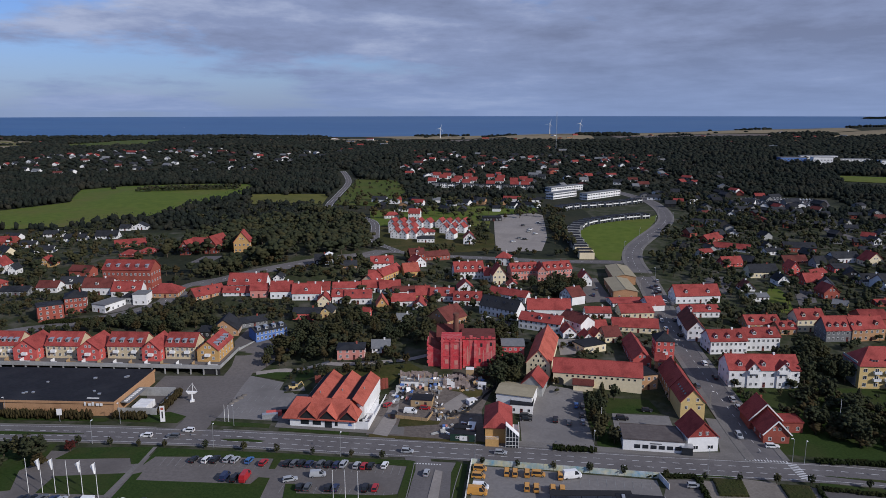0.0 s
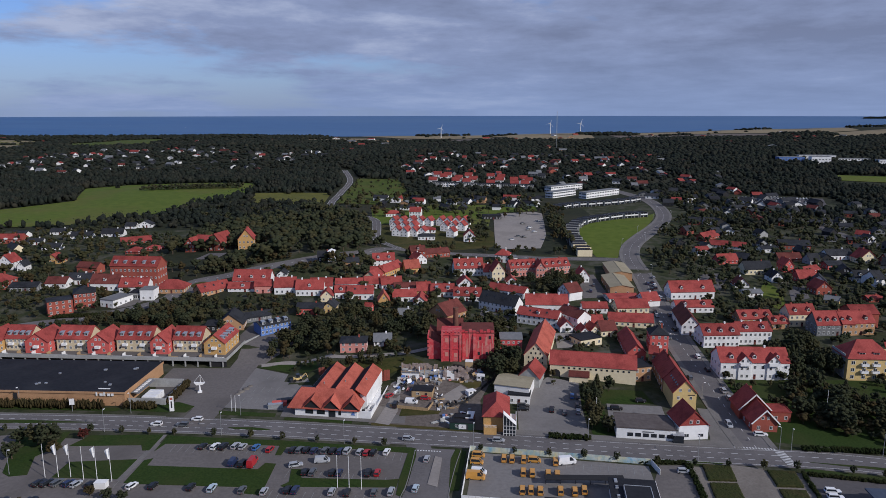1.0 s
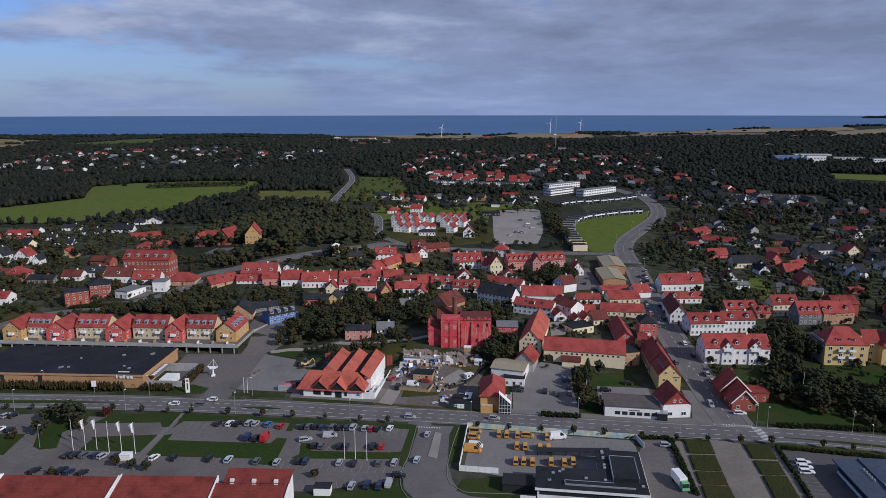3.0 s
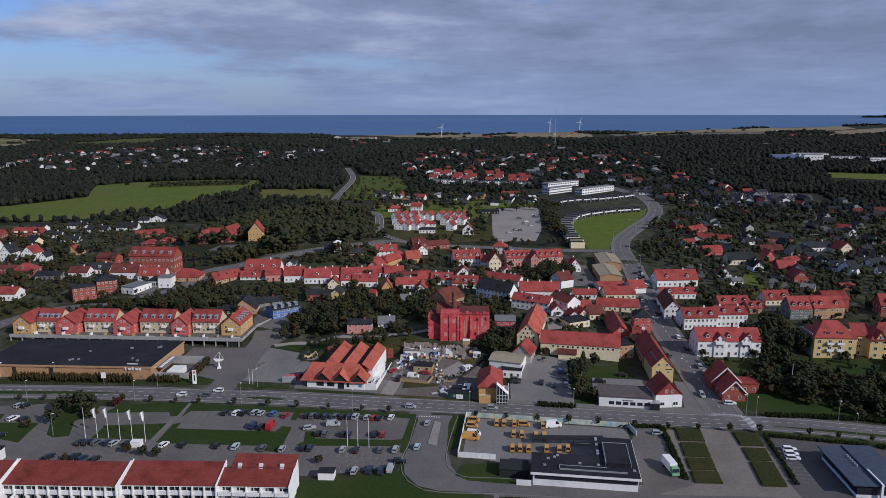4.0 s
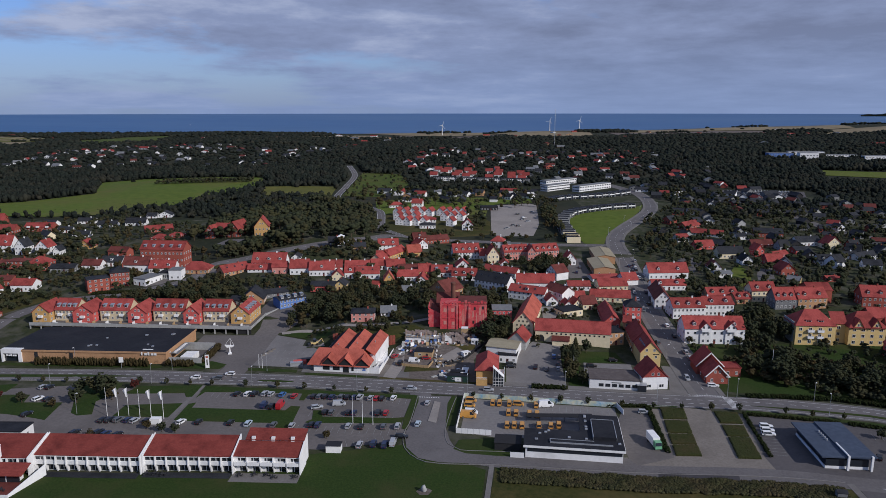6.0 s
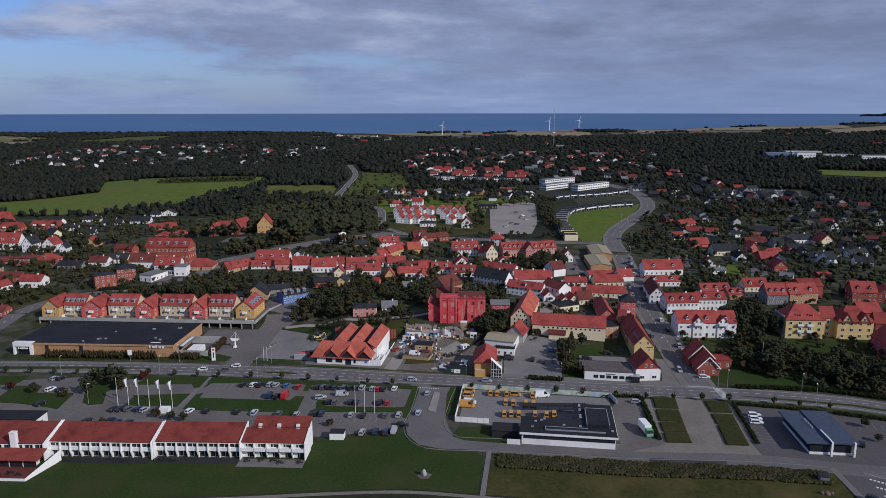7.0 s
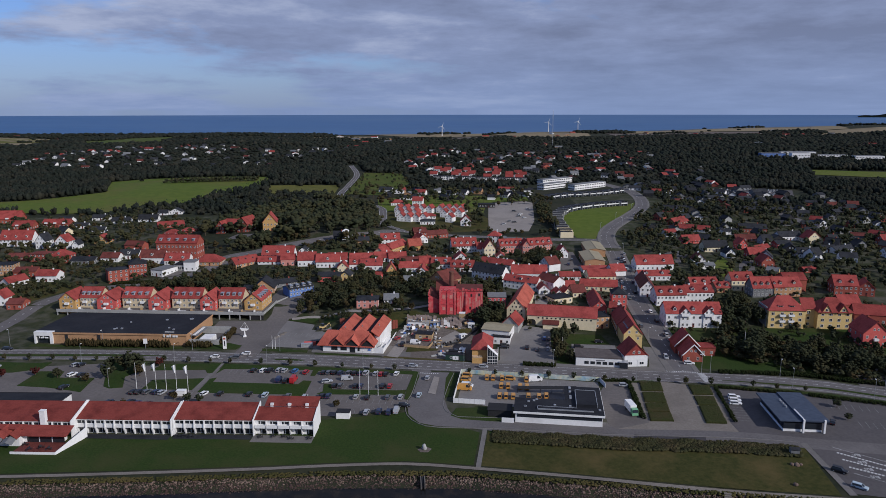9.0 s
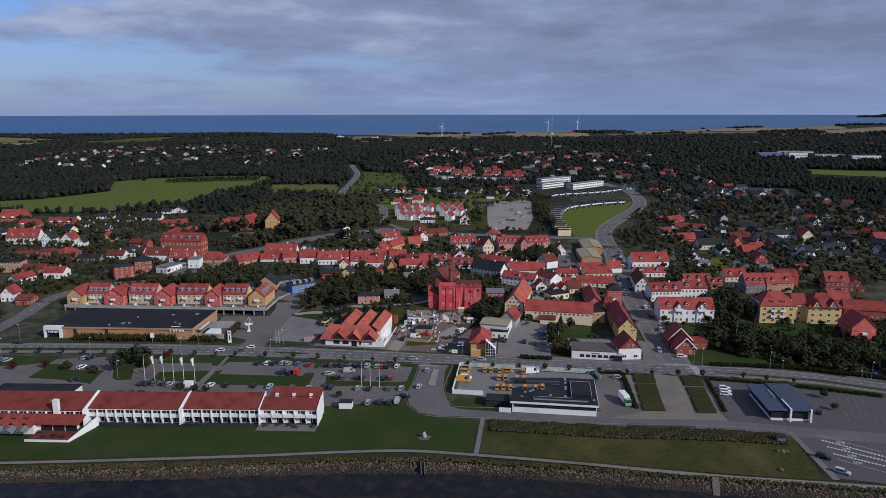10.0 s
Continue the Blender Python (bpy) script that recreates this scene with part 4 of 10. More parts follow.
def vehicle(x, y, yaw, kind="hatch", colour="grey", where="parked", group="parked cars"):
    pm = paint("car_" + colour, PAINTS[colour], 0.28)
    b, g, L, w, belt = car_meshes(kind, "car_" + colour)
    cat = "van" if "van" in kind or kind == "pickup" else "car"
    own = thing(cat, f"{colour} {KIND_WORDS[kind]} {where}", cat, x, y, height(x, y) + 0.12, yaw, group)
    shell = part("body", b, own)
    part("cabin_glass", g, own)
    for sx in (-1, 1):
        for sy in (-1, 1):
            part("wheel", CACHE["wheel"], own, "", pose(sx * L * 0.31, sy * (w - 0.13), 0.32))
    for sy in (-1, 1):
        part("headlight", CACHE["headlight"], shell, "", pose(L / 2 - 0.03, sy * w * 0.5, belt * 0.78))
        part("tail_light", CACHE["tail_light"], shell, "", pose(-L / 2 + 0.01, sy * w * 0.62, belt * 0.85))
    return own


# -- street furniture --
def street_lamp(x, y, yaw=0.0, tall=8.0):
    if "lamp_pole" not in CACHE:
        CACHE["lamp_pole"] = Shape().tube((0, 0, 0), (0, 0, 0.9), 0.11, 0.10, 8).tube((0, 0, 0.9), (0, 0, 1), 0.10, 0.08, 8).mesh("pole", "metal")
        CACHE["lamp_top"] = Shape().tube((0, 0, 0), (0, 0, 8), 0.085, 0.055, 8).tube((0, 0, 7.9), (0.55, 0, 8.15), 0.05, 0.04, 6).mesh("mast", "metal")
        CACHE["lamp_head"] = Shape().box(0.35, 1.05, -0.17, 0.17, 8.10, 8.26).box(0.42, 0.98, -0.12, 0.12, 8.06, 8.10).mesh("lamp_head", "white")
    own = thing("street_lamp", "grey steel street lamp beside the road", "street lamp", x, y, None, yaw, "street lamps")
    own.scale = (1, 1, tall / 8)
    part("base", CACHE["lamp_pole"], own)
    part("lamp_head", CACHE["lamp_head"], part("mast", CACHE["lamp_top"], own))
    return own


def flagpole(x, y, flag=True, tall=11.0):
    own = thing("flagpole", "white flagpole with hanging white flag" if flag else "bare tall white flagpole on the ground", "flagpole", x, y, None, 0, "flagpoles")
    pole = part("pole", Shape().tube((0, 0, 0), (0, 0, tall), 0.10, 0.055, 8).tube((0, 0, tall), (0, 0, tall + 0.12), 0.09, 0.03, 8).mesh("pole", "white"), own)
    if flag:
        s = Shape()
        n = 7
        for i in range(n):
            for j in range(5):
                def fl(a, b):
                    u, v = a / n, b / 5
                    return (-0.08 - u * 1.5 * (0.35 + 0.65 * v), 0.16 * math.sin(u * 7 + v), tall - 0.2 - (1 - v) * 3.4 + u * 0.15 * (1 - v) - u * u * 0.9 * v)
                s.poly((fl(i, j), fl(i + 1, j), fl(i + 1, j + 1), fl(i, j + 1)))
        part("flag", s.mesh("flag", "white"), pole, "hanging white flag")
    return own


# ---- roads and lots near the shore ----
MAIN = ((-420, 213), (-300, 224), (-206, 229), (-135, 227.5), (-92, 224.8), (-65, 222.4), (-29, 217.8), (13, 213), (56, 206.5), (90, 202.5), (112, 200.2), (128, 198), (156, 190.8), (176, 182), (260, 146), (420, 80))
main_line = road("road", MAIN, 12.4, "asphalt", 0.09, "wide two-way asphalt road with white lane marks")
STREET = ((103.6, 207.2), (104.0, 214), (105.4, 240), (108, 286), (112.3, 335), (122.4, 408), (127.5, 463), (138, 500), (153, 529), (175, 565), (192, 602), (203, 640), (211, 690), (212, 745), (196, 830))
street_line = road("road", STREET, 9.5, "asphalt", 0.11, "asphalt street climbing through the old town", walks=2.2)
road("road", ((-9, 212), (-5, 190), (-2, 176), (1, 163), (12, 157), (30, 153.5), (62, 149), (100, 147), (130, 141), (170, 133), (260, 110)), 8.0, "asphalt", 0.08, "asphalt access road behind the low flat building")
side_line = road("road", ((-90, 224), (-88, 250), (-87.5, 280), (-84, 302), (-74, 318)), 11.5, "asphalt_old", 0.10, "asphalt side street past the supermarket")
ring_line = road("road", ((-226, 232), (-227, 262), (-227.5, 289), (-222.5, 310), (-210.4, 325.6), (-184.6, 336.4), (-162.5, 352.9), (-152, 368), (-151.5, 383), (-146, 395.5), (-133.3, 400.4), (-116.8, 408.2), (-92.5, 416.9), (-71.4, 427.6), (-50.1, 445), (-33, 470), (29, 470), (65, 463), (110, 460), (127, 461)), 9.0, "asphalt", 0.13, "asphalt road curving round the upper town")
hill_line = road("road", ((-30, 471), (-50, 511), (-61, 598), (-90, 640), (-113, 686), (-116, 770), (-119, 878), (-143, 1000)), 7.5, "asphalt", 0.15, "asphalt road over the green hill")
PATHWAY = ((-330, 110), (-139, 119.4), (-104, 121.3), (-59.4, 124.3), (-34.2, 126.7), (-10.2, 127.9), (11, 125.2), (40.4, 120.4), (83.8, 112.2), (117.6, 107.5), (133, 105.2), (240, 88))
# small roundabout on the upper road
RING_C = (-141.5, 387.5)
patch("pavement", [(RING_C[0] + 12.5 * math.cos(radians(12 * i)), RING_C[1] + 12.5 * math.sin(radians(12 * i))) for i in range(30)], "asphalt", 0.16, 0, "asphalt roundabout on the upper road", "road", 4)
patch("grass", [(RING_C[0] + 5.2 * math.cos(radians(15 * i)), RING_C[1] + 5.2 * math.sin(radians(15 * i))) for i in range(24)], "rough_grass", 0.36, 0.3, "kerbed grass island of the roundabout", "grass", 4)
# yards and gardens of the old town
patch("pavement", ((14, 219.4), (27, 217.2), (58, 213), (100, 206.6), (101, 236), (94.5, 238), (93, 222), (90.5, 213), (80, 213), (59, 216), (27, 221), (14, 222)), "paving", 0.13, 0.1, "grey slab pavement before the shops", "pavement", 4)
road("path", ((-80, 283.5), (-68, 286), (-56, 283), (-44, 279.5), (-28, 281.5), (-16, 284), (-6, 290)), 3.2, "gravel_pale", 0.24, "pale gravel lane above the shop hall", step=2.5)
patch("grass", ((-50, 268.8), (-24, 266.5), (-14, 270), (-8, 274), (-14, 280), (-28, 278), (-44, 276), (-52, 274)), "rough_grass", 0.12, 0, "weedy bank behind the shop hall", "grass", 2.5)
patch("pavement", ((203, 395.3), (214, 398.1), (204.3, 371.6), (191.3, 365.4)), "asphalt", 0.08, 0, "asphalt yard between gardens", "yard")
patch("grass", ((195.9, 409.6), (194.8, 387.1), (182.3, 350.2), (176.3, 353.6), (180.3, 381.8)), "field", 0.08, 0, "bright garden lawn behind houses", "lawn")
patch("pavement", ((83.4, 418.8), (94, 422), (92.5, 373), (77.3, 368.8)), "asphalt_old", 0.12, 0, "asphalt car park beside the pale-roofed hall", "car park")
patch("pavement", ((52.3, 310.1), (65.1, 310.9), (60.4, 291.5), (50.4, 289.7)), "gravel_pale", 0.1, 0, "gravel court behind the barn", "yard")
patch("pavement", ((19.5, 347.6), (36.1, 333), (32.6, 317.1), (17.3, 330.8)), "asphalt_old", 0.1, 0, "asphalt square in the old town", "square")
patch("pavement", ((153.4, 412.6), (173.8, 434), (174, 412.6), (158.5, 384.4), (148, 384.4)), "asphalt", 0.1, 0, "asphalt side street among gardens", "road")
patch("pavement", ((-27, 228), (-21.5, 227), (-19, 258), (-24, 260)), "gravel", 0.08, 0, "gravel lane beside the shop hall", "path")
patch("pavement", ((-0.2, 248.6), (6.6, 256), (9.4, 253.2), (4.8, 244.3), (-0.2, 244.3)), "gravel_pale", 0.14, 0, "bare concrete floor slab on the building site", "pavement")
patch("pavement", ((-24.8, 226.4), (-19.5, 224.6), (-17.2, 236), (-17.0, 252), (-19.6, 262), (-21.8, 262), (-21, 246)), "gravel_pale", 0.13, 0, "dusty pale lane through the building site", "path")
patch("grass", ((-16.4, 232), (-2, 234), (-1, 236.6), (-15.8, 239.2)), "rough_grass", 0.11, 0, "weedy grass on the building site", "grass")
patch("grass", ((1.2, 258.8), (14.8, 259.6), (15, 255), (10.5, 252.8), (6.8, 257)), "rough_grass", 0.12, 0, "weedy grass on the building site", "grass")
# surfaces of the flat shore land
patch("pavement", ((-215, 208), (-150, 217), (-96, 211), (-57, 209.5), (-13, 205), (-9, 203), (-12, 176), (-18, 168), (-40, 163), (-60, 164.5), (-140, 166), (-215, 170)), "asphalt_old", 0.04, 0, "worn asphalt car park behind the hotel", "car park")
patch("pavement", ((6.5, 176), (10, 204.5), (64.5, 195.5), (62.5, 176), (46, 170), (18, 172)), "asphalt_pale", 0.05, 0, "worn asphalt van yard", "yard")
patch("pavement", ((61, 180), (68, 196), (78, 196), (75, 158), (60, 152)), "asphalt_old", 0.045, 0, "asphalt lot beside the depot", "car park")
patch("pavement", ((74, 196), (111, 191), (104, 149.8), (62, 151.5), (64, 160)), "gravel", 0.035, 0, "trodden gravel round the clipped beds", "path")
patch("pavement", ((88, 197), (100, 194), (96, 157), (86, 157.5)), "gravel", 0.05, 0, "pale gravel walk between clipped hedges", "path")
patch("pavement", ((104, 158), (112, 190), (150, 181), (176, 170), (220, 150), (230, 95), (138, 106.5), (121.5, 110.5), (123.5, 142), (104, 148.5)), "asphalt_new_shaded", 0.05, 0, "wide dark asphalt bus terminal", "car park")
patch("pavement", ((-118, 262), (-106, 239), (-92, 239), (-92, 284), (-118, 283)), "asphalt_old", 0.045, 0, "worn asphalt yard by the supermarket", "yard")
patch("pavement", ((-84, 240), (-58, 237), (-53, 260), (-57, 268), (-66, 274), (-83, 282)), "asphalt_pale", 0.05, 0, "asphalt car park beside the shop hall", "car park", 2.5)
patch("pavement", ((-60, 232), (-26, 227), (-14, 226), (-14, 232), (-26, 237), (-60, 239)), "paving", 0.06, 0, "pale paving before the shop hall", "pavement")
patch("pavement", ((26, 217), (50, 213.5), (52, 240), (54, 258), (42, 262), (28, 245)), "asphalt_pale", 0.07, 0, "asphalt car park behind the cafe, paled as if sunlit", "car park")
patch("pavement", ((-27, 226), (14, 219), (14, 245), (20, 262), (-8, 266), (-24, 262)), "soil", 0.05, 0, "bare soil of the building site", "ground")
patch("pavement", ((59.5, 227), (80, 224), (82, 240), (62, 243)), "asphalt_pale", 0.06, 0, "asphalt yard behind the low shop", "yard")
patch("grass", ((51.5, 214.5), (59, 213.6), (60, 243), (80, 242), (78, 252), (53, 254)), "grass", 0.05, 0, "small lawn between yards", "grass")
patch("grass", ((110, 212), (150, 204), (200, 190), (230, 200), (230, 262), (112, 262)), "grass", 0.02, 0, "shady garden grass under the trees", "grass")
patch("pavement", ((-8.7, 207.5), (-10.2, 190), (-11.1, 182), (-12.6, 174), (-11.5, 164.5), (-7.3, 157.4), (-0.5, 154.6), (20.5, 153.4), (60, 149), (62, 152.5), (60, 157), (23, 161), (6, 162.3), (2.2, 166.5), (1.0, 176), (3, 192), (5.4, 206)), "asphalt", 0.13, 0, "wide asphalt junction between car park and depot", "road")
patch("grass", ((16.8, 153.4), (60, 148), (100, 144.2), (122, 141.5), (123, 139.5), (112, 136), (62, 141), (18, 147)), "grass", 0.06, 0, "green verge below the access road", "grass")
patch("path", ((121.0, 142), (123.2, 142), (121.6, 109.5), (119.4, 109.5)), "paving", 0.14, 0, "kerbed footway beside the bus bays", "path")
patch("pavement", ((67, 148.4), (91, 146.6), (90, 142.9), (66, 144.8)), "asphalt_dark", 0.15, 0, "dark new asphalt patch in the access road", "road")
# lawn along the shore
patch("grass", ((-300, 113), (-139, 121.3), (-104, 123.2), (-60, 126.2), (-34, 128.6), (-10, 129.8), (11, 127.2), (14, 150), (-2, 160), (-8, 168), (-18, 165), (-42, 160), (-62, 147), (-92, 147), (-126, 148), (-300, 146)), "grass", 0.05, 0, "mown green lawn by the hotel", "lawn")
patch("grass", ((13.2, 126.8), (40.5, 122.2), (84, 114), (117, 109.4), (121, 139), (100, 142), (62, 145), (30, 149.5), (17, 151)), "rough_grass", 0.05, 0, "tufted yellowing meadow", "meadow")
patch("path", ((11.6, 126), (13.2, 125.9), (16.8, 153), (15.2, 153)), "paving", 0.10, 0, "narrow paved path through the lawn", "path")
sheet("path", ribbon(Shape(), resample(PATHWAY, 6), -0.85, 0.85, 0.12).mesh("path", "gravel"), "pale gravel footpath above the stone bank", "path")
# green and gravel lots farther off
patch("grass", ((105, 466), (119, 463), (131, 503), (147, 533), (168, 566), (184, 604), (194, 634), (176, 612), (156, 604), (138, 592), (122, 578), (110, 557), (104.5, 530), (103.5, 500)), "field", 0.16, 0, "bright round green in a curved terrace", "lawn")
patch("pavement", ((44, 614), (52, 634), (84, 646), (90, 634), (80, 535), (70, 492), (42, 489), (38, 505), (40, 545)), "gravel_pale", 0.18, 0, "pale gravel car park", "car park")
patch("grass", ((-60, 575), (18, 582), (36, 560), (42, 618), (50, 640), (88, 652), (90, 690), (-20, 696), (-70, 660)), "field", 0.12, 0, "green slope above the white terrace", "grass")
patch("grass", ((-57, 574), (18, 581), (35, 558), (39.5, 545), (37.5, 505), (35, 496), (15, 487), (-30, 476), (-46, 510), (-52, 545)), "rough_grass", 0.07, 0, "rough lawn round the white terrace", "grass")
patch("field", ((-560, 630), (-493, 633), (-454, 644), (-428, 655), (-382, 712), (-440, 850), (-400, 880), (-300, 866), (-233, 846), (-211, 780), (-225, 738), (-249, 673), (-267, 625), (-296, 600), (-309, 571), (-351, 562), (-420, 568), (-469, 572), (-560, 560)), "field", 0.4, 0, "bright green rolling field", "field", 14)
patch("field", ((-208, 760), (-170, 768), (-126, 770), (-122, 703), (-161, 683), (-195, 697)), "dry_field", 0.4, 0, "yellowish rough field", "field", 14)
patch("field", ((-110, 700), (-60, 690), (-40, 780), (-60, 900), (-112, 900)), "pasture", 0.4, 0, "green and yellow hillside beside the road", "field", 14)
patch("pavement", ((172, 203), (197, 196), (200, 208), (175, 216)), "asphalt_old", 0.06, 0, "asphalt car park among garden trees", "car park")
patch("pavement", ((170, 192), (188, 186), (190, 198), (172, 204)), "asphalt_old", 0.055, 0, "asphalt car park among garden trees", "car park")
patch("pavement", ((-92, 285), (-80, 284), (-72, 298), (-66, 316), (-80, 334), (-96, 330), (-98, 314), (-93, 298)), "asphalt_old", 0.06, 0, "worn asphalt yard before the blue house", "yard")
patch("pavement", ((-232, 268), (-260, 262), (-262, 240), (-232, 238)), "asphalt_old", 0.05, 0, "worn asphalt car park beside the curving road", "car park")
patch("pavement", ((-176, 350), (-168, 355), (-162, 368), (-176, 372), (-188, 362)), "asphalt_old", 0.10, 0, "asphalt yard of the workshop", "yard")
patch("grass", ((-268, 346), (-232, 341), (-216, 335), (-226, 318), (-236, 300), (-262, 300)), "rough_grass", 0.05, 0, "rough grass bank above the curving road", "grass")


def kerb_line(points, off=0.0, wide=0.22, label="pale granite kerb along the asphalt"):
    """A raised kerb along a line of the plan."""
    sheet("kerb", ribbon(Shape(), resample(points, 3), off - wide / 2, off + wide / 2, 0.24, 0, 0.3).mesh("kerb", "kerb"), label, "kerb")


for o in (-6.35, 6.35):
    for lo, hi in ((-240, -12), (8, 96), (114, 230)):
        if o > 0 and lo == -240:
            kerb_line([p for p in main_line if -240 < p.x < -98], -o)
            kerb_line([p for p in main_line if -84 < p.x < -12], -o)
            continue
        kerb_line([p for p in main_line if lo < p.x < hi], -o)
kerb_line(((-9.4, 206), (-10.6, 190), (-11.5, 182), (-13, 174), (-12, 164), (-7.5, 156.8), (-0.5, 153.9), (20.5, 152.7), (60, 148.2), (100, 146), (121, 142.6)))
kerb_line(((5.6, 205.4), (3.2, 192), (1.3, 176), (2.4, 167), (6.2, 162.8), (23, 161.4), (60, 157.4)))


# ---- the large buildings ----
def supermarket():
    """Long flat-roofed supermarket of tan brick beside the main road."""
    own = thing("supermarket", "long tan brick supermarket with black felt roof beside the road", "supermarket", -195.4, 245.0, 2.4, -2.7)
    L, D, h = 74.5, 33.0, 5.2
    part("wall", Shape().box(9, L, 0, D, -1, h).box(0, 9, 2, D, -1, h).mesh("wall", "tan"), own)
    s = Shape().box(-0.3, L + 0.3, -0.3, D + 0.3, h, h + 0.35)
    part("roof", s.mesh("roof", "felt"), own, "flat black felt roof")
    part("fascia", Shape().box(9, L + 0.4, -0.45, -0.3, h - 0.35, h + 0.5).box(L + 0.3, L + 0.45, -0.3, D, h - 0.35, h + 0.5).mesh("fascia", "tan"), own)
    part("portal", Shape().box(0.2, 1.0, -0.6, 1.8, -0.5, h + 0.6).box(7.9, 9.4, -0.6, 1.8, -0.5, h + 0.6).box(1.0, 7.9, -0.6, 1.8, h - 1.3, h + 0.6).mesh("portal", "white"), own, "white entrance portal")
    part("entrance", Shape().box(1.0, 7.9, 0.6, 1.9, 0, h - 1.3).mesh("entrance", "glass"), own, "dark glass entrance")
    for x in (15.0, 31.0):
        part("doorway", Shape().box(x, x + 1.6, -0.06, 0.1, 0, 4.6).mesh("doorway", "dark_metal"), own, "dark steel doorway")
    rng = random.Random(4)
    for i in range(9):
        x, y, w = rng.uniform(30, 70), rng.uniform(4, 28), rng.uniform(0.5, 1.2)
        part("roof_vent", Shape().box(x, x + w, y, y + w, h + 0.3, h + 0.75).box(x - 0.08, x + w + 0.08, y - 0.08, y + w + 0.08, h + 0.75, h + 0.83).mesh("roof_vent", "metal"), own)
    part("skylight", Shape().box(63, 67.5, 2.6, 3.1, h + 0.35, h + 0.55).mesh("skylight", "white"), own, "white roof light")
    # delivery yard at the end
    yard = Shape().box(L + 0.4, L + 15, 1.5, 1.8, -0.5, 2.6).box(L + 14.7, L + 15, 1.8, 19, -0.5, 2.6).box(L + 0.4, L + 14.7, 19, 19.3, -0.5, 3.6)
    part("yard_wall", yard.mesh("yard_wall", "concrete"), own, "grey delivery yard wall")
    part("canopy", Shape().slab((L + 0.5, 4, 3.8), (L + 3.6, 4, 3.5), (L + 3.6, 18, 3.5), (L + 0.5, 18, 3.8), 0.2).mesh("canopy", "grey_roof"), own)
    for i in range(8):
        part("roof_light", Shape().box(L + 1.2, L + 2.4, 4.8 + i * 1.65, 5.8 + i * 1.65, 3.55, 3.85).mesh("roof_light", "white"), own)
    for i in range(3):
        part("container", Shape().box(L + 5, L + 10.5, 3.0 + 2.6 * i, 5.2 + 2.6 * i, 0, 2.5).box(L + 5.1, L + 10.4, 3.1 + 2.6 * i, 5.1 + 2.6 * i, 2.5, 2.6).mesh("container", "white"), own, "white delivery container")
    # lettering on the wall and over the entrance
    for x, z, size in ((2.6, 2.75, 1.1), (63.5, 4.15, 1.7)):
        for k, (w, t) in enumerate(((0.35, 1.0), (0.7, 0.7), (0.45, 1.0), (0.65, 0.7), (0.6, 0.7))):
            u = x + size * (0.1 + 0.86 * k)
            part("sign_shape", Shape().box(u, u + size * w, -0.75 if x < 10 else -0.55, -0.45, z, z + size * t * 0.8).mesh("sign_shape", "white"), own, "white sign shape")
    return own


supermarket()
for i in range(9):
    hedge("hedge", ((-178 + 5.6 * i, 240.6 - 0.26 * i), (-172.6 + 5.6 * i, 240.4 - 0.26 * i)), 2.4, 3.9, "clipped brownish hedge along the supermarket wall", "leaf_brown", seed=20 + i)
hedge("hedge", ((-120.5, 239), (-108, 238.3)), 2.2, 3.4, "clipped brownish hedge round the delivery yard", "leaf_brown", seed=31)
hedge("hedge", ((-104.7, 242), (-104, 261)), 2.2, 3.6, "clipped brownish hedge round the delivery yard", "leaf_brown", seed=32)


def parking_deck():
    """Concrete parking deck whose roof carries the terrace houses."""
    own = thing("parking_deck", "pale concrete parking deck with open bays below", "parking deck", -208.5, 288.6, 2.5, -3.4)
    L, top = 114.0, 3.7
    part("slab", Shape().box(0, L, 0, 26, top - 0.45, top).mesh("slab", "asphalt_old"), own, "paved deck floor")
    for i in range(16):
        x = 5 + i * 6.9
        part("screen", Shape().box(x, x + 0.12, 0.5, 3.2, top, top + 1.5).box(x + 0.12, x + (2.6 if i % 3 else 4.4), 0.5, 0.62, top, top + 0.9).mesh("screen", "white" if i % 2 else "timber"), own)
    part("parapet", Shape().box(0, L, -0.15, 0.15, top - 0.9, top + 0.75).box(L - 0.15, L + 0.15, 0.15, 24, top - 0.6, top + 0.75).mesh("parapet", "concrete"), own)
    part("back_wall", Shape().box(0, L, 14, 14.3, -1, top - 0.45).box(L - 8, L - 0.3, 0.6, 0.8, 0, top - 0.5).mesh("back_wall", "black_wood"), own)
    for i in range(21):
        part("pillar", Shape().box(i * 5.6, i * 5.6 + 0.45, 0.1, 0.6, -1, top - 0.45).mesh("pillar", "concrete") if "pil" not in CACHE else CACHE["pil"], own)
    for i in range(14):
        x = 8 + i * 7.6
        part("railing", Shape().box(x, x + 5.2, 0.25, 0.31, top + 0.75, top + 0.80).box(x, x + 5.2, 0.26, 0.30, top + 0.1, top + 0.72).mesh("railing", "grey_roof"), own)
    part("ramp_wall", Shape().hexa(((L, 22, -1), (L + 0.4, 22, -1), (L + 6, 37, 0), (L + 5.6, 37, 0)), ((L, 22, top + 0.7), (L + 0.4, 22, top + 0.7), (L + 6, 37, 4.6), (L + 5.6, 37, 4.6))).mesh("ramp_wall", "concrete"), own)


parking_deck()
DECK = 6.25
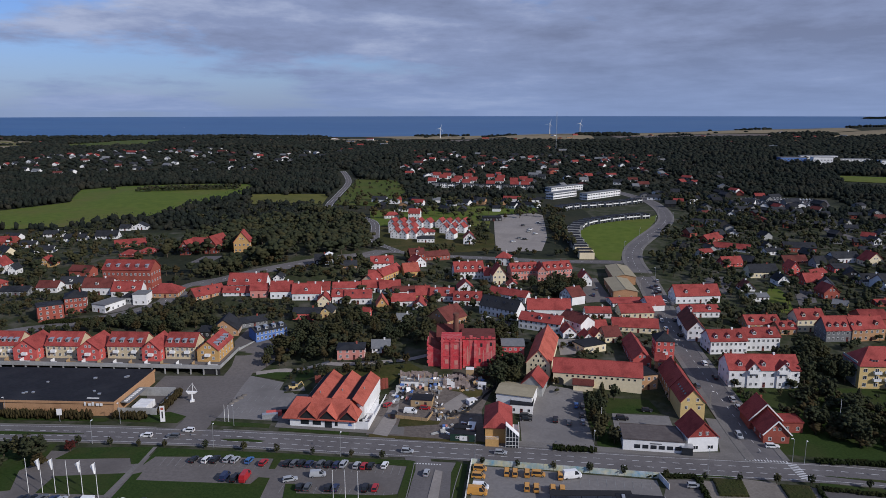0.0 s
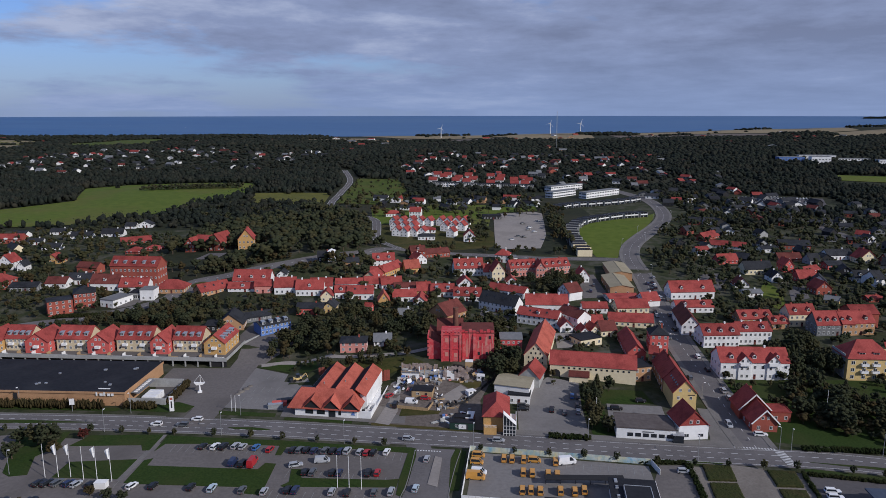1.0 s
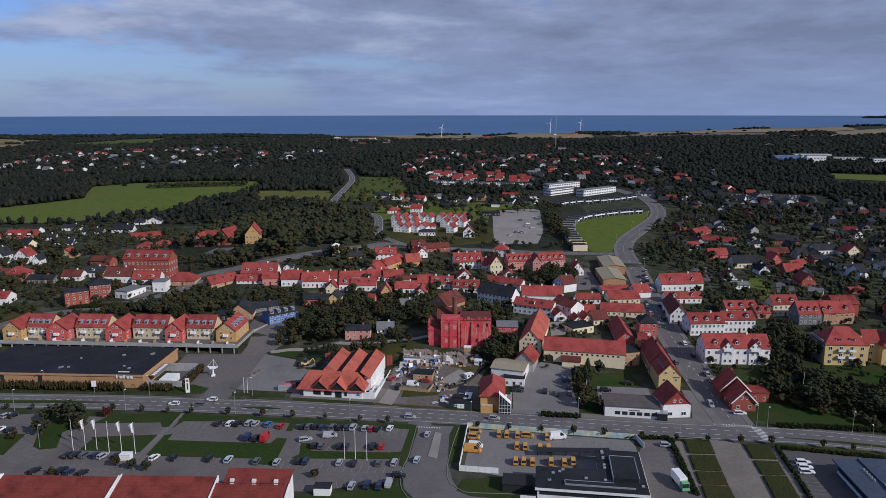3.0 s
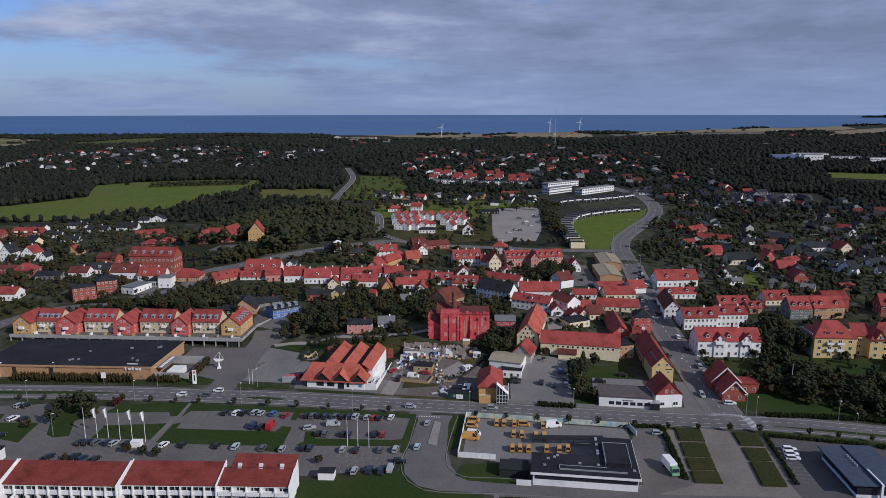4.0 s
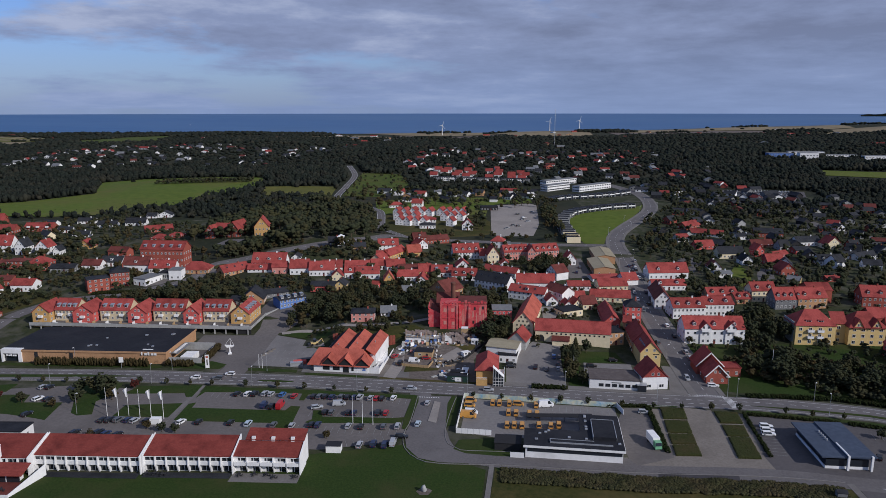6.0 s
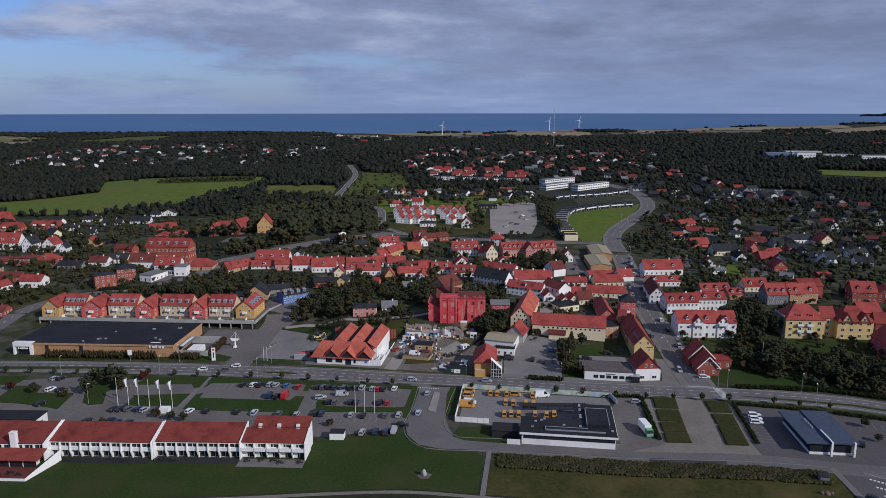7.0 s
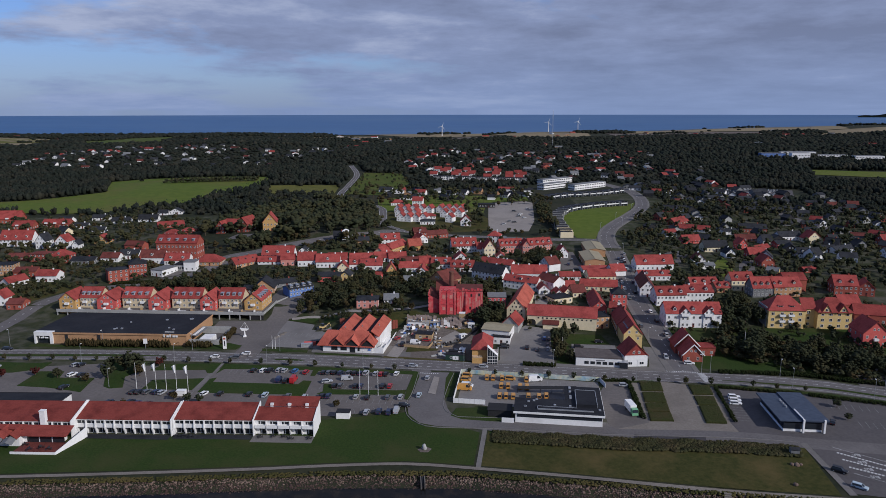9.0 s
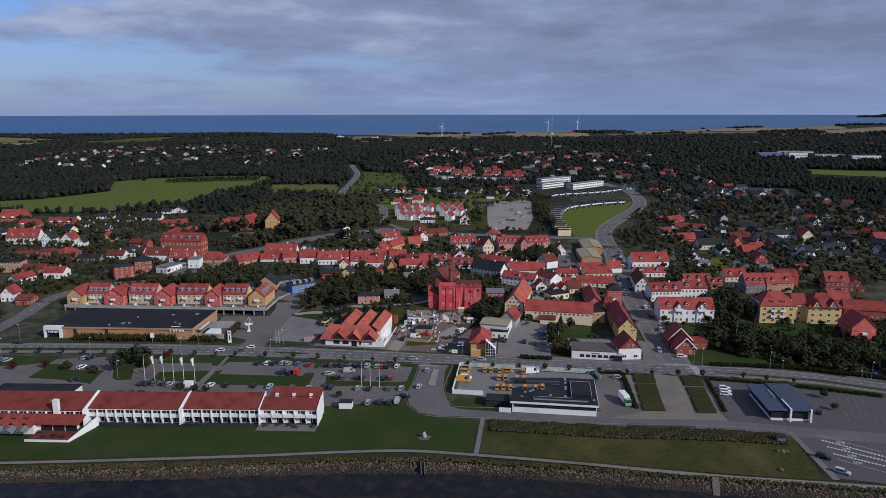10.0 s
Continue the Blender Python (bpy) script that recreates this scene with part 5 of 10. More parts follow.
for x0, x1, wall, gab in ((-208.0, -199.0, "ochre", 1), (-198.0, -186.8, "pale_brick", 0), (-187.2, -176.5, "rose", 1), (-174.6, -159.5, "pale_brick", 0), (-159.0, -149.0, "rose", 1),
                          (-147.2, -131.0, "pale_brick", 0), (-130.6, -122.5, "rose", 1), (-121.5, -108.5, "pale_brick", 0)):
    y0 = 292.6 - (x0 + 208) * 0.025
    if gab:
        house(x0, y0 - 1.5, -3, x1 - x0, 14.0, 5.2, 3.9, wall, "red_tile", ridge="y", rows=2, cols=2, chimneys=0, z=DECK, balconies=1, name="terrace_house", group="terrace houses", door=False)
    else:
        house(x0, y0 + 1.8, -3, x1 - x0, 11.0, 5.6, 4.6, wall, "red_tile", rows=2, cols=6, dormers=4, gabled=False, chimneys=0, z=DECK, balconies=2, name="terrace_house", group="terrace houses", door=False)
end_house = house(-106.5, 288.6, -3, 9.5, 18.0, 5.2, 3.9, "ochre", "red_tile", ridge="y", rows=2, cols=2, side_cols=5, chimneys=0, z=DECK, balconies=1, name="terrace_house", group="terrace houses", door=False)
for k in range(4):
    part("dormer", dormer_mesh(1.9, "zinc", "zinc", False), end_house, "blue-grey box dormer", pose(8.4, 3.2 + 3.7 * k, 6.4, 0, 0, 90))


def hall():
    """New low shop hall: white walls, three ridged orange roofs behind a front range."""
    own = thing("shop_hall", "white shop hall under construction with orange-red ridged tile roofs", "shop", -54.8, 233.4, 2.45, -7.8)
    L = 23.6
    part("wall", Shape().box(0, L, 0, 6, -1, 3.4).box(2.4, 25.2, 8, 33.5, -1, 5.9).mesh("wall", "white"), own)
    s = Shape()
    z0, z1, yr = 3.25, 8.6, 6.2
    s.poly(((-2.6, -0.9, z0), (L + 0.9, -0.9, z0), (L - 3.4, yr, z1), (0.6, yr, z1)))
    s.poly(((-2.6, -0.9, z0 - 0.3), (L + 0.9, -0.9, z0 - 0.3), (L + 0.9, -0.9, z0), (-2.6, -0.9, z0)))
    s.poly(((-2.6, -0.9, z0), (0.6, yr, z1), (-2.6, 11, z0))).poly(((L + 0.9, -0.9, z0), (L - 3.4, yr, z1), (L + 0.9, 11, z0)))
    s.poly(((0.6, yr, z1), (L - 3.4, yr, z1), (L + 0.9, 12.5, z0 + 0.4), (-2.6, 12.5, z0 + 0.4)))
    part("front_roof", s.mesh("front_roof", "orange_tile"), own)
    for k in range(3):
        x = 3.4 + 7.3 * k
        g = Shape()
        tip, back = (x + 3.2, -1.1, 6.9), (x + 3.2, 5.0, 7.6)
        for e in (x - 0.5, x + 6.9):
            g.slab((e, -1.0, 3.3), (tip[0], tip[1], tip[2]), (back[0], back[1], back[2]), (e, 0.4, 4.4), 0.18)
        part("gable_roof", g.mesh("gable_roof", "orange_tile"), own)
        part("gable_front", Shape().prism(((x + 0.1, -0.6, 3.3), (x + 6.3, -0.6, 3.3), (x + 3.2, -0.6, 6.4)), (0, 0.2, 0)).mesh("gable_front", "black_wood"), own, "dark boarded gable")
    for k in range(3):
        x = 2.6 + 7.55 * k
        r, t = Shape(), Shape()
        # slope turned from the sun: its shade is put in as black colour
        t.slab((x, 6.0, 6.1), (x, 33.9, 6.1), (x + 3.75, 33.9, 8.7), (x + 3.75, 6.0, 8.7), 0.2)
        r.slab((x + 7.6, 6.0, 6.1), (x + 7.6, 33.9, 6.1), (x + 3.75, 33.9, 8.7), (x + 3.75, 6.0, 8.7), 0.2)
        r.tube((x + 3.75, 6, 8.7), (x + 3.75, 33.9, 8.7), 0.15, 0.15, 6)
        part("roof", r.mesh("roof", "orange_tile"), own)
        part("felt_slope", t.mesh("felt_slope", "felt"), own, "roof slope coloured black for shade")
        part("gable_wall", Shape().prism(((x + 0.2, 33.2, 5.9), (x + 7.3, 33.2, 5.9), (x + 3.75, 33.2, 8.4)), (0, 0.3, 0)).mesh("gable_wall", "white"), own)
        part("roof_vent", Shape().tube((x + 5, 12 + 3 * k, 7.0), (x + 5, 12 + 3 * k, 8.6), 0.2, 0.2, 8).mesh("roof_vent", "metal"), own)
    for x, w in ((4.0, 3.0), (8.4, 3.0), (12.8, 2.6), (16.5, 1.0)):
        part("window", Shape().box(x, x + w, -0.06, 0.04, 0.9 if w != 2.6 else 0.0, 2.7, 0).box(x + 0.1, x + w - 0.1, -0.09, 0.0, 1.0 if w != 2.6 else 0.1, 2.6, 1).mesh("window", "dark_metal", "glass"), own)
    # blue emblem on the wall, drawn as a plain shape
    part("emblem", Shape().prism(((21.2, -0.05, 1.2), (22.8, -0.05, 1.2), (22.0, -0.05, 2.8)), (0, -0.06, 0)).mesh("emblem", "blue"), own, "blue triangular emblem")
    # unfinished side court of white blockwork
    c = Shape()
    for x0, x1, y0, y1, h in ((L, 28.5, 0.3, 0.6, 2.8), (28.2, 28.5, 0.6, 9, 2.2), (28.2, 28.5, 9, 30, 1.0), (L + 1.6, 28.2, 5, 5.3, 1.6), (L + 1.6, 28.2, 9, 9.3, 2.4), (26, 26.3, 5.3, 9, 1.8)):
        c.box(x0, x1, y0, y1, -0.5, h)
    part("side_court", c.mesh("side_court", "white"), own, "raw white blockwork court")
    part("side_floor", Shape().box(25.3, 28.1, 1, 31, -0.5, 0.25).mesh("side_floor", "white"), own)
    return own


hall()


def maltings():
    """Old crimson brewery with a stepped tower, buttresses and a brick chimney."""
    own = thing("maltings", "old crimson limewashed malt factory with stepped tower and patched walls", "factory", -1.2, 275.5, 7.6, -1.5)
    H = 12.8
    part("tower", Shape().box(0, 8.6, 0, 10, -2, H).mesh("tower", "crimson"), own)
    for i in range(6):
        part("merlon", Shape().box(i * 1.55, i * 1.55 + 0.85, -0.15, 0.5, H, H + 0.9).mesh("merlon", "crimson"), own)
    part("cornice", Shape().box(-0.2, 8.8, -0.3, 0.0, H - 0.9, H - 0.4).mesh("cornice", "crimson"), own)
    part("string_course", Shape().box(-0.2, 8.8, -0.2, 0.0, 5.6, 5.9).mesh("string_course", "crimson"), own)
    for i in range(3):
        part("pilaster", Shape().box(i * 3.85, i * 3.85 + 0.9, -0.35, 0, -2, H).mesh("pilaster", "crimson"), own)
    for x, z in ((2.3, 9.6), (6.0, 9.6), (2.3, 3.4), (6.2, 3.0)):
        part("plaster_patch", Shape().box(x - 0.7, x + 0.7, -0.05, 0.02, z - 0.9, z + 0.9).mesh("plaster_patch", "pink"), own, "pale patched window opening")
    part("east_range", Shape().box(8.6, 22.5, 2.5, 17, -2, H - 0.8).mesh("east_range", "crimson"), own)
    part("roof", Shape().box(8.4, 22.7, 2.3, 17.2, H - 0.8, H - 0.5).box(0.4, 8.2, 0.4, 9.6, H - 0.2, H - 0.05).mesh("roof", "brown_tile"), own)
    for i in range(9):
        part("broken_wall_top", Shape().box(8.6 + i * 1.55, 9.9 + i * 1.55, 2.45, 3.1, H - 0.8, H + (0.5, -0.1, 0.9, 0.2, -0.3, 0.6, 0.0, 0.8, 0.3)[i]).mesh("broken_wall_top", "crimson"), own)
    for x in (9.0, 13.6):
        part("buttress", Shape().hexa(((x, 0.9, -2), (x + 1.0, 0.9, -2), (x + 1.0, 2.5, -2), (x, 2.5, -2)), ((x, 2.0, H - 1.6), (x + 1.0, 2.0, H - 1.6), (x + 1.0, 2.5, H - 0.8), (x, 2.5, H - 0.8))).mesh("buttress", "crimson"), own)
    for x, w, z, t in ((10.6, 0.7, 1.2, 8.6), (11.7, 0.4, 3.0, 9.8), (15.4, 0.9, 5.2, 3.4), (17.2, 0.5, 1.0, 6.8), (18.6, 1.1, 6.4, 4.2), (20.6, 0.6, 2.6, 5.0), (21.6, 0.4, 7.4, 3.6)):
        part("plaster_patch", Shape().prism(((x, 2.44, z), (x + w, 2.44, z + 0.3), (x + w * 0.8, 2.44, z + t), (x + w * 0.2, 2.44, z + t * 0.9)), (0, 0.08, 0)).mesh("plaster_patch", "pink"), own, "pale weathered streak on the wall")
    for x, z in ((15.6, 2.2), (19.0, 2.2), (16.2, 9.0), (20.2, 9.4)):
        part("window", Shape().box(x, x + 0.9, 2.42, 2.54, z, z + 1.5).mesh("window", "black_wood"), own, "dark empty window opening")
    part("west_range", Shape().prism(((-5.4, 2, -2), (0, 2, -2), (0, 2, 7.2), (-5.4, 2, 9.8)), (0, 20, 0)).mesh("west_range", "crimson"), own)
    part("west_roof", Shape().slab((-5.6, 2.6, 9.9), (-0.05, 2.6, 7.3), (-0.05, 22, 7.3), (-5.6, 22, 9.9), 0.2).mesh("west_roof", "brown_tile"), own, "brown lean-to roof")
    for i in range(5):
        z = 2.0 + i * 1.9
        part("gable_step", Shape().box(-5.9 + i * 0.0, -5.4, 1.6 - i * 0.02, 2.6 + i * 2.0, z, z + 1.2).mesh("gable_step", "crimson"), own)
    part("rear_range", Shape().prism(((-2, 12, -2), (-2, 26, -2), (-2, 26, 8.5), (-2, 19, 13.5), (-2, 12, 8.5)), (11, 0, 0)).mesh("rear_range", "crimson"), own)
    part("rear_roof", Shape().slab((-2.4, 11.5, 8.3), (9.4, 11.5, 8.3), (9.4, 19, 13.8), (-2.4, 19, 13.8), 0.2).slab((-2.4, 26.5, 8.3), (9.4, 26.5, 8.3), (9.4, 19, 13.8), (-2.4, 19, 13.8), 0.2).mesh("rear_roof", "brown_tile"), own, "weathered brown tile roof")
    part("chimney", Shape().tube((6.0, 14, 6), (6.0, 14, 19.2), 1.35, 1.05, 14).tube((6.0, 14, 19.2), (6.0, 14, 20.0), 1.3, 1.25, 14).mesh("chimney", "brown_brick"), own, "round brown brick chimney")
    part("annex", Shape().box(25.5, 35.0, 9, 19, -2, 7.4).mesh("annex", "crimson"), own)
    part("annex_roof", Shape().slab((25.2, 8.6, 7.3), (35.3, 8.6, 7.3), (35.3, 14, 8.7), (25.2, 14, 8.7), 0.2).slab((25.2, 19.4, 7.3), (35.3, 19.4, 7.3), (35.3, 14, 8.7), (25.2, 14, 8.7), 0.2).mesh("annex_roof", "grey_roof"), own, "grey sheet roof")
    for r in range(3):
        for c in range(4):
            part("window", window_mesh(0.9, 1.1), own, "", pose(26.9 + c * 2.2, 8.98, 1.2 + r * 2.3))
    return own


maltings()

# great malting barn, its long wing, and the houses round the yard
barn = house(33.4, 270.2, -14, 9.6, 35.0, 6.0, 5.3, "cream", "orange_tile", ridge="y", rows=0, chimneys=0, name="malting_barn", category="barn",
             label="tall cream malting barn with steep orange-red tile roof", z=6.8)
for r, n in ((0, 4), (1, 4), (2, 4), (3, 3), (4, 2)):
    for c in range(n):
        part("window", window_mesh(0.6, 0.9, "dark_metal", 0), barn, "", pose(4.8 + (c - (n - 1) / 2) * 1.9, -0.01, 1.0 + r * 1.95))
for c in range(8):
    part("window", window_mesh(0.55, 0.8, "dark_metal", 0), barn, "", pose(9.61, 3 + c * 3.9, 4.6, 0, 0, 90))
wing = house(43.2, 263.2, -11.5, 34.0, 9.0, 5.0, 4.2, "cream", "red_tile", rows=0, chimneys=0, name="barn_wing", category="barn", label="long low cream barn wing with red tile roof", z=6.3)
for c in range(13):
    part("window", window_mesh(0.8, 0.75, "dark_metal", 1), wing, "", pose(5.5 + c * 2.15, -0.01, 3.7))
part("gateway", Shape().prism(((0.8, -0.03, -1.0), (4.2, -0.03, -1.0), (4.2, -0.03, 1.6), (3.6, -0.03, 2.5), (2.5, -0.03, 2.9), (1.4, -0.03, 2.5), (0.8, -0.03, 1.6)), (0, 0.1, 0)).mesh("gateway", "black_wood"), wing, "dark arched gateway")
part("porch", Shape().box(8.0, 15.5, -3.2, 0, -2, 1.6).slab((7.6, -3.6, 1.5), (15.9, -3.6, 1.5), (15.9, 0.0, 2.9), (7.6, 0.0, 2.9), 0.2, 1).mesh("porch", "cream", "brown_tile"), wing)
house(19.6, 248.6, -18, 13.6, 12.0, 5.6, 0.9, "white", "eternit", rows=1, cols=0, chimneys=0, name="workshop", category="workshop", label="low white workshop with pale grey roof", z=2.8, side_cols=0)
house(24.5, 243.4, -10, 8.2, 6.0, 3.6, 0.4, "white", "felt", roof="flat", rows=1, cols=3, side_cols=1, name="workshop", category="workshop", z=2.5)
house(29.6, 256.6, -20, 8.6, 11.0, 3.6, 4.2, "concrete", "red_tile", ridge="y", rows=0, chimneys=0, name="shed", category="shed", z=5.0)


def cafe():
    """Orange corner house with a hipped red roof and a slanting glass bay."""
    own = house(13.8, 219.8, -5, 8.6, 17.0, 5.8, 4.0, "ochre", "red_tile", roof="hip", rows=1, cols=0, side_cols=3, chimneys=0, name="cafe", category="cafe", label="orange rendered cafe with hipped red roof and glass bay", z=2.4, over=0.6)
    part("terrace", Shape().box(0.2, 4.6, -2.4, 0, -0.5, 2.7).mesh("terrace", "ochre"), own)
    rail = Shape().box(0.2, 4.6, -2.4, -2.34, 3.6, 3.68)
    for i in range(16):
        rail.box(0.25 + i * 0.28, 0.30 + i * 0.28, -2.4, -2.35, 2.7, 3.62)
    part("railing", rail.mesh("railing", "white"), own)
    bay = Shape().prism(((7.0, -2.6, -0.5), (11.2, -2.6, -0.5), (11.2, -2.6, 4.2), (7.0, -2.6, 8.0)), (0, 2.6, 0))
    part("glass_bay", bay.mesh("glass_bay", "glass"), own, "slanting glass stair bay")
    fr = Shape()
    for i in range(5):
        x = 7.0 + i * 1.05
        fr.box(x - 0.06, x + 0.06, -2.7, -2.58, -0.5, 8.0 - 0.905 * (x - 7.0))
    for z in (0.8, 2.2, 3.6):
        fr.box(7.0, 11.2, -2.7, -2.58, z, z + 0.1)
    fr.slab((6.9, -2.75, 8.15), (11.4, -2.75, 4.1), (11.4, 0, 4.1), (6.9, 0, 8.15), 0.15)
    part("bay_frame", fr.mesh("bay_frame", "white"), own)
    part("roof_terrace", Shape().box(8.6, 11.5, 2, 9, -1, 3.0).box(11.3, 11.5, 2, 9, 3.0, 4.0).mesh("roof_terrace", "white"), own)


cafe()

# row at the street corner
shop = house(59.0, 215.0, -8.5, 19.4, 11.5, 3.9, 0.4, "white", "brown_felt", roof="flat", rows=0, chimneys=0, name="shop", category="shop", label="low white shop with flat brown-grey roof at the main road", z=2.4, over=0.3)
for i in range(6):
    part("window", window_mesh(1.9, 1.3, "dark_metal", 0), shop, "", pose(4.6 + i * 2.6, -0.01, 1.7))
part("fascia_sign", Shape().box(8.6, 12.4, -0.08, 0.02, 2.7, 3.1).mesh("fascia_sign", "grey_roof"), shop)
part("glass_porch", Shape().box(18.6, 22.0, -1.2, 1.5, -0.3, 2.7).slab((18.4, -1.4, 2.9), (22.2, -1.4, 2.9), (22.2, 1.5, 3.1), (18.4, 1.5, 3.1), 0.12, 1).mesh("glass_porch", "glass", "metal"), shop, "green-tinted glass porch")
corner = house(79.8, 213.4, 4, 10.2, 10.5, 5.2, 5.0, "white", "red_tile", roof="gable", ridge="y", rows=1, cols=2, side_cols=2, chimneys=0, z=2.4, win=(1.9, 1.3), door=False, label="white corner house with red tile roof")
part("gable_board", Shape().prism(((0.1, -0.06, 5.15), (10.1, -0.06, 5.15), (5.1, -0.06, 10.1)), (0, 0.05, 0)).mesh("gable_board", "red_tile"), corner, "red tile-hung gable")
for k in (3.9, 6.3):
    part("window", window_mesh(0.95, 1.2), corner, "", pose(k, -0.08, 6.4))
yel = house(85.2, 237.4, -3, 8.6, 14.0, 6.8, 4.6, "yellow", "red_tile", ridge="y", rows=0, chimneys=0, z=2.9, label="yellow gabled house with red tile roof on the street")
house(85.6, 251.6, -5, 9.0, 20.0, 6.0, 4.8, "tan", "red_tile", ridge="y", rows=2, cols=0, side_cols=6, chimneys=2, z=3.6, label="long tan house with red tile roof on the street")
for x, z in ((2.6, 7.6), (5.9, 7.6), (2.0, 4.6), (6.6, 4.6)):
    part("window", window_mesh(0.95, 1.25), yel, "", pose(x, -0.01, z))
part("sign_bar", Shape().box(5.4, 8.0, -0.08, 0.02, 5.6, 5.9).mesh("sign_bar", "dark_metal"), yel, "dark sign bar")
for k in range(5):
    part("skylight", skylight_mesh(), yel, "", pose(2.0, 2.0 + 2.2 * k, 9.1, 0, -47, 0))
house(107.4, 219.8, -3, 8.6, 10.0, 3.6, 4.6, "red_brick", "red_tile", ridge="y", rows=1, cols=2, side_cols=2, chimneys=0, z=2.4, label="small red brick house with white-edged gables", over=0.7)
house(106.8, 229.5, -3, 10.6, 9.0, 4.2, 5.6, "red_brick", "red_tile", ridge="y", rows=0, chimneys=1, z=2.6, label="red brick house with steep red tile roof", over=0.7)
house(117.4, 227.5, -3, 7.0, 7.0, 3.6, 0.8, "red_brick", "red_tile", roof="flat", rows=1, cols=2, chimneys=0, z=2.5)
for (x0, y0, L0, h0, r0) in ((107.4, 219.8, 8.6, 3.6, 4.6), (106.8, 229.5, 10.6, 4.2, 5.6)):
    barge = thing("bargeboard", "white painted bargeboards on a red brick gable", "trim", x0, y0, 2.4 if y0 < 225 else 2.6, -3, "", "structure")
    for e in (-0.75, L0 + 0.75):
        part("board", Shape().slab((e, -0.76, h0 - 0.30), (L0 / 2, -0.76, h0 + r0 + 0.30), (L0 / 2, -0.70, h0 + r0 + 0.30), (e, -0.70, h0 - 0.30), 0.45).mesh("board", "white"), barge)
apt = house(112.8, 263.2, -2, 27.5, 12.0, 7.2, 4.4, "white", "red_tile", rows=2, cols=9, side_cols=3, chimneys=1, z=4.7, dormers=3, name="apartment_house", category="apartment house", label="white apartment house with red roof, dormers and gables")
for u in (7.0, 18.5):
    part("gable", Shape().prism(((u, -0.5, -1), (u + 5, -0.5, -1), (u + 5, -0.5, 7.6), (u + 2.5, -0.5, 10.2), (u, -0.5, 7.6)), (0, 5, 0)).mesh("gable", "white"), apt)
    for e in (u - 0.3, u + 5.3):
        part("gable_roof", Shape().slab((e, -0.8, 7.5), (u + 2.5, -0.8, 10.5), (u + 2.5, 5.5, 10.5), (e, 5.5, 7.5), 0.2).mesh("gable_roof", "red_tile"), apt)
    for r in range(3):
        for k in (1.4, 3.6):
            part("window", window_mesh(1.0, 1.35), apt, "", pose(u + k, -0.52, 1.6 + r * 3.2))
    part("balcony", balcony_mesh(4.4), apt, "", pose(u + 2.5, -0.5, 6.3))


def yellow_flats():
    own = thing("apartment_block", "yellow rendered apartment block with red tile roofs and balconies", "apartment block", 163.5, 262.0, 4.7, -3.5)
    part("wall", Shape().box(0, 18, 0, 13, -3, 9.2).box(18, 24, 3.5, 13, -3, 9.2).box(24, 40.5, 0.4, 13, -3, 8.6).mesh("wall", "yellow"), own)
    for x0, x1, hip in ((0, 18, 0), (24, 40.5, 0)):
        s = roof_shape(x1 - x0, 13, 9.2 if x0 == 0 else 8.6, 6.2, "hip", "x", 0.5)
        part("roof", s.mesh("roof", "red_tile"), own, "", pose(x0, 0, 0))
    part("link_roof", Shape().slab((17.5, 3, 9.2), (24.5, 3, 9.2), (24.5, 8, 14), (17.5, 8, 14), 0.2).mesh("link_roof", "red_tile"), own)
    for r in range(3):
        for c, x in enumerate((2.2, 6.6, 11.0, 15.4, 20.8, 26.5, 30.5, 34.5, 38.5)):
            y = 3.49 if 18 < x < 24 else (0.39 if x > 24 else -0.01)
            part("window", window_mesh(1.5, 1.5), own, "", pose(x, y, 1.5 + r * 3.0))
    for r in (1, 2):
        for x in (6.6, 11.0):
            part("balcony", balcony_mesh(2.8), own, "", pose(x, 0, 0.4 + r * 3.0))
    for x in (6.0, 11.6):
        part("dormer", dormer_mesh(2.4, "white", "red_tile", False), own, "", pose(x, 1.2, 10.2))
    for x in (28.0, 36.0):
        part("gable", Shape().prism(((x - 2.6, -0.1, 8.0), (x + 2.6, -0.1, 8.0), (x, -0.1, 12.4)), (0, 4, 0)).mesh("gable", "yellow"), own)
        for e in (x - 3, x + 3):
            part("gable_roof", Shape().slab((e, -0.5, 7.9), (x, -0.5, 12.8), (x, 5.5, 12.8), (e, 5.5, 7.9), 0.2).mesh("gable_roof", "red_tile"), own)
        part("window", window_mesh(1.3, 1.4), own, "", pose(x, -0.12, 9.8))
    part("wall_west", Shape().box(-0.3, 0, 2, 13, -3, 10.4).mesh("wall_west", "concrete"), own)


yellow_flats()
rosy = house(196.5, 237.0, -2, 11.5, 13.0, 6.8, 5.4, "rose", "red_tile", ridge="y", rows=2, cols=3, side_cols=3, chimneys=1, z=3.2, label="rosy red apartment house with steep red roof", balconies=1)


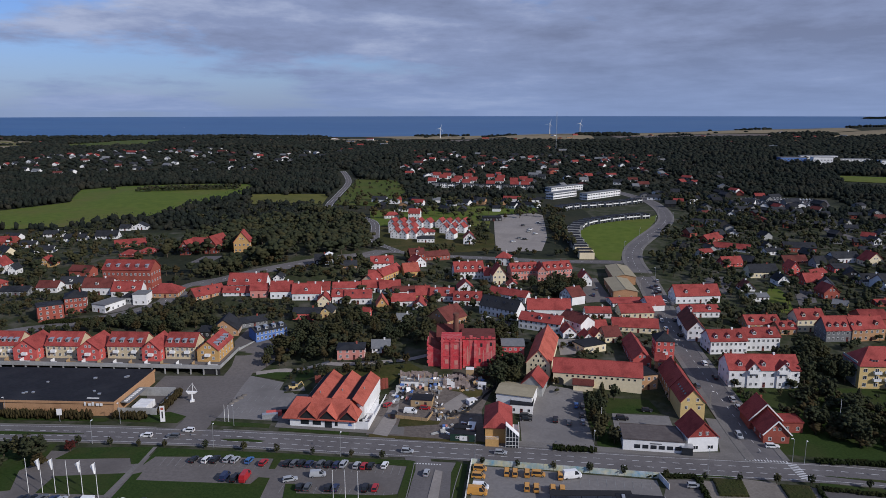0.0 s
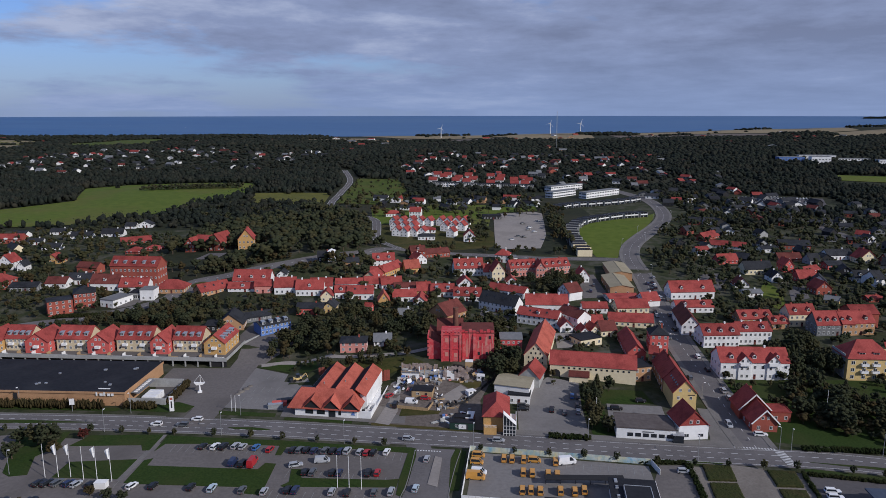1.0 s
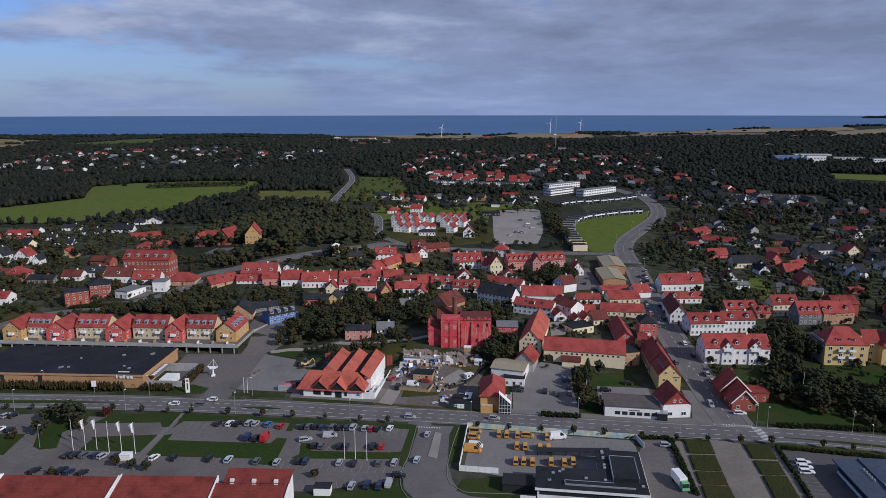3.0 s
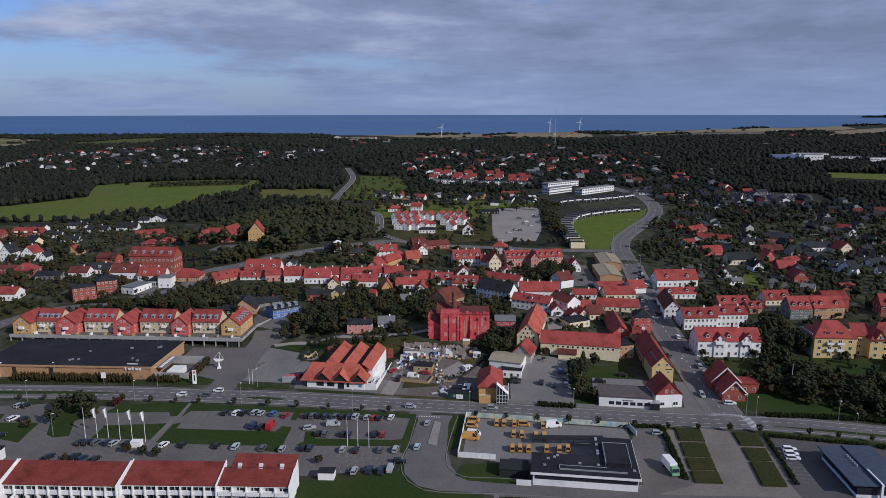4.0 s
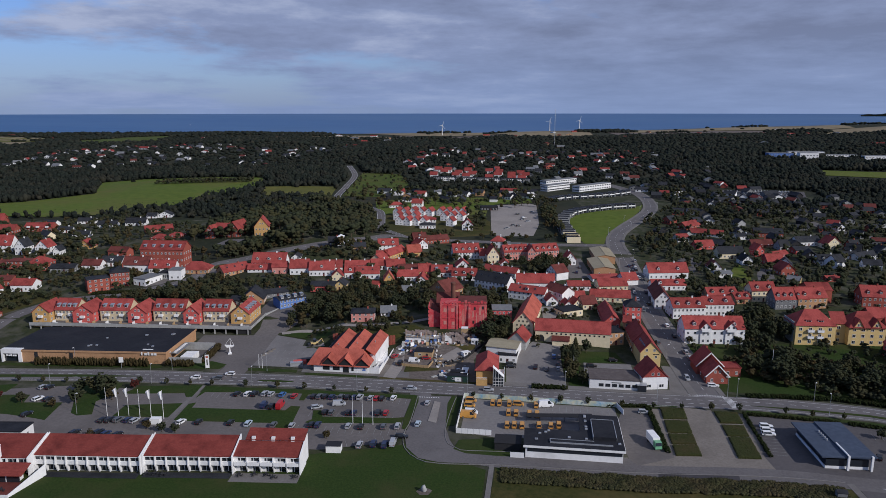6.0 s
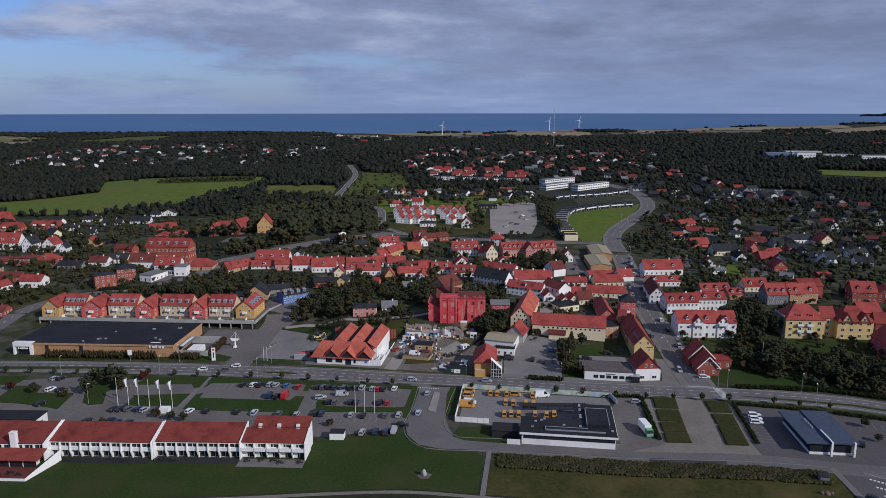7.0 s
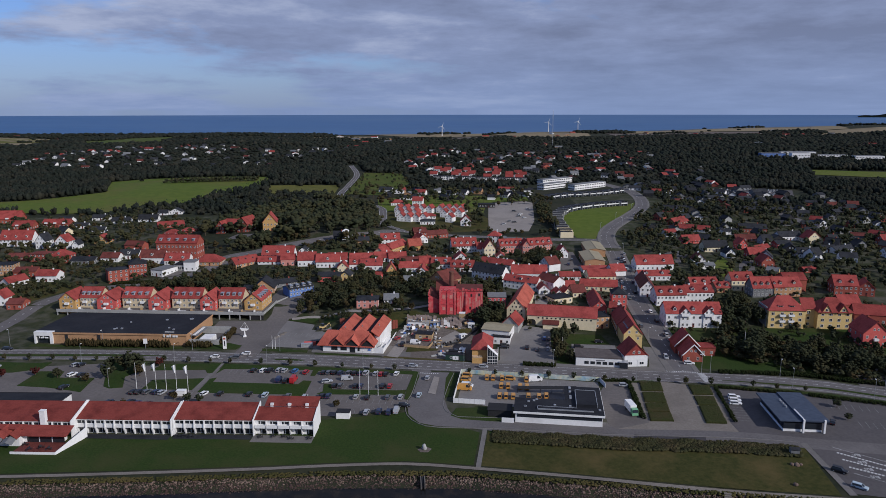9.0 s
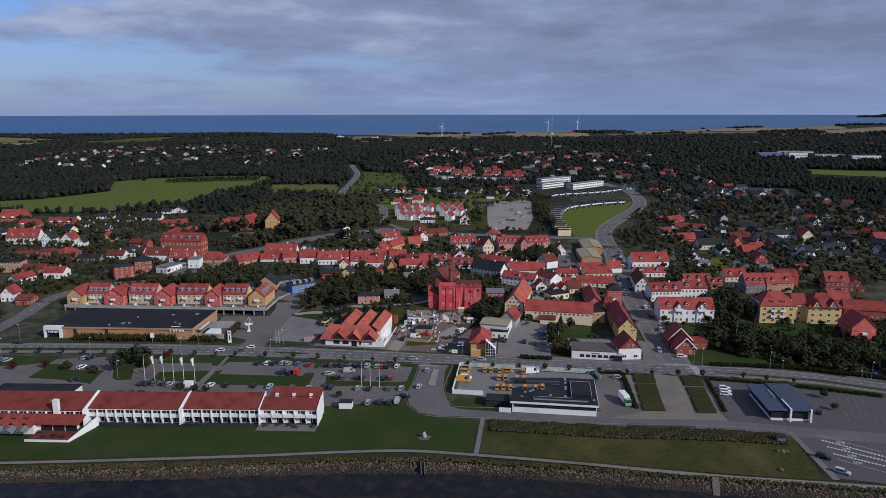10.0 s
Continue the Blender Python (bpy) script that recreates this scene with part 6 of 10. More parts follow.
# ---- the hotel at the shore ----
def hotel_block(x, y, yaw, bays, bay, depth=8.8, h=5.4, rise=2.4, last=False, z=2.2):
    """Two floors of rooms behind white fins, under one long slope of tile."""
    own = thing("hotel_wing", "white two-storey hotel wing with dull red tile roof on the lawn", "hotel", x, y, z, yaw, "hotel wings")
    L = bays * bay
    part("wall", Shape().prism(((0, 1.4, -1), (0, depth, -1), (0, depth, h + rise - 0.3), (0, 1.4, h - 0.1)), (L, 0, 0)).mesh("wall", "white"), own)
    part("roof", Shape().slab((-0.1, -0.15, h + 0.25), (L + 0.1, -0.15, h + 0.25), (L + 0.1, depth + 0.3, h + rise + 0.5), (-0.1, depth + 0.3, h + rise + 0.5), 0.25).mesh("roof", "hotel_tile"), own)
    part("floor_band", Shape().box(0, L, 0.0, 1.4, 2.5, 3.75).box(0, L, 0.0, 1.4, h - 0.3, h + 0.0).mesh("floor_band", "white"), own)
    if depth == 8.8:
        part("terrace", Shape().box(0.2, L - 0.2, -3.4, -0.3, -0.6, 0.17).mesh("terrace", "dark_tile"), own, "dark slab terrace")
    for i in range(bays + 1):
        part("fin", Shape().prism(((i * bay - 0.16, 1.4, -0.5), (i * bay - 0.16, 0.7, -0.5), (i * bay - 0.16, -0.55, 2.5), (i * bay - 0.16, -0.3, h), (i * bay - 0.16, 1.4, h)), (0.32, 0, 0)).mesh("fin", "white") if ("fin", i, bay, h) not in CACHE else CACHE[("fin", i, bay, h)], own)
    for i in range(bays):
        for k, zz in ((0, 0.0), (1, 3.75)):
            key = ("room", bay, k)
            if key not in CACHE:
                y_, t_ = (1.2, 2.45) if k == 0 else (0.35, h - 4.05)
                s = Shape().box(0.12, bay - 0.12, y_, y_ + 0.1, 0, t_, 0)
                s.box(bay * 0.48, bay * 0.53, y_ - 0.05, y_ + 0.05, 0, t_, 1)
                s.box(0.12, bay - 0.12, y_ - 0.05, y_ + 0.05, 0, 0.1, 1)
                CACHE[key] = s.mesh("glazing", "glass", "white")
            part("glazing", CACHE[key], own, "", pose(i * bay, 0, zz))
    for e in (-0.32, L + 0.02):
        part("end_wall", Shape().prism(((e, -0.9, -1), (e, depth + 0.4, -1), (e, depth + 0.4, h + rise + 0.9), (e, -0.9, h + 0.55)), (0.3, 0, 0)).mesh("end_wall", "white"), own, "white sloping end wall")
    return own


mid_wing = hotel_block(-91.3, 148.6, -1.5, 8, 3.42)
hotel_block(-125.3, 148.9, -2.0, 10, 3.32)
east_wing = hotel_block(-63.6, 148.2, -2.3, 5, 4.1, depth=6.0, rise=1.9)
part("rear_range", Shape().box(2.2, 20.5, 6.2, 11, -1, 8.2).mesh("rear_range", "white"), east_wing)
part("rear_roof", Shape().slab((2.0, 5.9, 8.2), (20.7, 5.9, 8.2), (20.7, 11.3, 9.7), (2.0, 11.3, 9.7), 0.25).mesh("rear_roof", "hotel_tile"), east_wing)
part("patio", Shape().box(-0.2, 20.8, -5.5, -0.4, -0.6, 0.15).mesh("patio", "paving"), east_wing, "pale slab patio")
for i in range(3):
    part("chimney", Shape().box(4 + 6.2 * i, 5.1 + 6.2 * i, 6.0, 6.8, 6.5, 9.0).mesh("chimney", "white"), east_wing, "white square chimney")
for i in range(5):
    part("wall_panel", Shape().box(4.1 * i + 0.16, 4.1 * i + 1.5, 1.0, 1.18, 0, 2.42).mesh("wall_panel", "white"), east_wing)
    part("wall_panel", Shape().box(4.1 * i + 0.16, 4.1 * i + 1.3, 0.2, 0.34, 3.75, 5.1).mesh("wall_panel", "white"), east_wing)
    part("balcony", balcony_mesh(3.6), east_wing, "", pose(2.05 + 4.1 * i, 0.3, 3.0))
west = hotel_block(-166.0, 147.4, -1.0, 12, 3.35, depth=10.4, h=5.5, rise=2.5)
part("chimney", Shape().box(30.0, 31.8, -1.0, 0.5, 3, 9.6).box(29.9, 31.9, -1.1, 0.6, 9.6, 9.8).mesh("chimney", "white"), west, "tall white chimney")
rest = thing("restaurant", "white glazed restaurant wing with red zigzag roof by the shore", "restaurant", -163.0, 138.0, 2.2, -2.0, "hotel wings")
part("wall", Shape().box(0, 23, 2.5, 8.2, -1, 3.0).box(23, 36, 5, 8.2, -1, 3.4).mesh("wall", "white"), rest)
part("roof", Shape().slab((22.4, 3.4, 3.3), (38.6, 3.4, 3.3), (38.6, 8.6, 4.9), (22.4, 8.6, 4.9), 0.25).slab((-1, 6, 4.4), (22.4, 6, 4.4), (22.4, 8.6, 5.0), (-1, 8.6, 5.0), 0.25).mesh("roof", "hotel_tile"), rest)
for i in range(5):
    x = i * 4.6
    part("zigzag_roof", Shape().slab((x, 1.5, 3.0), (x + 2.3, 1.5, 4.8), (x + 2.3, 8, 5.2), (x, 8, 3.4), 0.2).slab((x + 4.6, 1.5, 3.0), (x + 2.3, 1.5, 4.8), (x + 2.3, 8, 5.2), (x + 4.6, 8, 3.4), 0.2).mesh("zigzag_roof", "hotel_tile"), rest)
    part("awning", Shape().slab((x + 0.2, -1.2, 2.2), (x + 2.3, -1.2, 3.0), (x + 2.3, 1.7, 3.9), (x + 0.2, 1.7, 3.1), 0.06).slab((x + 4.4, -1.2, 2.2), (x + 2.3, -1.2, 3.0), (x + 2.3, 1.7, 3.9), (x + 4.4, 1.7, 3.1), 0.06).mesh("awning", "grey_roof"), rest)
part("terrace", Shape().box(23.5, 38, -2.6, 5, -1, 0.35).box(23.3, 38.2, -2.8, -2.6, -1, 0.75).mesh("terrace", "brown_tile", "white"), rest, "sunk brown terrace with white rim")
part("terrace_rim", Shape().box(23.2, 38.3, -3.05, -2.8, -1, 0.8).hexa(((38.2, -3, -1), (38.5, -3, -1), (42, 10, -1), (41.7, 10, -1)), ((38.2, -3, 0.8), (38.5, -3, 0.8), (42, 10, 3.6), (41.7, 10, 3.6))).mesh("terrace_rim", "white"), rest, "white terrace rim")
for i in range(3):
    part("glazing", Shape().box(24.2 + 4.4 * i, 28.2 + 4.4 * i, 4.9, 5.02, 0.4, 2.9).mesh("glazing", "glass"), rest)


# ---- low flat building with the van yard ----
def depot():
    own = thing("depot", "low black-roofed flat depot with white fascia", "depot", 26.4, 157.6, 2.25, -7.7)
    h = 4.3
    part("wall", Shape().box(0.6, 31.2, 0.6, 12, -0.5, h).box(19, 31.2, 12, 25, -0.5, h).mesh("wall", "white"), own)
    part("roof", Shape().box(0, 31.8, 0, 12.4, h, h + 0.4).box(18.4, 31.8, 12.4, 25.6, h, h + 0.4).mesh("roof", "felt"), own, "flat black felt roof")
    part("fascia", Shape().box(-0.1, 31.9, -0.12, 0, h - 0.45, h + 0.3).box(31.8, 31.95, 0, 25.6, h - 0.45, h + 0.3).mesh("fascia", "white"), own)
    part("window_band", Shape().box(1.2, 31, 0.5, 0.62, 2.3, 3.5).mesh("window_band", "glass"), own)
    part("loading_dock", Shape().box(8.5, 28, 2.5, 4.5, h + 0.4, h + 0.75).box(22.5, 29.5, 6.5, 20, h + 0.4, h + 1.3).box(22.3, 29.7, 6.3, 6.5, h + 0.4, h + 1.5).mesh("loading_dock", "felt"), own, "raised roof part")
    rng = random.Random(8)
    for i in range(14):
        x, y = rng.uniform(1, 30), rng.uniform(2, 11) if i < 8 else rng.uniform(12, 24)
        if y > 12:
            x = max(x, 20)
        part("roof_light", Shape().box(x, x + 0.9, y, y + 0.9, h + 0.4, h + 0.62).box(x + 0.1, x + 0.8, y + 0.1, y + 0.8, h + 0.62, h + 0.72).mesh("roof_light", "metal"), own)
    part("shed", Shape().box(-9.5, -1, 4, 10, -0.5, 2.7).box(-9.7, -0.8, 3.8, 10.2, 2.7, 2.9).mesh("shed", "black_wood"), own, "dark flat-roofed shed")
    part("low_wall", Shape().box(-4.2, 0.2, -0.2, 0.0, -0.5, 1.9).mesh("low_wall", "white"), own)
    part("carport", Shape().box(0, 23.5, 0, 2.8, 2.5, 2.75).mesh("carport", "black_wood"), own, "long black carport roof", own.matrix_world.inverted() @ pose(30.2, 182.8, 2.25, 0, 0, -1))
    for i in range(6):
        part("carport_post", Shape().box(0, 0.15, 0, 0.15, -0.3, 2.5).mesh("carport_post", "dark_metal"), own, "", own.matrix_world.inverted() @ pose(30.5 + 4.5 * i, 184.6, 2.25))
    for x0, x1, y0, y1 in ((8.3, 28.2, 2.3, 2.5), (8.3, 8.5, 2.3, 4.7), (8.3, 22.4, 4.5, 4.7), (22.2, 29.8, 20.0, 20.2), (29.6, 29.8, 6.3, 20.2), (22.2, 22.4, 6.3, 20.2)):
        part("roof_edging", Shape().box(x0, x1, y0, y1, h + 0.4, h + (0.85 if x1 < 29 and y1 < 5 else 1.42)).mesh("roof_edging", "metal"), own, "thin pale roof edging")
    part("loading_wall", Shape().box(11, 19, 16.5, 16.8, -0.5, 2.4).mesh("loading_wall", "black_wood"), own)
    return own


depot()
fence = thing("fence", "white panel fence round the van yard, painted blue and yellow", "fence", 0, 0, 0)
M["mural"] = surf("mural_paint", (0.15, 0.36, 0.52), (0.62, 0.56, 0.30), 0.8, 0.35, 0.0, (0.68, 0.68, 0.66), 0.3)
for a, b, n in (((5.0, 175.3), (8.7, 205.6), 15), ((8.7, 205.6), (65.5, 196.6), 28), ((5.0, 175.3), (17.2, 173.6), 6), ((65.5, 196.6), (66.5, 190.0), 3)):
    a, b = Vector(a), Vector(b)
    for i in range(n):
        p, q = a + (b - a) * (i / n), a + (b - a) * ((i + 0.97) / n)
        s = (q - p).normalized()
        o = Vector((s.y, -s.x)) * 0.05
        z = height(p.x, p.y)
        part("panel", Shape().hexa([(*(p - o), z), (*(p + o), z), (*(q + o), z), (*(q - o), z)], [(*(p - o), z + 1.9), (*(p + o), z + 1.9), (*(q + o), z + 1.9), (*(q - o), z + 1.9)]).mesh("panel", "white" if n < 28 else "mural"), fence)
        part("post", Shape().tube((*p, z), (*p, z + 2.0), 0.06, 0.06, 6).mesh("post", "metal"), fence)


def pavilion():
    own = thing("bus_station", "low blue-grey flat-roofed bus station pavilion", "bus station", 118.0, 150.4, 2.25, -5.0)
    part("wall", Shape().box(1.5, 14.5, 1.2, 24, -0.5, 0.9).box(1.8, 14.2, 6, 24, 0.9, 3.9).mesh("wall", "white"), own)
    part("window_band", Shape().box(1.6, 14.4, 1.3, 6, 0.9, 3.2).box(1.5, 1.7, 6, 23.5, 1.2, 3.2).mesh("window_band", "glass"), own)
    M["blue_roof"] = surf("blue_grey_sheet", (0.050, 0.064, 0.095), (0.072, 0.090, 0.128), 0.74, 0.6, 0.05)
    part("roof", Shape().box(0, 16.0, 0.5, 25, 3.9, 4.3).box(7.5, 16.3, 0.2, 25.2, 4.3, 4.75).mesh("roof", "blue_roof"), own, "blue-grey sheet roof")
    for x in (7.6, 14.6):
        part("pier", Shape().box(x, x + 0.6, 0.0, 0.7, -0.5, 4.9).mesh("pier", "white"), own)
    part("beam", Shape().box(7.6, 8.0, 0.7, 9, 4.75, 5.1).mesh("beam", "white"), own)
    for i in range(5):
        part("roof_vent", Shape().tube((6.2, 12 + i * 1.5, 4.3), (6.2, 12 + i * 1.5, 4.9), 0.35, 0.3, 8).mesh("roof_vent", "metal"), own)


pavilion()


house(-172.0, 168.6, -1, 31.0, 7.0, 3.6, 0.5, "white", "felt", roof="flat", rows=1, cols=8, side_cols=1, name="hotel_annex", category="hotel", label="low white flat-roofed hotel annex with dark roof", z=2.3)
rng_t = random.Random(5)
for own, spots in ((east_wing, [(1.5 + 4.1 * i + rng_t.uniform(-0.6, 1.6), rng_t.uniform(-4.2, -1.5)) for i in range(5)]), (rest, [(25 + 3.2 * i, rng_t.uniform(-1.2, 3.0)) for i in range(4)]), (mid_wing, [(1.2 + 2.6 * i, rng_t.uniform(-2.4, -1.4)) for i in range(3)])):
    for x, y in spots:
        m = own.matrix_world @ pose(x, y, 0.16 if own == east_wing else 0.18 if own == mid_wing else 0.38)
        tb = thing("garden_table", "dark round garden table on the hotel terrace", "table", 0, 0, 0, 0, "garden tables")
        tb.matrix_world = m
        part("tabletop", Shape().tube((0, 0, 0.68), (0, 0, 0.74), 0.55, 0.55, 12).mesh("tabletop", "dark_metal"), tb)
        part("leg", Shape().tube((0, 0, 0), (0, 0, 0.68), 0.06, 0.05, 6).mesh("leg", "dark_metal"), tb)
        for k in range(3):
            ch = thing("garden_chair", "dark garden chair beside a terrace table", "chair", 0, 0, 0, 0, "garden chairs")
            ch.matrix_world = m @ pose(0, 0, 0, 0, 0, 120 * k + rng_t.uniform(-20, 20)) @ pose(0.85, 0, 0)
            part("seat", Shape().box(-0.24, 0.24, -0.24, 0.24, 0.40, 0.45).mesh("seat", "dark_metal"), ch)
            part("backrest", Shape().box(0.20, 0.25, -0.24, 0.24, 0.45, 0.9).mesh("backrest", "dark_metal"), ch)
            for sx in (-0.2, 0.2):
                for sy in (-0.2, 0.2):
                    part("leg", Shape().box(sx - 0.02, sx + 0.02, sy - 0.02, sy + 0.02, 0, 0.4).mesh("leg", "dark_metal"), ch)


# ---- houses of the town ----
house(-203.5, 338.6, 34, 11.8, 9.0, 7.5, 0.6, "red_brick", "dark_tile", roof="flat", rows=3, category="building")
house(-195.3, 349.2, 25, 10.3, 11.0, 8.5, 3.0, "red_brick", "dark_tile", roof="hip", rows=3, cols=5, category="building")
house(-184.2, 354.6, -20, 8.9, 14.0, 4.0, 0.5, "white", "grey_roof", roof="flat", rows=1, name="shop", category="shop")
house(-134.1, 367.2, 47, 17.9, 9.0, 2.6, 3.6, "tan", "red_tile", skylights=3, rows=1)
house(-44.5, 420.0, 8, 13.6, 9.0, 4.4, 3.6, "white", "red_tile", dormers=2)
house(-39.8, 389.4, 69, 19.2, 8.0, 3.4, 3.3, "cream", "red_tile")
house(-35.2, 399.6, 63, 21.5, 8.0, 3.4, 3.3, "ochre", "red_tile")
house(-44.0, 398.6, 2, 7.1, 7.0, 3.5, 3.0, "ochre", "red_tile")
house(-21.7, 444.3, 16, 9.8, 8.0, 6.0, 3.0, "red_brick", "brown_tile", dormers=1)
house(-12.5, 454.7, 23, 17.8, 9.0, 3.2, 2.5, "red_brick", "brown_tile")
house(-7.8, 334.5, -43, 13.0, 14.0, 3.6, 5.0, "tan", "brown_tile", ridge="y", cols=2)
house(-23.0, 329.6, -0, 7.1, 6.0, 3.0, 2.5, "white", "grey_roof", rows=1)
house(-62.0, 411.9, 9, 9.7, 8.0, 3.0, 2.5, "tan", "dark_tile", rows=1)
house(-77.2, 411.1, 8, 8.3, 8.0, 3.0, 3.0, "black_wood", "dark_tile", rows=1)
house(-41.5, 343.9, -15, 3.6, 4.0, 2.6, 2.0, "rose", "red_tile", rows=1, chimneys=0)
house(24.2, 409.6, 4, 4.2, 9.0, 4.0, 4.0, "white", "red_tile")
house(41.0, 413.5, 13, 17.0, 10.0, 5.5, 4.0, "pink", "red_tile", dormers=5, cols=9, chimneys=2)
house(62.2, 417.7, 17, 17.6, 10.0, 5.5, 4.0, "pink", "red_tile", dormers=4, cols=9)
house(56.6, 411.7, 3, 5.2, 11.0, 6.5, 3.4, "pink", "red_tile", ridge="y", cols=3, chimneys=0)
house(34.0, 452.1, -15, 9.3, 9.0, 5.0, 3.5, "white", "red_tile", roof="hip")
house(43.2, 451.9, 2, 5.9, 8.0, 3.0, 0.5, "white", "grey_roof", roof="flat", rows=1)
house(79.9, 401.9, 7, 7.4, 8.0, 4.0, 4.5, "white", "red_tile", ridge="y")
house(63.2, 372.5, -61, 10.8, 9.0, 4.5, 4.0, "white", "brown_tile", ridge="y")
house(61.1, 291.8, 25, 11.7, 9.0, 3.2, 0.5, "cream", "felt", roof="flat", rows=1)
house(105.6, 366.5, -81, 11.0, 9.0, 3.2, 3.4, "white", "red_tile", ridge="y", rows=2, cols=2)
house(79.1, 279.6, -4, 7.6, 26.0, 3.8, 3.6, "rose", "red_tile", ridge="y", rows=1)
house(76.5, 258.9, 13, 7.5, 9.0, 6.0, 1.0, "tan", "felt", roof="flat", rows=2)
house(91.8, 290.6, -6, 7.9, 9.0, 8.5, 3.0, "rose", "dark_tile", roof="hip", rows=3, cols=3, balconies=1)
house(86.6, 273.7, -16, 3.5, 9.0, 6.0, 2.0, "tan", "red_tile", rows=2)
house(189.3, 311.9, 7, 16.6, 10.0, 6.0, 4.5, "tan", "red_tile", dormers=2, cols=6)
house(200.5, 323.4, -0, 12.7, 12.0, 7.0, 3.0, "red_brick", "red_tile", rows=0, chimneys=0)
house(225.5, 315.8, -9, 12.7, 11.0, 6.0, 5.0, "red_brick", "red_tile", dormers=2)
house(238.9, 315.2, -19, 8.5, 10.0, 5.0, 4.0, "red_brick", "red_tile", ridge="y")
house(241.3, 488.8, -11, 21.1, 12.0, 3.5, 3.0, "red_brick", "dark_tile")
house(206.2, 360.7, -35, 7.0, 7.0, 2.8, 1.8, "yellow", "grey_roof")
house(271.5, 393.9, -15, 10.9, 9.0, 3.2, 2.8, "white", "dark_tile")
house(309.4, 404.3, -0, 7.5, 8.0, 3.5, 3.0, "white", "dark_tile")
house(210.9, 269.5, -14, 19.5, 10.0, 5.0, 4.0, "red_brick", "red_tile", rows=1, cols=8)
house(212.5, 285.7, -0, 11.1, 10.0, 4.5, 4.0, "red_brick", "red_tile", rows=1)
house(-120.5, 380.3, -1, 21.1, 11.0, 4.7, 5.2, "white", "red_tile", dormers=3, chimneys=1, name="inn", category="building")
house(-122.1, 375.6, -1, 16.7, 7.0, 2.1, 2.7, "white", "red_tile", dormers=1, rows=1, chimneys=0)
house(-106.1, 372.5, 4, 9.2, 8.0, 4.2, 2.9, "pink", "red_tile", chimneys=1)
house(-94.7, 371.0, 3, 11.6, 9.0, 4.2, 4.6, "white", "red_tile", chimneys=2)
house(-98.9, 395.3, 0, 5.8, 8.0, 1.8, 2.2, "white", "dark_tile", ridge="y", chimneys=0, rows=1)
house(-82.3, 368.8, 2, 15.2, 9.0, 3.9, 4.5, "white", "red_tile", dormers=1, chimneys=2)
house(-75.6, 375.3, 3, 12.4, 9.0, 3.2, 3.6, "white", "red_tile", chimneys=1)
house(-67.0, 359.9, 4, 6.6, 9.0, 3.4, 3.1, "cream", "red_tile", ridge="y", chimneys=1)
house(-60.0, 364.6, 4, 7.0, 8.0, 3.8, 2.8, "white", "red_tile", dormers=1, chimneys=0)
house(-61.4, 377.1, 5, 15.2, 8.0, 3.9, 2.3, "white", "red_tile", chimneys=2)
house(-53.0, 363.1, 2, 14.1, 9.0, 3.5, 3.4, "white", "red_tile", skylights=2)
house(-45.1, 380.7, 11, 11.9, 8.0, 2.9, 3.4, "white", "red_tile", chimneys=1)
house(-34.9, 352.1, 7, 5.9, 9.0, 3.4, 4.4, "ochre", "orange_tile", ridge="y", chimneys=0)
house(-76.5, 341.8, -0, 13.8, 9.0, 3.3, 1.8, "rose", "dark_tile", chimneys=1)
house(-63.4, 343.3, -3, 6.8, 10.0, 3.0, 2.7, "yellow", "dark_tile", ridge="y", chimneys=1)
house(-111.2, 319.9, 5, 13.1, 13.0, 3.1, 5.0, "tan", "dark_tile", ridge="y", cols=4, chimneys=0, rows=1)
house(-116.0, 318.7, 0, 5.1, 10.0, 3.1, 1.2, "black_wood", "dark_tile", rows=1, chimneys=0)
house(-98.9, 330.0, 30, 12.7, 9.0, 2.3, 1.7, "grey_roof", "dark_tile", skylights=2, rows=1)
house(-87.4, 312.9, 37, 15.3, 9.0, 4.7, 1.2, "blue", "dark_tile", cols=8, rows=2, dormers=4, gabled=False, name="blue_house", category="building")
house(-45.4, 284.2, 3, 11.5, 9.0, 4.6, 1.2, "pink", "dark_tile", roof="hip", cols=4, rows=2)
house(-31.4, 292.0, 4, 7.8, 9.0, 2.3, 2.4, "white", "grey_roof", rows=1, cols=4)
house(-23.6, 411.6, 21, 9.5, 8.0, 3.5, 4.5, "ochre", "orange_tile", chimneys=1)
house(-18.6, 434.5, 29, 8.4, 9.0, 3.2, 3.6, "white", "red_tile", ridge="y", chimneys=1)
house(-35.6, 380.2, 10, 11.6, 8.0, 2.9, 3.7, "white", "red_tile", chimneys=1)
house(-27.6, 359.4, 7, 12.7, 8.0, 3.1, 3.1, "white", "red_tile", chimneys=1)
house(-28.0, 376.1, 7, 12.8, 8.0, 2.9, 1.9, "white", "brown_tile", chimneys=1)
house(-16.4, 354.5, -2, 6.9, 12.0, 2.0, 3.1, "white", "red_tile", ridge="y", chimneys=0, rows=1)
house(-15.0, 371.3, 7, 7.6, 8.0, 2.8, 4.0, "ochre", "red_tile", chimneys=1)
house(-7.4, 369.5, -3, 12.6, 9.0, 3.2, 3.5, "white", "red_tile", dormers=2, gabled=False, chimneys=2)
house(5.1, 362.6, -5, 14.8, 9.0, 3.1, 3.7, "white", "red_tile", dormers=3, chimneys=2)
house(8.1, 386.2, 5, 8.9, 9.0, 2.2, 4.0, "white", "red_tile", ridge="y", chimneys=1, rows=1)
house(18.3, 349.7, -35, 21.6, 9.0, 5.0, 4.4, "white", "dark_tile", skylights=4, cols=9, chimneys=1)
house(24.7, 377.5, -32, 22.4, 8.0, 3.2, 2.6, "white", "red_tile", chimneys=3)
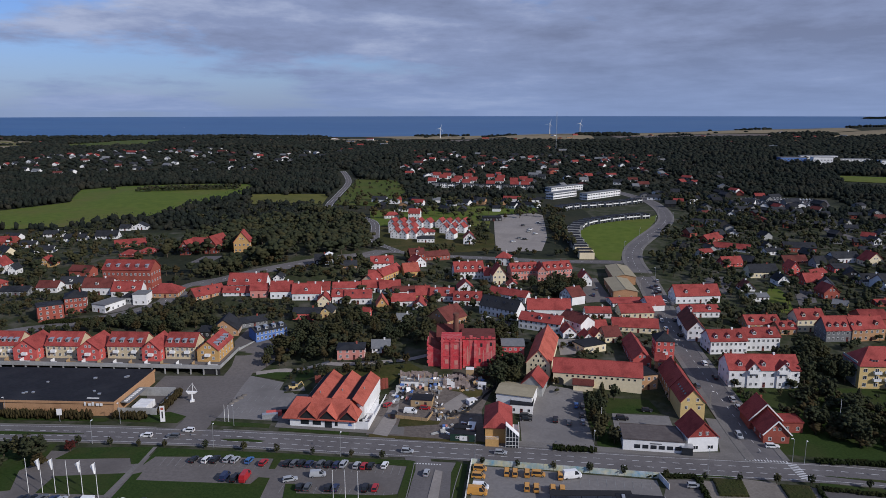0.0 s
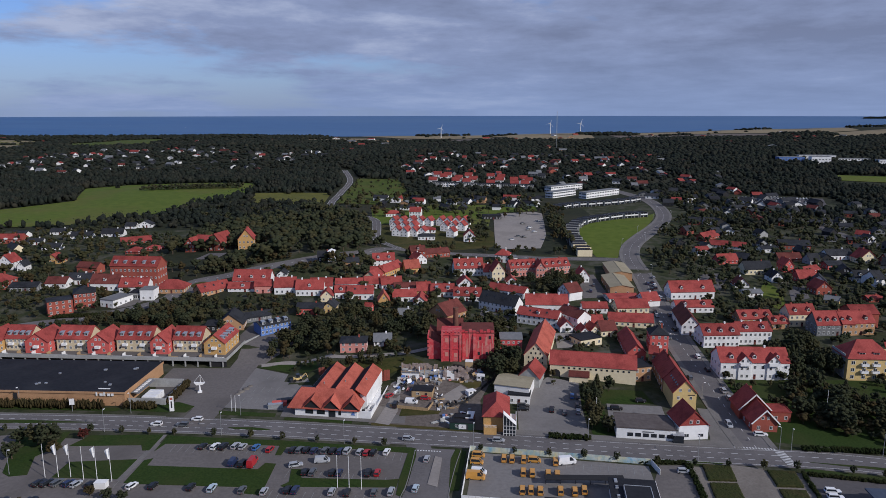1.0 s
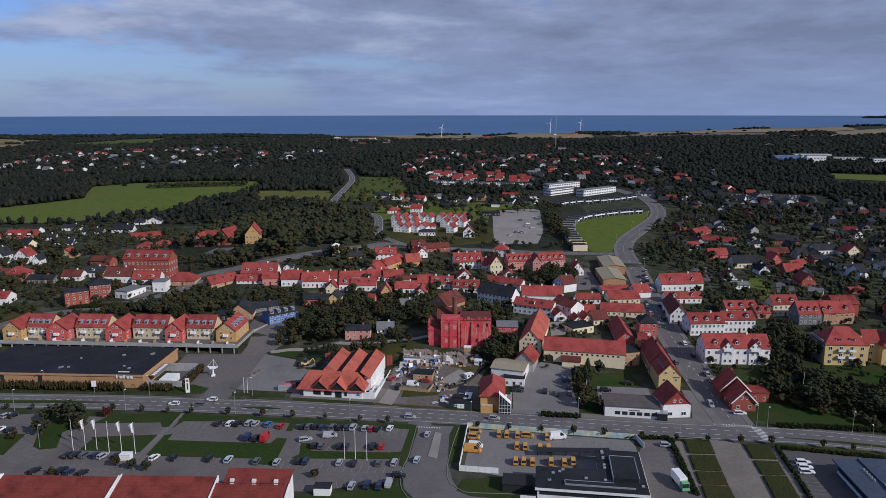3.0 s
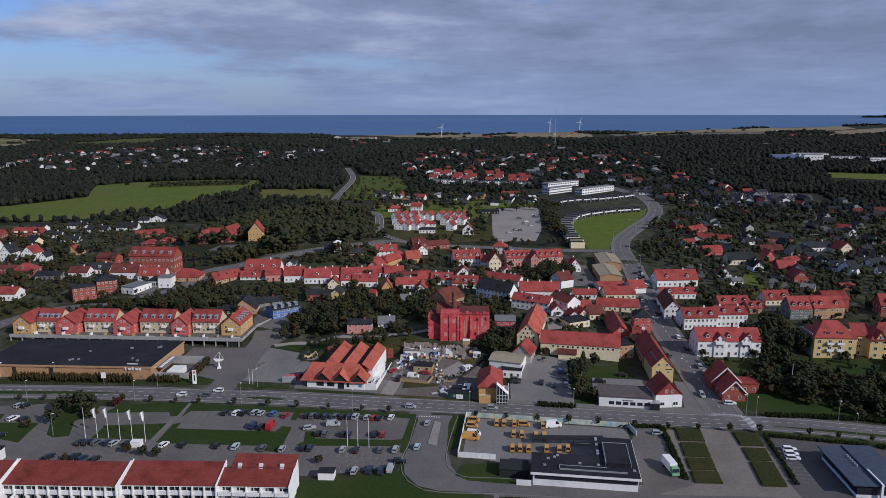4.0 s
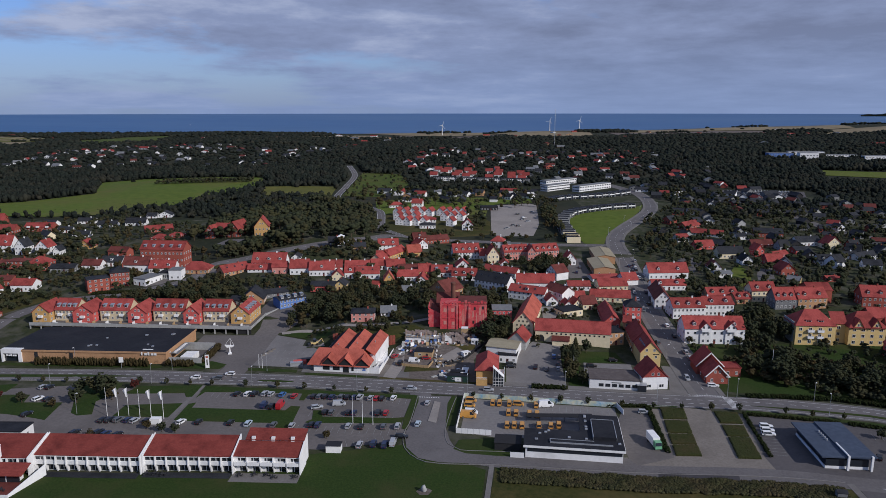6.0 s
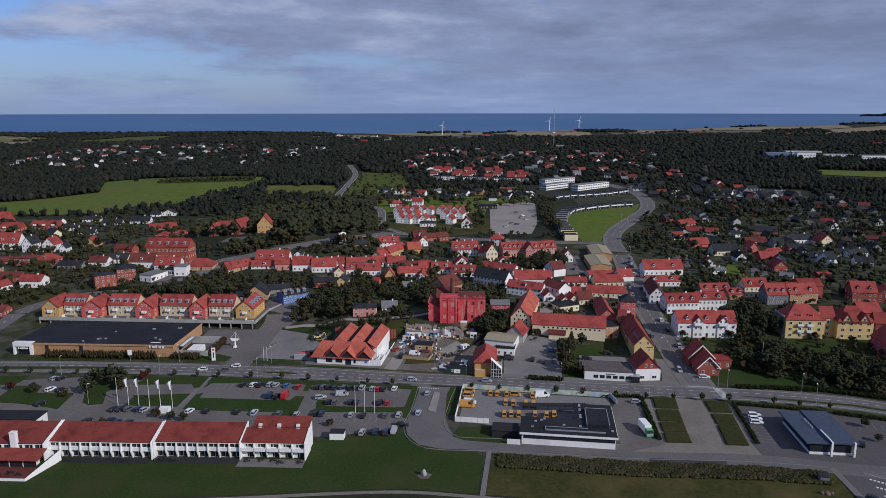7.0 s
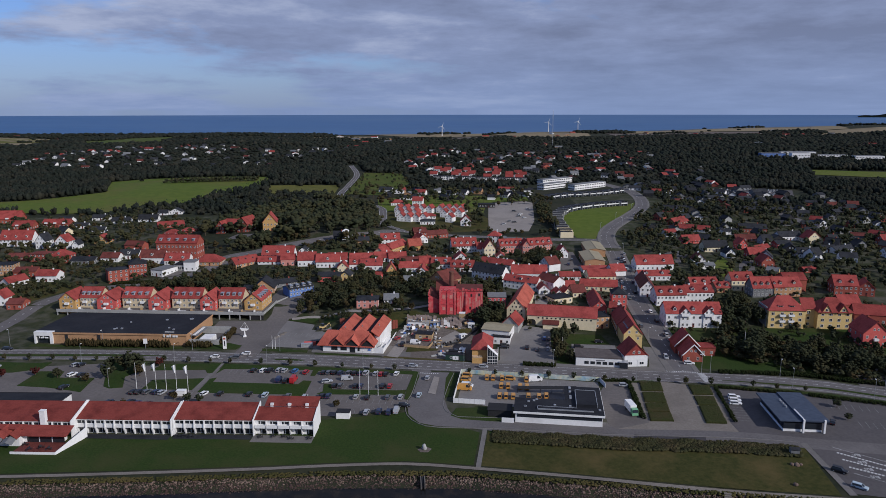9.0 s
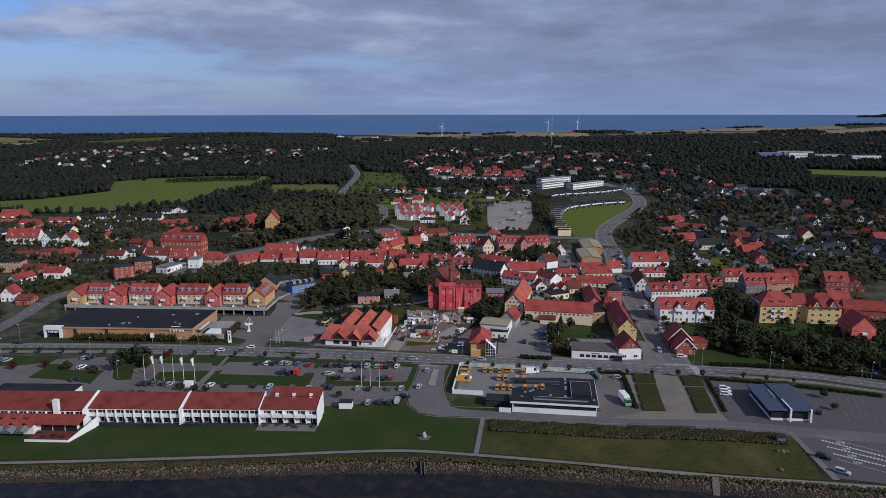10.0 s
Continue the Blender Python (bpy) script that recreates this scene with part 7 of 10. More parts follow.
house(6.7, 413.1, 10, 18.0, 10.0, 5.0, 5.1, "white", "red_tile", dormers=4, chimneys=3, cols=9)
house(28.9, 402.6, 9, 7.9, 9.0, 6.0, 5.6, "cream", "red_tile", ridge="y", chimneys=1)
house(36.3, 394.1, 1, 7.2, 8.0, 1.5, 3.0, "white", "red_tile", ridge="y", chimneys=0, rows=1)
house(42.5, 343.9, -3, 21.7, 9.0, 4.3, 4.4, "white", "red_tile", chimneys=3)
house(36.1, 326.5, -27, 20.6, 9.0, 4.7, 2.8, "white", "red_tile", dormers=1, skylights=2, chimneys=2)
house(56.1, 326.5, -57, 14.1, 9.0, 6.0, 3.1, "white", "brown_tile", chimneys=2, cols=4)
house(55.1, 311.4, 5, 6.3, 8.0, 2.8, 2.8, "white", "red_tile", ridge="y", chimneys=0)
house(90.3, 362.7, 6, 16.6, 11.0, 2.4, 1.2, "white", "red_tile", chimneys=0, rows=1)
house(90.3, 344.1, 4, 16.7, 11.0, 3.0, 3.2, "cream", "red_tile", chimneys=0, rows=1)
house(81.3, 325.1, -9, 21.4, 10.0, 2.8, 3.0, "cream", "red_tile", chimneys=2)
house(72.3, 343.9, -1, 12.8, 9.0, 2.7, 2.1, "white", "red_tile", chimneys=1)
house(64.8, 318.1, 5, 12.9, 9.0, 2.5, 3.1, "cream", "red_tile", chimneys=2)
house(63.2, 306.4, 7, 5.7, 7.0, 1.8, 2.7, "white", "red_tile", ridge="y", chimneys=0, rows=1)
house(68.6, 308.9, 12, 5.6, 7.0, 1.8, 3.1, "cream", "red_tile", ridge="y", chimneys=0, rows=1)
house(73.9, 307.6, 9, 7.7, 10.0, 3.0, 3.4, "cream", "brown_tile", chimneys=1)
house(126.1, 369.5, 4, 24.7, 11.0, 4.2, 5.0, "white", "red_tile", cols=8, dormers=2, chimneys=1)
house(121.6, 346.0, 1, 19.4, 9.0, 3.0, 2.5, "white", "red_tile", cols=7, dormers=2)
house(118.1, 297.0, 3, 16.5, 11.0, 5.9, 3.7, "white", "red_tile", cols=8, dormers=3)
house(135.7, 300.9, 2, 15.1, 11.0, 6.3, 2.9, "white", "red_tile", cols=7, dormers=2, chimneys=2)
house(147.3, 327.5, 3, 16.7, 10.0, 2.9, 3.2, "tan", "red_tile", dormers=3, cols=6)
house(159.9, 320.8, 6, 8.9, 9.0, 2.8, 2.6, "tan", "red_tile", dormers=2)
house(170.0, 324.6, 4, 13.5, 9.0, 6.3, 3.9, "cream", "red_tile", dormers=2, cols=5, chimneys=2)
house(177.1, 311.7, 3, 18.1, 10.0, 5.5, 5.4, "grey_roof", "red_tile", dormers=5, cols=8)
house(-193.8, 388.4, -4, 28.3, 12.0, 12.4, 4.5, "red_brick", "red_tile", dormers=5, gabled=False, cols=11, rows=3, name="apartment_building", category="building")
house(-202.7, 381.2, -2, 16.5, 10.0, 4.3, 4.3, "white", "brown_tile", dormers=1)
house(-222.6, 393.9, -2, 13.6, 9.0, 2.9, 3.1, "white", "dark_tile", dormers=1)
house(-230.9, 385.6, -1, 11.8, 9.0, 2.9, 3.0, "white", "brown_tile", chimneys=1)
house(-184.6, 377.5, 1, 16.0, 10.0, 3.2, 4.2, "white", "red_tile", dormers=2, name="shop", category="shop")
house(-163.4, 374.7, -0, 16.7, 12.0, 2.8, 4.3, "tan", "red_tile", roof="hip", chimneys=0, name="shop", category="shop")
house(-166.7, 363.8, 1, 7.4, 8.0, 5.9, 0.7, "white", "grey_roof", roof="flat", rows=1, cols=2, name="shop", category="shop")
house(-173.4, 365.3, -4, 7.0, 9.0, 3.8, 0.7, "concrete", "felt", roof="flat", rows=1, cols=3, win=(2.2, 2.0), name="shop", category="shop", door=False)
house(-247.7, 378.7, 3, 15.3, 9.0, 2.9, 1.9, "grey_roof", "dark_tile", chimneys=1)
house(-233.5, 489.9, 28, 20.6, 10.0, 2.2, 2.7, "red_brick", "red_tile", rows=1, chimneys=0, name="school_wing", category="building")
house(-218.2, 461.7, -6, 11.3, 10.0, 1.7, 2.9, "red_brick", "red_tile", roof="hip", rows=1, chimneys=0, name="school_wing", category="building")
house(-207.7, 468.0, -7, 10.6, 9.0, 1.7, 2.2, "red_brick", "red_tile", roof="hip", rows=1, chimneys=0, name="school_wing", category="building")
house(-176.0, 458.7, -12, 7.2, 14.0, 5.0, 4.6, "red_brick", "red_tile", ridge="y", chimneys=0)
house(-171.8, 464.7, -14, 15.0, 11.0, 5.9, 3.2, "red_brick", "red_tile", chimneys=1)
house(-159.0, 457.3, -15, 8.8, 16.0, 6.6, 5.0, "red_brick", "red_tile", ridge="y", chimneys=0)
house(-137.0, 449.5, 6, 10.5, 11.0, 7.0, 6.6, "ochre", "red_tile", ridge="y", chimneys=1)
house(-309.5, 502.3, 7, 11.0, 8.0, 2.3, 2.1, "white", "dark_tile", rows=1)
house(-287.7, 483.1, 5, 12.5, 8.0, 2.2, 2.4, "white", "dark_tile", rows=1)
house(-310.8, 536.0, 6, 14.5, 8.0, 2.4, 2.3, "white", "dark_tile", rows=1)
house(-287.2, 521.6, 5, 15.6, 8.0, 2.3, 2.7, "white", "dark_tile", rows=1, dormers=1)
house(-266.4, 527.8, 2, 16.6, 8.0, 2.4, 3.6, "white", "dark_tile", rows=1)
house(-260.9, 556.9, 3, 8.7, 8.0, 2.0, 2.4, "white", "dark_tile", rows=1, chimneys=0)
house(-251.8, 559.7, 5, 11.9, 8.0, 2.5, 3.0, "white", "dark_tile", ridge="y", rows=1, chimneys=0)
house(-263.7, 443.8, -3, 10.8, 8.0, 2.0, 4.5, "ochre", "red_tile", ridge="y", chimneys=1, rows=1)
house(193.5, 497.4, -29, 24.8, 9.0, 2.2, 2.8, "white", "red_tile", rows=1, chimneys=0)
house(197.0, 514.2, 41, 21.8, 9.0, 2.3, 3.5, "red_brick", "red_tile", rows=1)
house(182.1, 446.2, 9, 13.7, 9.0, 2.0, 4.0, "rose", "red_tile", chimneys=1, rows=1)
house(189.1, 421.8, 5, 17.8, 10.0, 3.5, 4.1, "cream", "dark_tile", chimneys=1, rows=1)
house(215.7, 427.0, 4, 6.4, 9.0, 4.7, 3.9, "rose", "red_tile", ridge="y", chimneys=1)
house(213.9, 403.4, 5, 10.7, 9.0, 2.6, 4.3, "rose", "red_tile", chimneys=1, rows=1)
house(210.6, 377.1, 3, 8.8, 10.0, 3.9, 3.9, "red_brick", "red_tile", ridge="y", chimneys=0)
house(223.8, 418.7, 29, 19.1, 9.0, 1.6, 2.6, "rose", "red_tile", rows=1)
house(168.7, 373.3, 2, 10.1, 8.0, 2.5, 1.2, "white", "grey_roof", rows=1)
house(171.4, 393.4, -3, 8.1, 8.0, 1.5, 4.0, "white", "brown_tile", ridge="y", rows=1)
house(224.7, 452.4, 6, 16.2, 9.0, 1.6, 3.7, "tan", "brown_tile", rows=1)
house(224.7, 479.1, 5, 12.0, 8.0, 2.6, 1.5, "white", "dark_tile", rows=1)
house(259.1, 456.5, 7, 18.4, 9.0, 3.3, 3.4, "white", "dark_tile", skylights=4)
house(275.1, 446.7, 5, 11.8, 10.0, 3.7, 5.3, "cream", "red_tile", ridge="y", cols=4, chimneys=1)
house(246.5, 432.5, 7, 11.7, 9.0, 2.8, 1.9, "rose", "dark_tile", chimneys=0, rows=1)
house(247.8, 403.8, 0, 13.9, 9.0, 3.0, 3.6, "white", "dark_tile", dormers=2)
house(271.6, 420.3, 6, 13.0, 8.0, 2.3, 2.4, "white", "dark_tile", rows=1, skylights=2)
house(281.1, 415.7, 27, 20.6, 8.0, 2.3, 2.4, "white", "dark_tile", rows=1, skylights=2)
house(232.9, 363.9, 5, 8.8, 8.0, 1.7, 1.2, "red_brick", "red_tile", rows=1)
house(-331.9, 438.1, -0, 24.2, 11.0, 5.1, 6.4, "white", "red_tile", dormers=3, chimneys=2, name="terrace", category="building")
house(-299.8, 429.4, -2, 7.7, 10.0, 5.9, 5.1, "white", "dark_tile", ridge="y", chimneys=1)
house(-286.3, 430.7, -3, 9.5, 10.0, 5.1, 4.7, "white", "red_tile", ridge="y", chimneys=1)
house(-280.4, 387.6, 1, 13.7, 10.0, 5.1, 1.4, "red_brick", "brown_tile", roof="hip", rows=2)
house(-264.4, 383.7, -1, 12.3, 11.0, 4.6, 4.0, "red_brick", "red_tile", roof="hip", dormers=1)
house(-298.0, 391.2, 1, 14.5, 9.0, 2.4, 1.9, "red_brick", "brown_tile", rows=1)
house(-284.3, 354.6, 7, 12.1, 10.0, 6.6, 0.7, "tan", "felt", roof="flat", rows=3, cols=6)
house(-269.4, 351.3, 3, 13.5, 10.0, 3.6, 1.9, "red_brick", "brown_tile")
house(-249.7, 341.6, 1, 12.4, 10.0, 3.9, 2.8, "white", "red_tile", chimneys=1)
house(-239.5, 294.8, 4, 8.4, 9.0, 3.2, 2.1, "red_brick", "brown_tile", chimneys=1)
house(-390.1, 524.0, 6, 22.3, 11.0, 4.0, 4.2, "red_brick", "red_tile", balconies=3, name="terrace", category="building")
house(-359.2, 498.9, 4, 16.4, 10.0, 3.3, 3.6, "red_brick", "red_tile", balconies=2, name="terrace", category="building")
house(-339.3, 507.9, 2, 22.1, 10.0, 3.4, 3.1, "red_brick", "red_tile", balconies=3, name="terrace", category="building")
house(-402.5, 545.5, 5, 21.3, 9.0, 2.6, 3.5, "red_brick", "red_tile", rows=1, name="terrace", category="building")
house(-270.6, 424.8, 3, 4.8, 8.0, 3.8, 2.9, "white", "dark_tile", ridge="y", chimneys=0)
house(-250.7, 299.8, 2, 7.5, 9.0, 4.2, 3.9, "white", "red_tile", ridge="y", chimneys=0)

house(113.2, 313.0, -8, 8.5, 26.0, 5.2, 4.6, "white", "brown_tile", ridge="y", rows=2, cols=3, side_cols=8, label="half-timbered white house with brown roof on the street")


for clear_x, clear_y, clear_r in ((-170, 440, 26), (-153, 438, 22), (-134, 440, 24), (-216, 448, 22), (-150, 426, 12), (-166, 428, 14)):
    FOOT.append((clear_x, clear_y, clear_r))
patch("pavement", ((-163, 438), (-147, 436), (-143, 446), (-157, 450)), "asphalt", 0.25, 0, "asphalt yard before the brick house on the hill", "yard", 4)

# ---- trees, woods and hedges ----
def seg_near(p, line, r):
    return any((p - q).length < r for q in line)


def inside(x, y, outline):
    hit, n = False, len(outline)
    for i in range(n):
        (x0, y0), (x1, y1) = outline[i], outline[(i + 1) % n]
        if (y0 > y) != (y1 > y) and x < (x1 - x0) * (y - y0) / (y1 - y0) + x0:
            hit = not hit
    return hit


def scatter(outline, count, rng, gap=3.0, keep=0.62):
    """Places inside an outline, clear of houses and streets, no two closer than gap."""
    xs, ys = [p[0] for p in outline], [p[1] for p in outline]
    out, tries = [], 0
    while len(out) < count and tries < count * 14:
        tries += 1
        x, y = rng.uniform(min(xs), max(xs)), rng.uniform(min(ys), max(ys))
        if not inside(x, y, outline) or any((x - a) ** 2 + (y - b) ** 2 < (r * keep + 1.6) ** 2 for a, b, r in FOOT):
            continue
        p = Vector((x, y))
        if any(seg_near(p, line, w) for line, w in LINES) or any((x - a) ** 2 + (y - b) ** 2 < gap * gap for a, b in out):
            continue
        out.append((x, y))
    return out


LINES = [([Vector(RING_C)], 14.0), (main_line, 11.5), (street_line, 8.0), (ring_line, 6.5), (hill_line, 7.0), (side_line, 6.5)]


def grove(outline, count, h, mats, seed, gap=3.0, wide=(0.8, 1.15), group="trees in the town", keep=0.62):
    rng = random.Random(seed)
    for x, y in scatter(outline, count, rng, gap, keep):
        k = rng.random()
        tree(x, y, rng.uniform(*h), rng.uniform(*wide), rng.choice(mats), "cone" if k < 0.05 else "tall" if k < 0.16 else "round", group=group)


COPSE = {}


def copse(outline, count, h, mats, seed, gap=3.0, wide=(0.8, 1.15), keep=0.62):
    """Trees too many to be told apart: gathered by leaf colour into joined crowns."""
    rng = random.Random(seed)
    for x, y in scatter(outline, count, rng, gap, keep):
        COPSE.setdefault(rng.choice(mats), []).append((x, y, rng.uniform(*h), rng.uniform(*wide)))


def plant_copses():
    for mat, rows in sorted(COPSE.items()):
        rng = np.random.default_rng(len(rows))
        pl, tp, st = [], [], Shape()
        for x, y, h, w in rows:
            z = height(x, y)
            st.tube((x, y, z - 0.3), (x, y, z + h * 0.5), h * 0.03, h * 0.015, 5)
            for _ in range(15 if y < 480 else 9):
                d = rng.normal(size=3)
                d /= np.linalg.norm(d)
                k = rng.uniform(0.3, 0.95)
                pl.append((x + d[0] * 0.34 * k * h * w, y + d[1] * 0.34 * k * h * w, z + h * (0.56 + 0.30 * k * d[2]), h * w * rng.uniform(0.11, 0.195), h * rng.uniform(0.09, 0.15)))
            for _ in range(20 if y < 480 else 9):
                d = rng.normal(size=3)
                d /= np.linalg.norm(d)
                tp.append((x + d[0] * 0.40 * h * w, y + d[1] * 0.40 * h * w, z + h * (0.58 + 0.38 * d[2])))
        ob = new("tree_canopy", raw_mesh("tree_canopy", [lobes(pl, 1, rng, 0.20), tufts(tp, 0.22, rng)], mat))
        tagged(ob, {"leaf": "dark green", "leaf_olive": "olive green", "leaf_brown": "browning autumn"}[mat] + " crowns of garden and hillside trees", "trees", "", "stuff")
        tagged(new("tree_trunk", st.mesh("tree_trunk", "bark")), "brown trunks under the garden trees", "trees", "", "stuff")


GREENS = ("leaf", "leaf", "leaf", "leaf_olive", "leaf_olive", "leaf_brown")
DARK = ("leaf", "leaf", "leaf", "leaf_olive")
grove(((-80, 288), (-50, 292), (-47, 300), (-30, 303), (-8, 300), (-8, 335), (-50, 334), (-84, 314)), 46, (5, 9.5), GREENS, 1, 3.2)
grove(((-52, 268), (-25, 268), (-14, 276), (-16, 290), (-32, 290), (-33, 281), (-48, 281)), 14, (3, 5), GREENS, 2, 2.6)
grove(((-205, 322), (-95, 318), (-100, 330), (-140, 340), (-200, 336)), 32, (4, 7.5), GREENS, 3, 3.0)
grove(((126, 232), (140, 216), (156, 206), (192, 192), (194, 226), (160, 236), (146, 256), (128, 250), (122, 240)), 40, (4.5, 10.5), DARK, 4, 4.4, (0.9, 1.3))
grove(((140, 262), (163, 262), (163, 300), (150, 300), (140, 288)), 14, (8, 12), DARK, 5, 4.5)
grove(((192, 190), (240, 176), (262, 210), (256, 262), (212, 262), (194, 232)), 24, (4, 8), DARK, 6, 4.2)
grove(((20, 262), (27, 258), (31, 268), (31, 300), (23, 300), (21, 282)), 9, (7, 10), DARK, 7, 3.0)
grove(((14, 300), (34, 306), (32, 322), (14, 320)), 9, (7, 11), GREENS, 8, 4.0)
grove(((52, 216), (58, 215), (60, 246), (74, 250), (70, 254), (53, 256)), 15, (4.5, 8), GREENS, 9, 2.6)
grove(((60, 372), (84, 388), (80, 404), (46, 398)), 22, (6, 9), GREENS, 10, 3.4)
SHRUBS = ("leaf", "leaf", "leaf_olive", "leaf_brown")
copse(((131, 240), (128, 226), (140, 212), (156, 203), (194, 188), (194, 230), (168, 240), (150, 258), (134, 254)), 190, (2.2, 4.6), SHRUBS, 21, 1.9, (1.1, 1.7))
copse(((194, 188), (240, 174), (262, 210), (256, 262), (212, 262), (194, 232)), 130, (2.0, 4.4), SHRUBS, 22, 2.2, (1.1, 1.7))
copse(((-103, 403), (-88, 427), (-50, 444), (-47, 417), (-66, 398)), 70, (1.8, 4.0), SHRUBS, 23, 2.0, (1.0, 1.6))
copse(((-146, 425), (-110, 426), (-92, 429), (-108, 401), (-130, 397)), 50, (1.8, 4.0), SHRUBS, 24, 2.2, (1.0, 1.6))
copse(((-161, 372), (-86, 368), (-74, 352), (-93, 344), (-130, 352), (-157, 360)), 60, (2.2, 5.0), SHRUBS, 25, 2.4, (0.9, 1.4))
copse(((-53, 358), (-8, 359), (-8, 338), (-50, 334)), 40, (2.2, 5.5), SHRUBS, 26, 2.2, (0.9, 1.4))
copse(((94, 652), (112, 650), (98, 560), (90, 500), (84, 486), (80, 500), (88, 560)), 30, (5, 8.5), SHRUBS, 27, 3.0)
copse(((-60, 385), (-48, 392), (-40, 425), (-60, 440), (-75, 415)), 24, (5, 8), GREENS, 11, 3.2)
copse(((-128, 402), (-62, 426), (-44, 470), (-60, 560), (-92, 610), (-150, 600), (-186, 540), (-190, 470), (-170, 425)), 430, (7, 12), DARK, 12, 3.4, (0.9, 1.25))
copse(((-380, 340), (-210, 345), (-135, 398), (-175, 440), (-200, 520), (-300, 545), (-400, 520)), 320, (4, 9), GREENS, 13, 3.8)
copse(((-330, 260), (-228, 300), (-205, 338), (-250, 352), (-360, 345)), 40, (4, 8), GREENS, 14, 4.5)
copse(((-60, 340), (60, 340), (85, 420), (60, 452), (-30, 452), (-50, 400)), 120, (3.5, 7.5), GREENS, 15, 3.2)
copse(((134, 330), (300, 325), (420, 400), (420, 560), (230, 640), (180, 560), (140, 470)), 860, (4.2, 8.0), DARK, 16, 3.1)
copse(((140, 372), (170, 372), (185, 470), (150, 480)), 24, (5, 9), GREENS, 17, 3.6)
copse(((-20, 478), (100, 470), (98, 486), (30, 484), (-15, 500)), 26, (4, 7), GREENS, 18, 3.6)
copse(((92, 500), (98, 500), (98, 600), (90, 610), (84, 560)), 26, (6, 9), GREENS, 19, 3.6)
copse(((18, 505), (34, 505), (34, 600), (20, 575)), 18, (6, 10), DARK, 20, 4.0)
copse(((-60, 610), (100, 610), (100, 740), (-90, 740), (-100, 650)), 120, (6, 11), GREENS, 21, 5.0)
copse(((205, 560), (300, 600), (300, 760), (230, 760), (222, 660)), 90, (5, 9), GREENS, 22, 5.0)
copse(((124, 234), (140, 214), (156, 204), (192, 192), (240, 178), (258, 210), (256, 258), (190, 256), (143, 258), (128, 250), (119, 238)), 230, (1.6, 4.6), DARK, 40, 2.2)
copse(((150, 345), (300, 335), (420, 410), (430, 600), (260, 640), (200, 560), (150, 480)), 380, (2.6, 5), DARK, 43, 2.8)
copse(((-380, 350), (-215, 355), (-140, 396), (-180, 440), (-210, 520), (-400, 530)), 240, (3, 6), DARK, 44, 3.0)
copse(((-112, 705), (-60, 692), (-40, 780), (-60, 900), (-112, 900)), 60, (3, 6), GREENS, 45, 5.0)
copse(((-345, 786), (-232, 796), (-236, 812), (-350, 804)), 110, (5, 8), DARK, 46, 3.2)
copse(((-200, 590), (-130, 610), (-100, 690), (-190, 700), (-240, 640)), 120, (4, 7), DARK, 47, 4.0)
copse(((-320, 540), (-255, 590), (-235, 640), (-250, 560), (-300, 535)), 40, (4, 7), DARK, 48, 3.4)

copse(((-166, 344), (-155, 358), (-126, 356), (-113, 335), (-125, 326), (-160, 331)), 80, (3.5, 6.5), GREENS, 50, 2.4)
copse(((-205, 332), (-170, 342), (-160, 332), (-200, 322)), 40, (3, 5), GREENS, 51, 2.2)
copse(((-268, 346), (-232, 341), (-214, 336), (-226, 318), (-238, 300), (-262, 300)), 70, (2.5, 5), DARK, 52, 2.8)
copse(((-260, 285), (-236, 290), (-238, 272), (-262, 272)), 16, (3, 5.5), GREENS, 53, 3.0)
copse(((-150, 396), (-120, 408), (-100, 412), (-110, 425), (-150, 420)), 26, (4, 7), GREENS, 54, 3.2)
copse(((-124, 652), (-98, 628), (-70, 596), (-60, 560), (-84, 596), (-132, 640)), 60, (9, 12), DARK, 55, 3.2)
copse(((14, 258), (98, 250), (100, 340), (10, 340)), 120, (2, 4.5), GREENS, 56, 2.2)
copse(((114, 255), (235, 255), (235, 345), (118, 345)), 150, (2.2, 5.5), GREENS, 57, 2.4)
copse(((-60, 300), (30, 300), (60, 345), (-70, 345)), 110, (2.2, 5), GREENS, 58, 2.4)
copse(((-250, 300), (-205, 336), (-160, 352), (-170, 395), (-290, 395)), 120, (2.2, 5), GREENS, 59, 2.6)
copse(((-76, 290), (-52, 286), (-30, 290), (-28, 302), (-60, 332), (-84, 316)), 75, (3, 6.5), GREENS, 60, 2.4)
copse(((-50, 270), (-14, 272), (-14, 300), (-48, 296)), 34, (1.8, 3.6), GREENS, 61, 2.0)
copse(((-66, 276), (-54, 274), (-52, 284), (-66, 286)), 14, (1.4, 2.6), GREENS, 62, 1.8)
copse(((20, 246), (32, 262), (32, 300), (14, 300), (14, 262)), 30, (2.5, 6), DARK, 63, 2.2)
copse(((110, 236), (118, 240), (118, 258), (111, 258)), 9, (2.5, 4.5), DARK, 41, 2.0)
copse(((-100, 338), (-60, 336), (-30, 338), (-40, 352), (-80, 358), (-120, 352)), 40, (3, 6), GREENS, 42, 2.8)
for x, y, h, w, m in ((-131, 207.5, 9.2, 1.25, "leaf"), (-136, 209.5, 7.6, 1.2, "leaf_olive"), (-139, 200, 6.4, 1.2, "leaf"), (-127, 203, 5.0, 1.2, "leaf_brown"), (-143, 211, 5.6, 1.1, "leaf")):
    tree(x, y, h, w, m, group="trees in the car parks")
